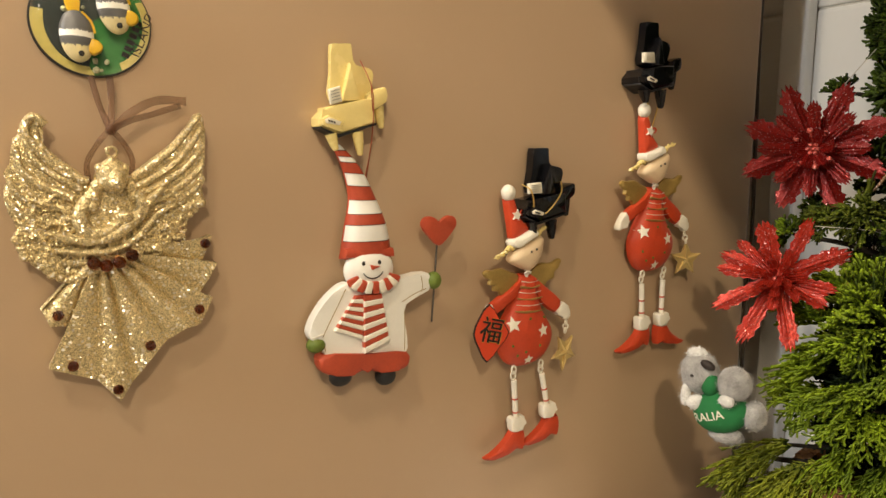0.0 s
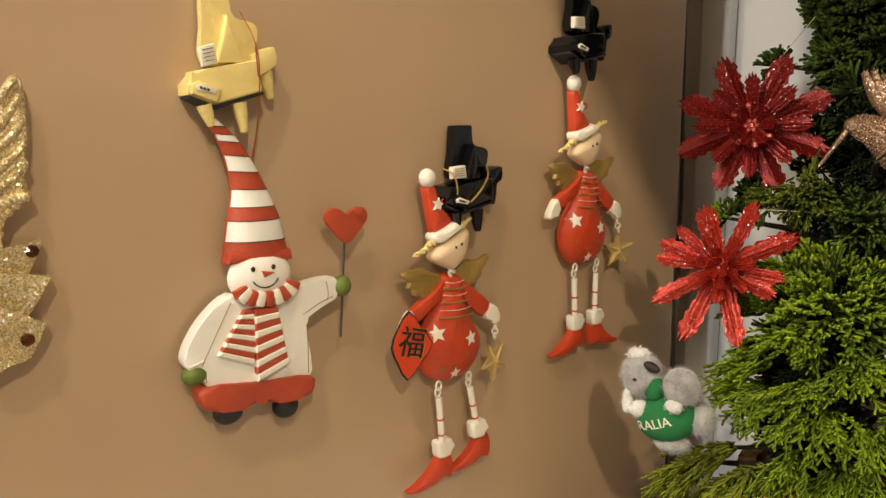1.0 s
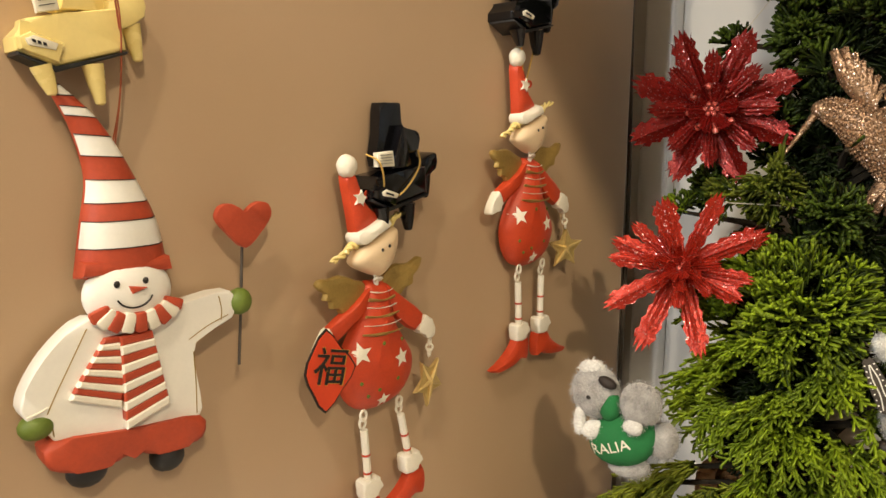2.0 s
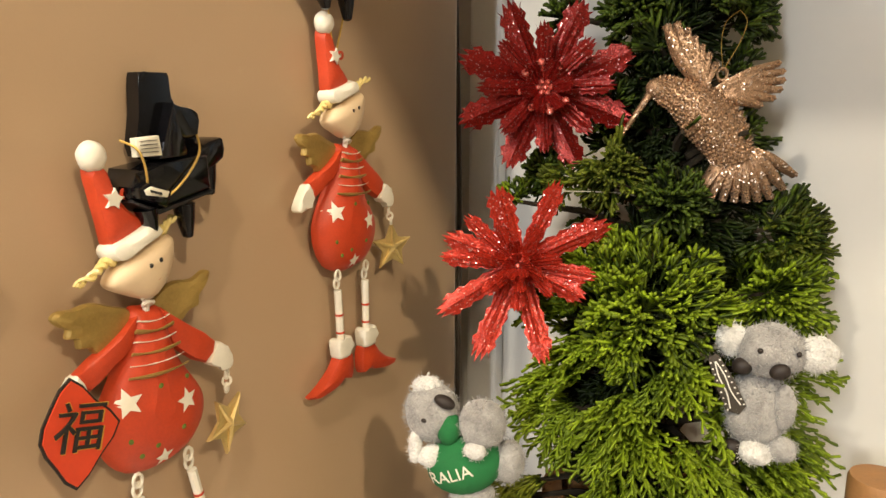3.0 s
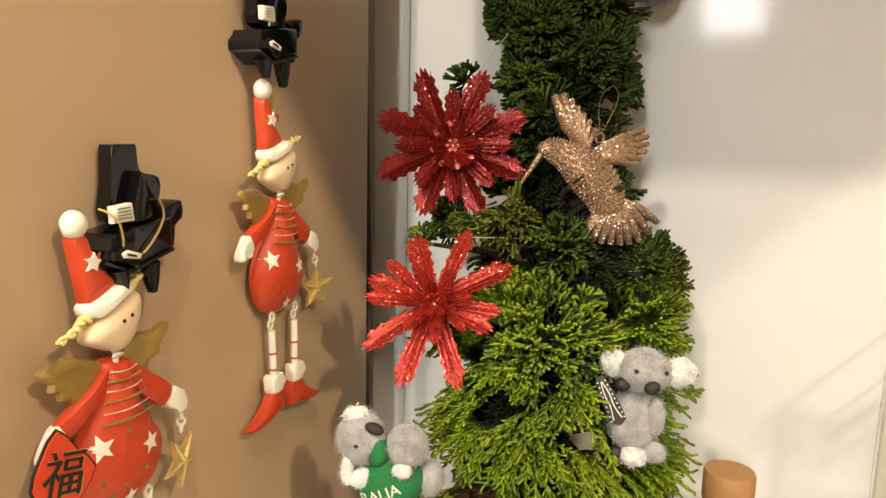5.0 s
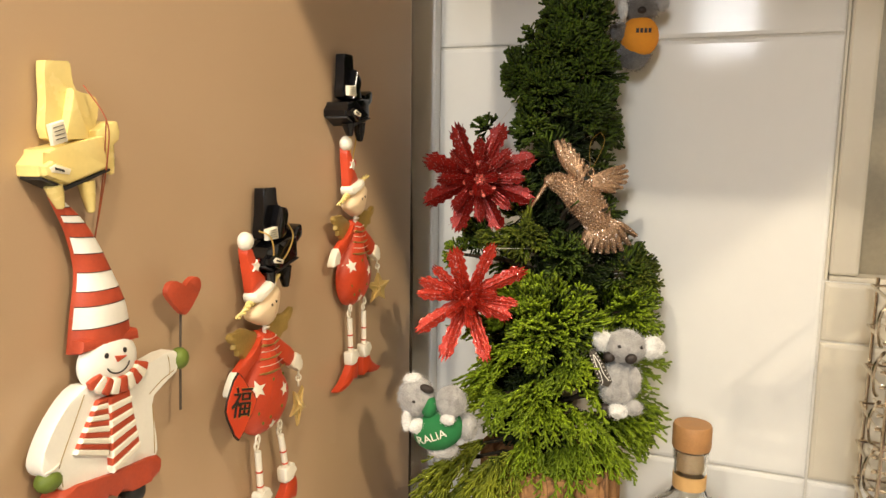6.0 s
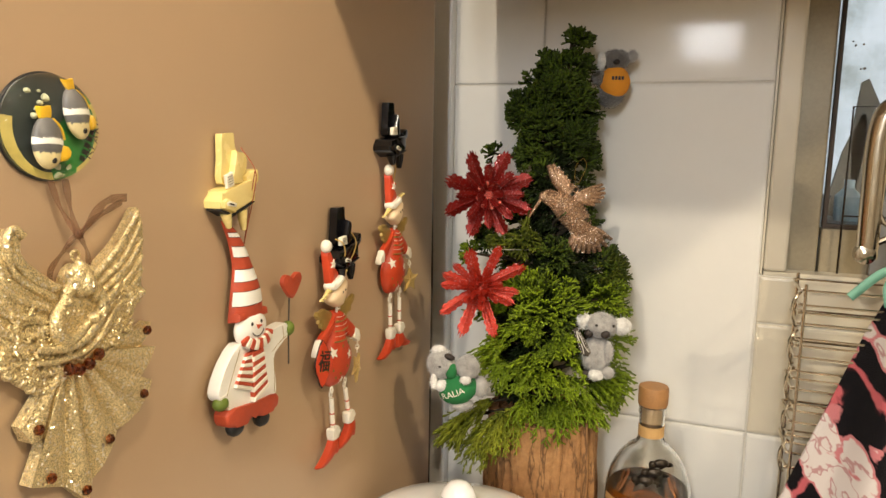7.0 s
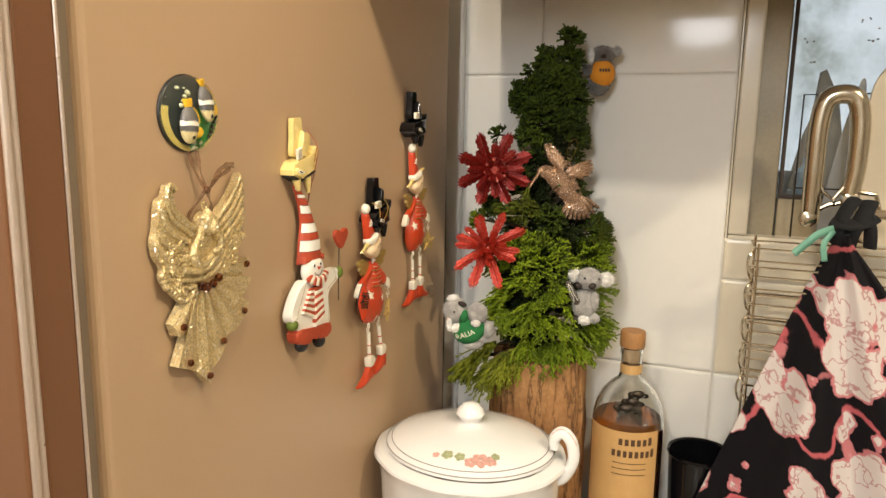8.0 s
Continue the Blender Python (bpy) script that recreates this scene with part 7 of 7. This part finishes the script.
# looped chrome handle with a towel hanging from it
handle = thing("chrome_handle", pose(0.600, -0.052, 1.355), "looped chrome handle fixed to a chrome rail", "handle")
loop = smooth_line([(0.0, 0.018, -0.010), (0.0, 0.0185, 0.050), (0.0, 0.0180, 0.100), (0.0, 0.0110, 0.124), (0.0, -0.0115, 0.126), (0.0, -0.0205, 0.102), (0.0, -0.0215, 0.050), (0.0, -0.018, 0.020)], 6, False)
bm = bmesh.new()
tube(bm, loop, [0.0090 + 0.0012 * math.sin(math.pi * i / (len(loop) - 1)) for i in range(len(loop))], 18)
part("loop", bm, M_CHROME, handle)
for y, z in ((0.020, -0.006), (-0.019, 0.016)):
    bm = bmesh.new()
    lathe(bm, [(0.0, -0.009), (0.0085, -0.008), (0.0095, 0.0), (0.0085, 0.008), (0.004, 0.010), (0.0, 0.0105)], 20, 0, Matrix.Translation((0.0, y, z)) @ pose(0, 0, 0, 0, -90, 0))
    part("rivet", bm, M_CHROME, handle, "round chrome rivet")
bm = bmesh.new()
tube(bm, [(0.0, 0.020, -0.006), (0.004, 0.010, 0.004), (0.004, 0.0, 0.010), (0.004, -0.010, 0.012), (0.0, -0.020, 0.016)], 0.003, 8)
tube(bm, [(-0.002, -0.012, 0.030), (-0.004, -0.002, 0.016), (-0.003, 0.008, 0.024), (-0.002, 0.016, 0.040)], 0.0022, 8)
part("bracket", bm, M_CHROME, handle)
bm = bmesh.new()
tube(bm, [(0.0, -0.026, 0.002), (0.0, -0.50, 0.002)], 0.0055, 12)
tube(bm, [(0.010, -0.030, 0.024), (0.010, -0.045, 0.022), (0.010, -0.050, 0.004), (0.012, -0.06, -0.001), (0.012, -0.5, -0.001)], 0.0028, 8)
part("rail", bm, M_CHROME, handle, "horizontal chrome rail")
for y in (-0.12, -0.42):
    bm = bmesh.new()
    tube(bm, [(0.0, y, 0.002), (0.142, y, 0.002)], 0.004, 10)
    part("rail_arm", bm, M_CHROME, handle, "chrome arm to the window frame")

# thin wire stand on the sill
stand = thing("wire_stand", pose(0.684, -0.025, WIN_B + 0.004), "thin dark wire stand on the window sill", "stand")
rod("wire_frame", [(0.0, 0.0, 0.0), (0.0, 0.0, 0.170), (0.0, -0.10, 0.172)], 0.0011, stand, M_EMBLEM)
rod("wire_frame", [(0.0, -0.10, 0.172), (0.0, -0.10, 0.0)], 0.0011, stand, M_EMBLEM)
rod("wire_frame", [(0.0, 0.0, 0.060), (0.0, -0.10, 0.060)], 0.0009, stand, M_EMBLEM)
for y, h, w, turn in ((-0.066, 0.190, 0.013, -6), (-0.084, 0.18, 0.012, -10)):
    bm = bmesh.new()
    slab(bm, smooth_line([(-w, 0.0), (w, 0.0), (w * 0.95, h * 0.5), (w * 0.4, h * 0.9), (0.0, h), (-w * 0.4, h * 0.9), (-w * 0.95, h * 0.5)], 3), 0.0, 0.003, 0, 0.001)
    solo("spatula", bm, M_DUSK, Matrix.Translation((0.687, y, WIN_B + 0.004)) @ pose(0, 0, 0, 90, 0, -90) @ pose(0, 0, 0, 0, 0, turn), "dark grey plastic spatula leaning on the window", "utensil")

bm = bmesh.new()
slab(bm, smooth_line([(-0.099, 0.0), (-0.095, 0.06), (-0.091, 0.12), (-0.091, 0.16), (-0.097, 0.188), (-0.112, 0.206), (-0.14, 0.216), (-0.20, 0.220), (-0.26, 0.220), (-0.27, 0.20), (-0.27, 0.0)], 3), 0.0, 0.007, 0, 0.002)
solo("chopping_board", bm, M_BOARD, Matrix.Translation((0.676, 0.0, WIN_B + 0.004)) @ Matrix(((0, 0, -1, 0), (1, 0, 0, 0), (0, 1, 0, 0), (0, 0, 0, 1))), "cream plastic chopping board standing against the window", "chopping board")

# towel gathered at the top and flaring downwards
bm = bmesh.new()
uv = bm.loops.layers.uv.new("weave")
ROWS, COLS = 46, 64
grid = []
for i in range(ROWS + 1):
    s = i / ROWS
    z = 1.338 - 0.375 * s
    half = 0.007 + 0.006 * min(s / 0.15, 1) ** 0.8 + 0.186 * max(s - 0.03, 0)
    mid = -0.064 - 0.052 * s
    row = []
    for j in range(COLS + 1):
        q = 2 * j / COLS - 1
        fold = 0.016 * s ** 0.6 * math.sin(q * 8.5 + 0.8 * math.sin(3 * s)) + 0.006 * s * math.sin(q * 19 + 1.3)
        bulge = -0.030 * (1 - q * q) - 0.050 * s
        x = 0.583 + bulge + fold
        row.append((bm.verts.new((x, mid + half * q, z - 0.012 * s * math.cos(q * 4))), (1.35 * half * q + 0.03 * s, -0.40 * s)))
    grid.append(row)
for i in range(ROWS):
    for j in range(COLS):
        c = (grid[i][j], grid[i][j + 1], grid[i + 1][j + 1], grid[i + 1][j])
        f = bm.faces.new([v for v, _ in c])
        for loop_, (_, w) in zip(f.loops, c):
            loop_[uv].uv = w
towel = solo("hand_towel", bm, M_TOWEL, Matrix.Identity(4), "black terry towel with white and pink flowers", "towel", angle=80)
mod = towel.modifiers.new("thick", "SOLIDIFY")
mod.thickness, mod.offset = 0.004, -1
bm = bmesh.new()
for pts, w in (([(0.0, 0.010, -0.020), (-0.007, 0.010, 0.0), (-0.008, 0.004, 0.018), (0.0, -0.004, 0.028)], 0.011), ([(0.0, -0.002, -0.024), (-0.009, -0.004, -0.004), (-0.009, -0.012, 0.012), (0.0, -0.018, 0.026)], 0.012), ([(-0.004, 0.016, 0.004), (-0.011, 0.004, 0.002), (-0.011, -0.012, 0.004), (-0.003, -0.024, 0.010)], 0.010), ([(-0.003, -0.016, 0.014), (-0.008, -0.020, -0.004), (-0.004, -0.022, -0.022)], 0.010)):
    tube(bm, smooth_line(pts, 5, False), w * 0.75, 12, flat=0.5)
solo("hanging_strap", bm, surface("black_cloth", (0.008, 0.008, 0.009), 0.9, 0, 0.2, 80, 700, 0.5), pose(0.588, -0.070, 1.345), "black cloth strap knotted over the chrome handle", "strap")
bm = bmesh.new()
for pts, w in (([(0.575, -0.055, 1.342), (0.568, -0.040, 1.336), (0.566, -0.022, 1.318), (0.564, -0.018, 1.314)], 0.008), ([(0.575, -0.055, 1.340), (0.566, -0.046, 1.326), (0.564, -0.048, 1.308)], 0.006)):
    line = smooth_line(pts, 5, False)
    rows = []
    for i, p in enumerate(line):
        d = (line[min(i + 1, len(line) - 1)] - line[max(i - 1, 0)]).normalized()
        s = d.cross(Vector((-1, 0, 0))).normalized() * w / 2
        rows += [p + s, p - s + Vector((0.001, 0, 0))]
    put_verts(bm, rows, [(2 * i, 2 * i + 1, 2 * i + 3, 2 * i + 2) for i in range(len(line) - 1)])
mint = solo("mint_ribbon", bm, M_MINT, Matrix.Identity(4), "mint green ribbon tied above the towel", "ribbon")
mod = mint.modifiers.new("thick", "SOLIDIFY")
mod.thickness = 0.0008

# ---- wall tiles, one by one ----
TILE_W, TILE_H, JOINT, TILE_T = 0.237, 0.371, 0.0020, 0.0030
tile_meshes = {}


def wall_tile(y0, y1, z0, z1, material):
    w, h = round(y1 - y0 - JOINT, 4), round(z1 - z0 - JOINT, 4)
    if w < 0.01 or h < 0.01:
        return
    if (w, h, material.name) not in tile_meshes:
        b = bmesh.new()
        tmp = bmesh.new()
        lo = [tmp.verts.new((0.0, y, z)) for y, z in ((-w / 2, -h / 2), (w / 2, -h / 2), (w / 2, h / 2), (-w / 2, h / 2))]
        for depth, inset in ((0.0014, 0.0), (0.0024, 0.0008), (TILE_T, 0.0035)):
            hi = [tmp.verts.new((-depth, y, z)) for y, z in ((-w / 2 + inset, -h / 2 + inset), (w / 2 - inset, -h / 2 + inset), (w / 2 - inset, h / 2 - inset), (-w / 2 + inset, h / 2 - inset))]
            for i in range(4):
                tmp.faces.new((lo[i], lo[(i + 1) % 4], hi[(i + 1) % 4], hi[i]))
            lo = hi
        tmp.faces.new(lo)
        merge(b, tmp)
        tile_meshes[(w, h, material.name)] = finish("tile", b, material, 4)
    ob = new("tile", tile_meshes[(w, h, material.name)])
    ob.matrix_world = pose(WALL_X, (y0 + y1) / 2, (z0 + z1) / 2, random.uniform(-0.05, 0.05), random.uniform(-0.12, 0.12), random.uniform(-0.12, 0.12))
    ob.parent = wall_east


rows_z = [1.139 + TILE_H * i for i in range(-3, 4)]
for z0 in rows_z:
    z1 = min(z0 + TILE_H, 2.4)
    for i in range(-6, 5):
        y0, y1 = 0.050 + TILE_W * i, 0.050 + TILE_W * (i + 1)
        y1 = min(y1, 1.05)
        if z0 < 0 or y1 - y0 < 0.02:
            continue
        if i >= 0 or y1 <= WIN_R or z1 <= WIN_B:
            wall_tile(y0, y1, z0, z1, M_TILE)
        elif z0 < WIN_B < z1:
            wall_tile(y0, y1, z0, 1.261, M_CREAM)
            wall_tile(y0, y1, 1.261, WIN_B, M_CREAM)
        elif z0 >= WIN_T:
            wall_tile(y0, y1, z0, z1, M_TILE)
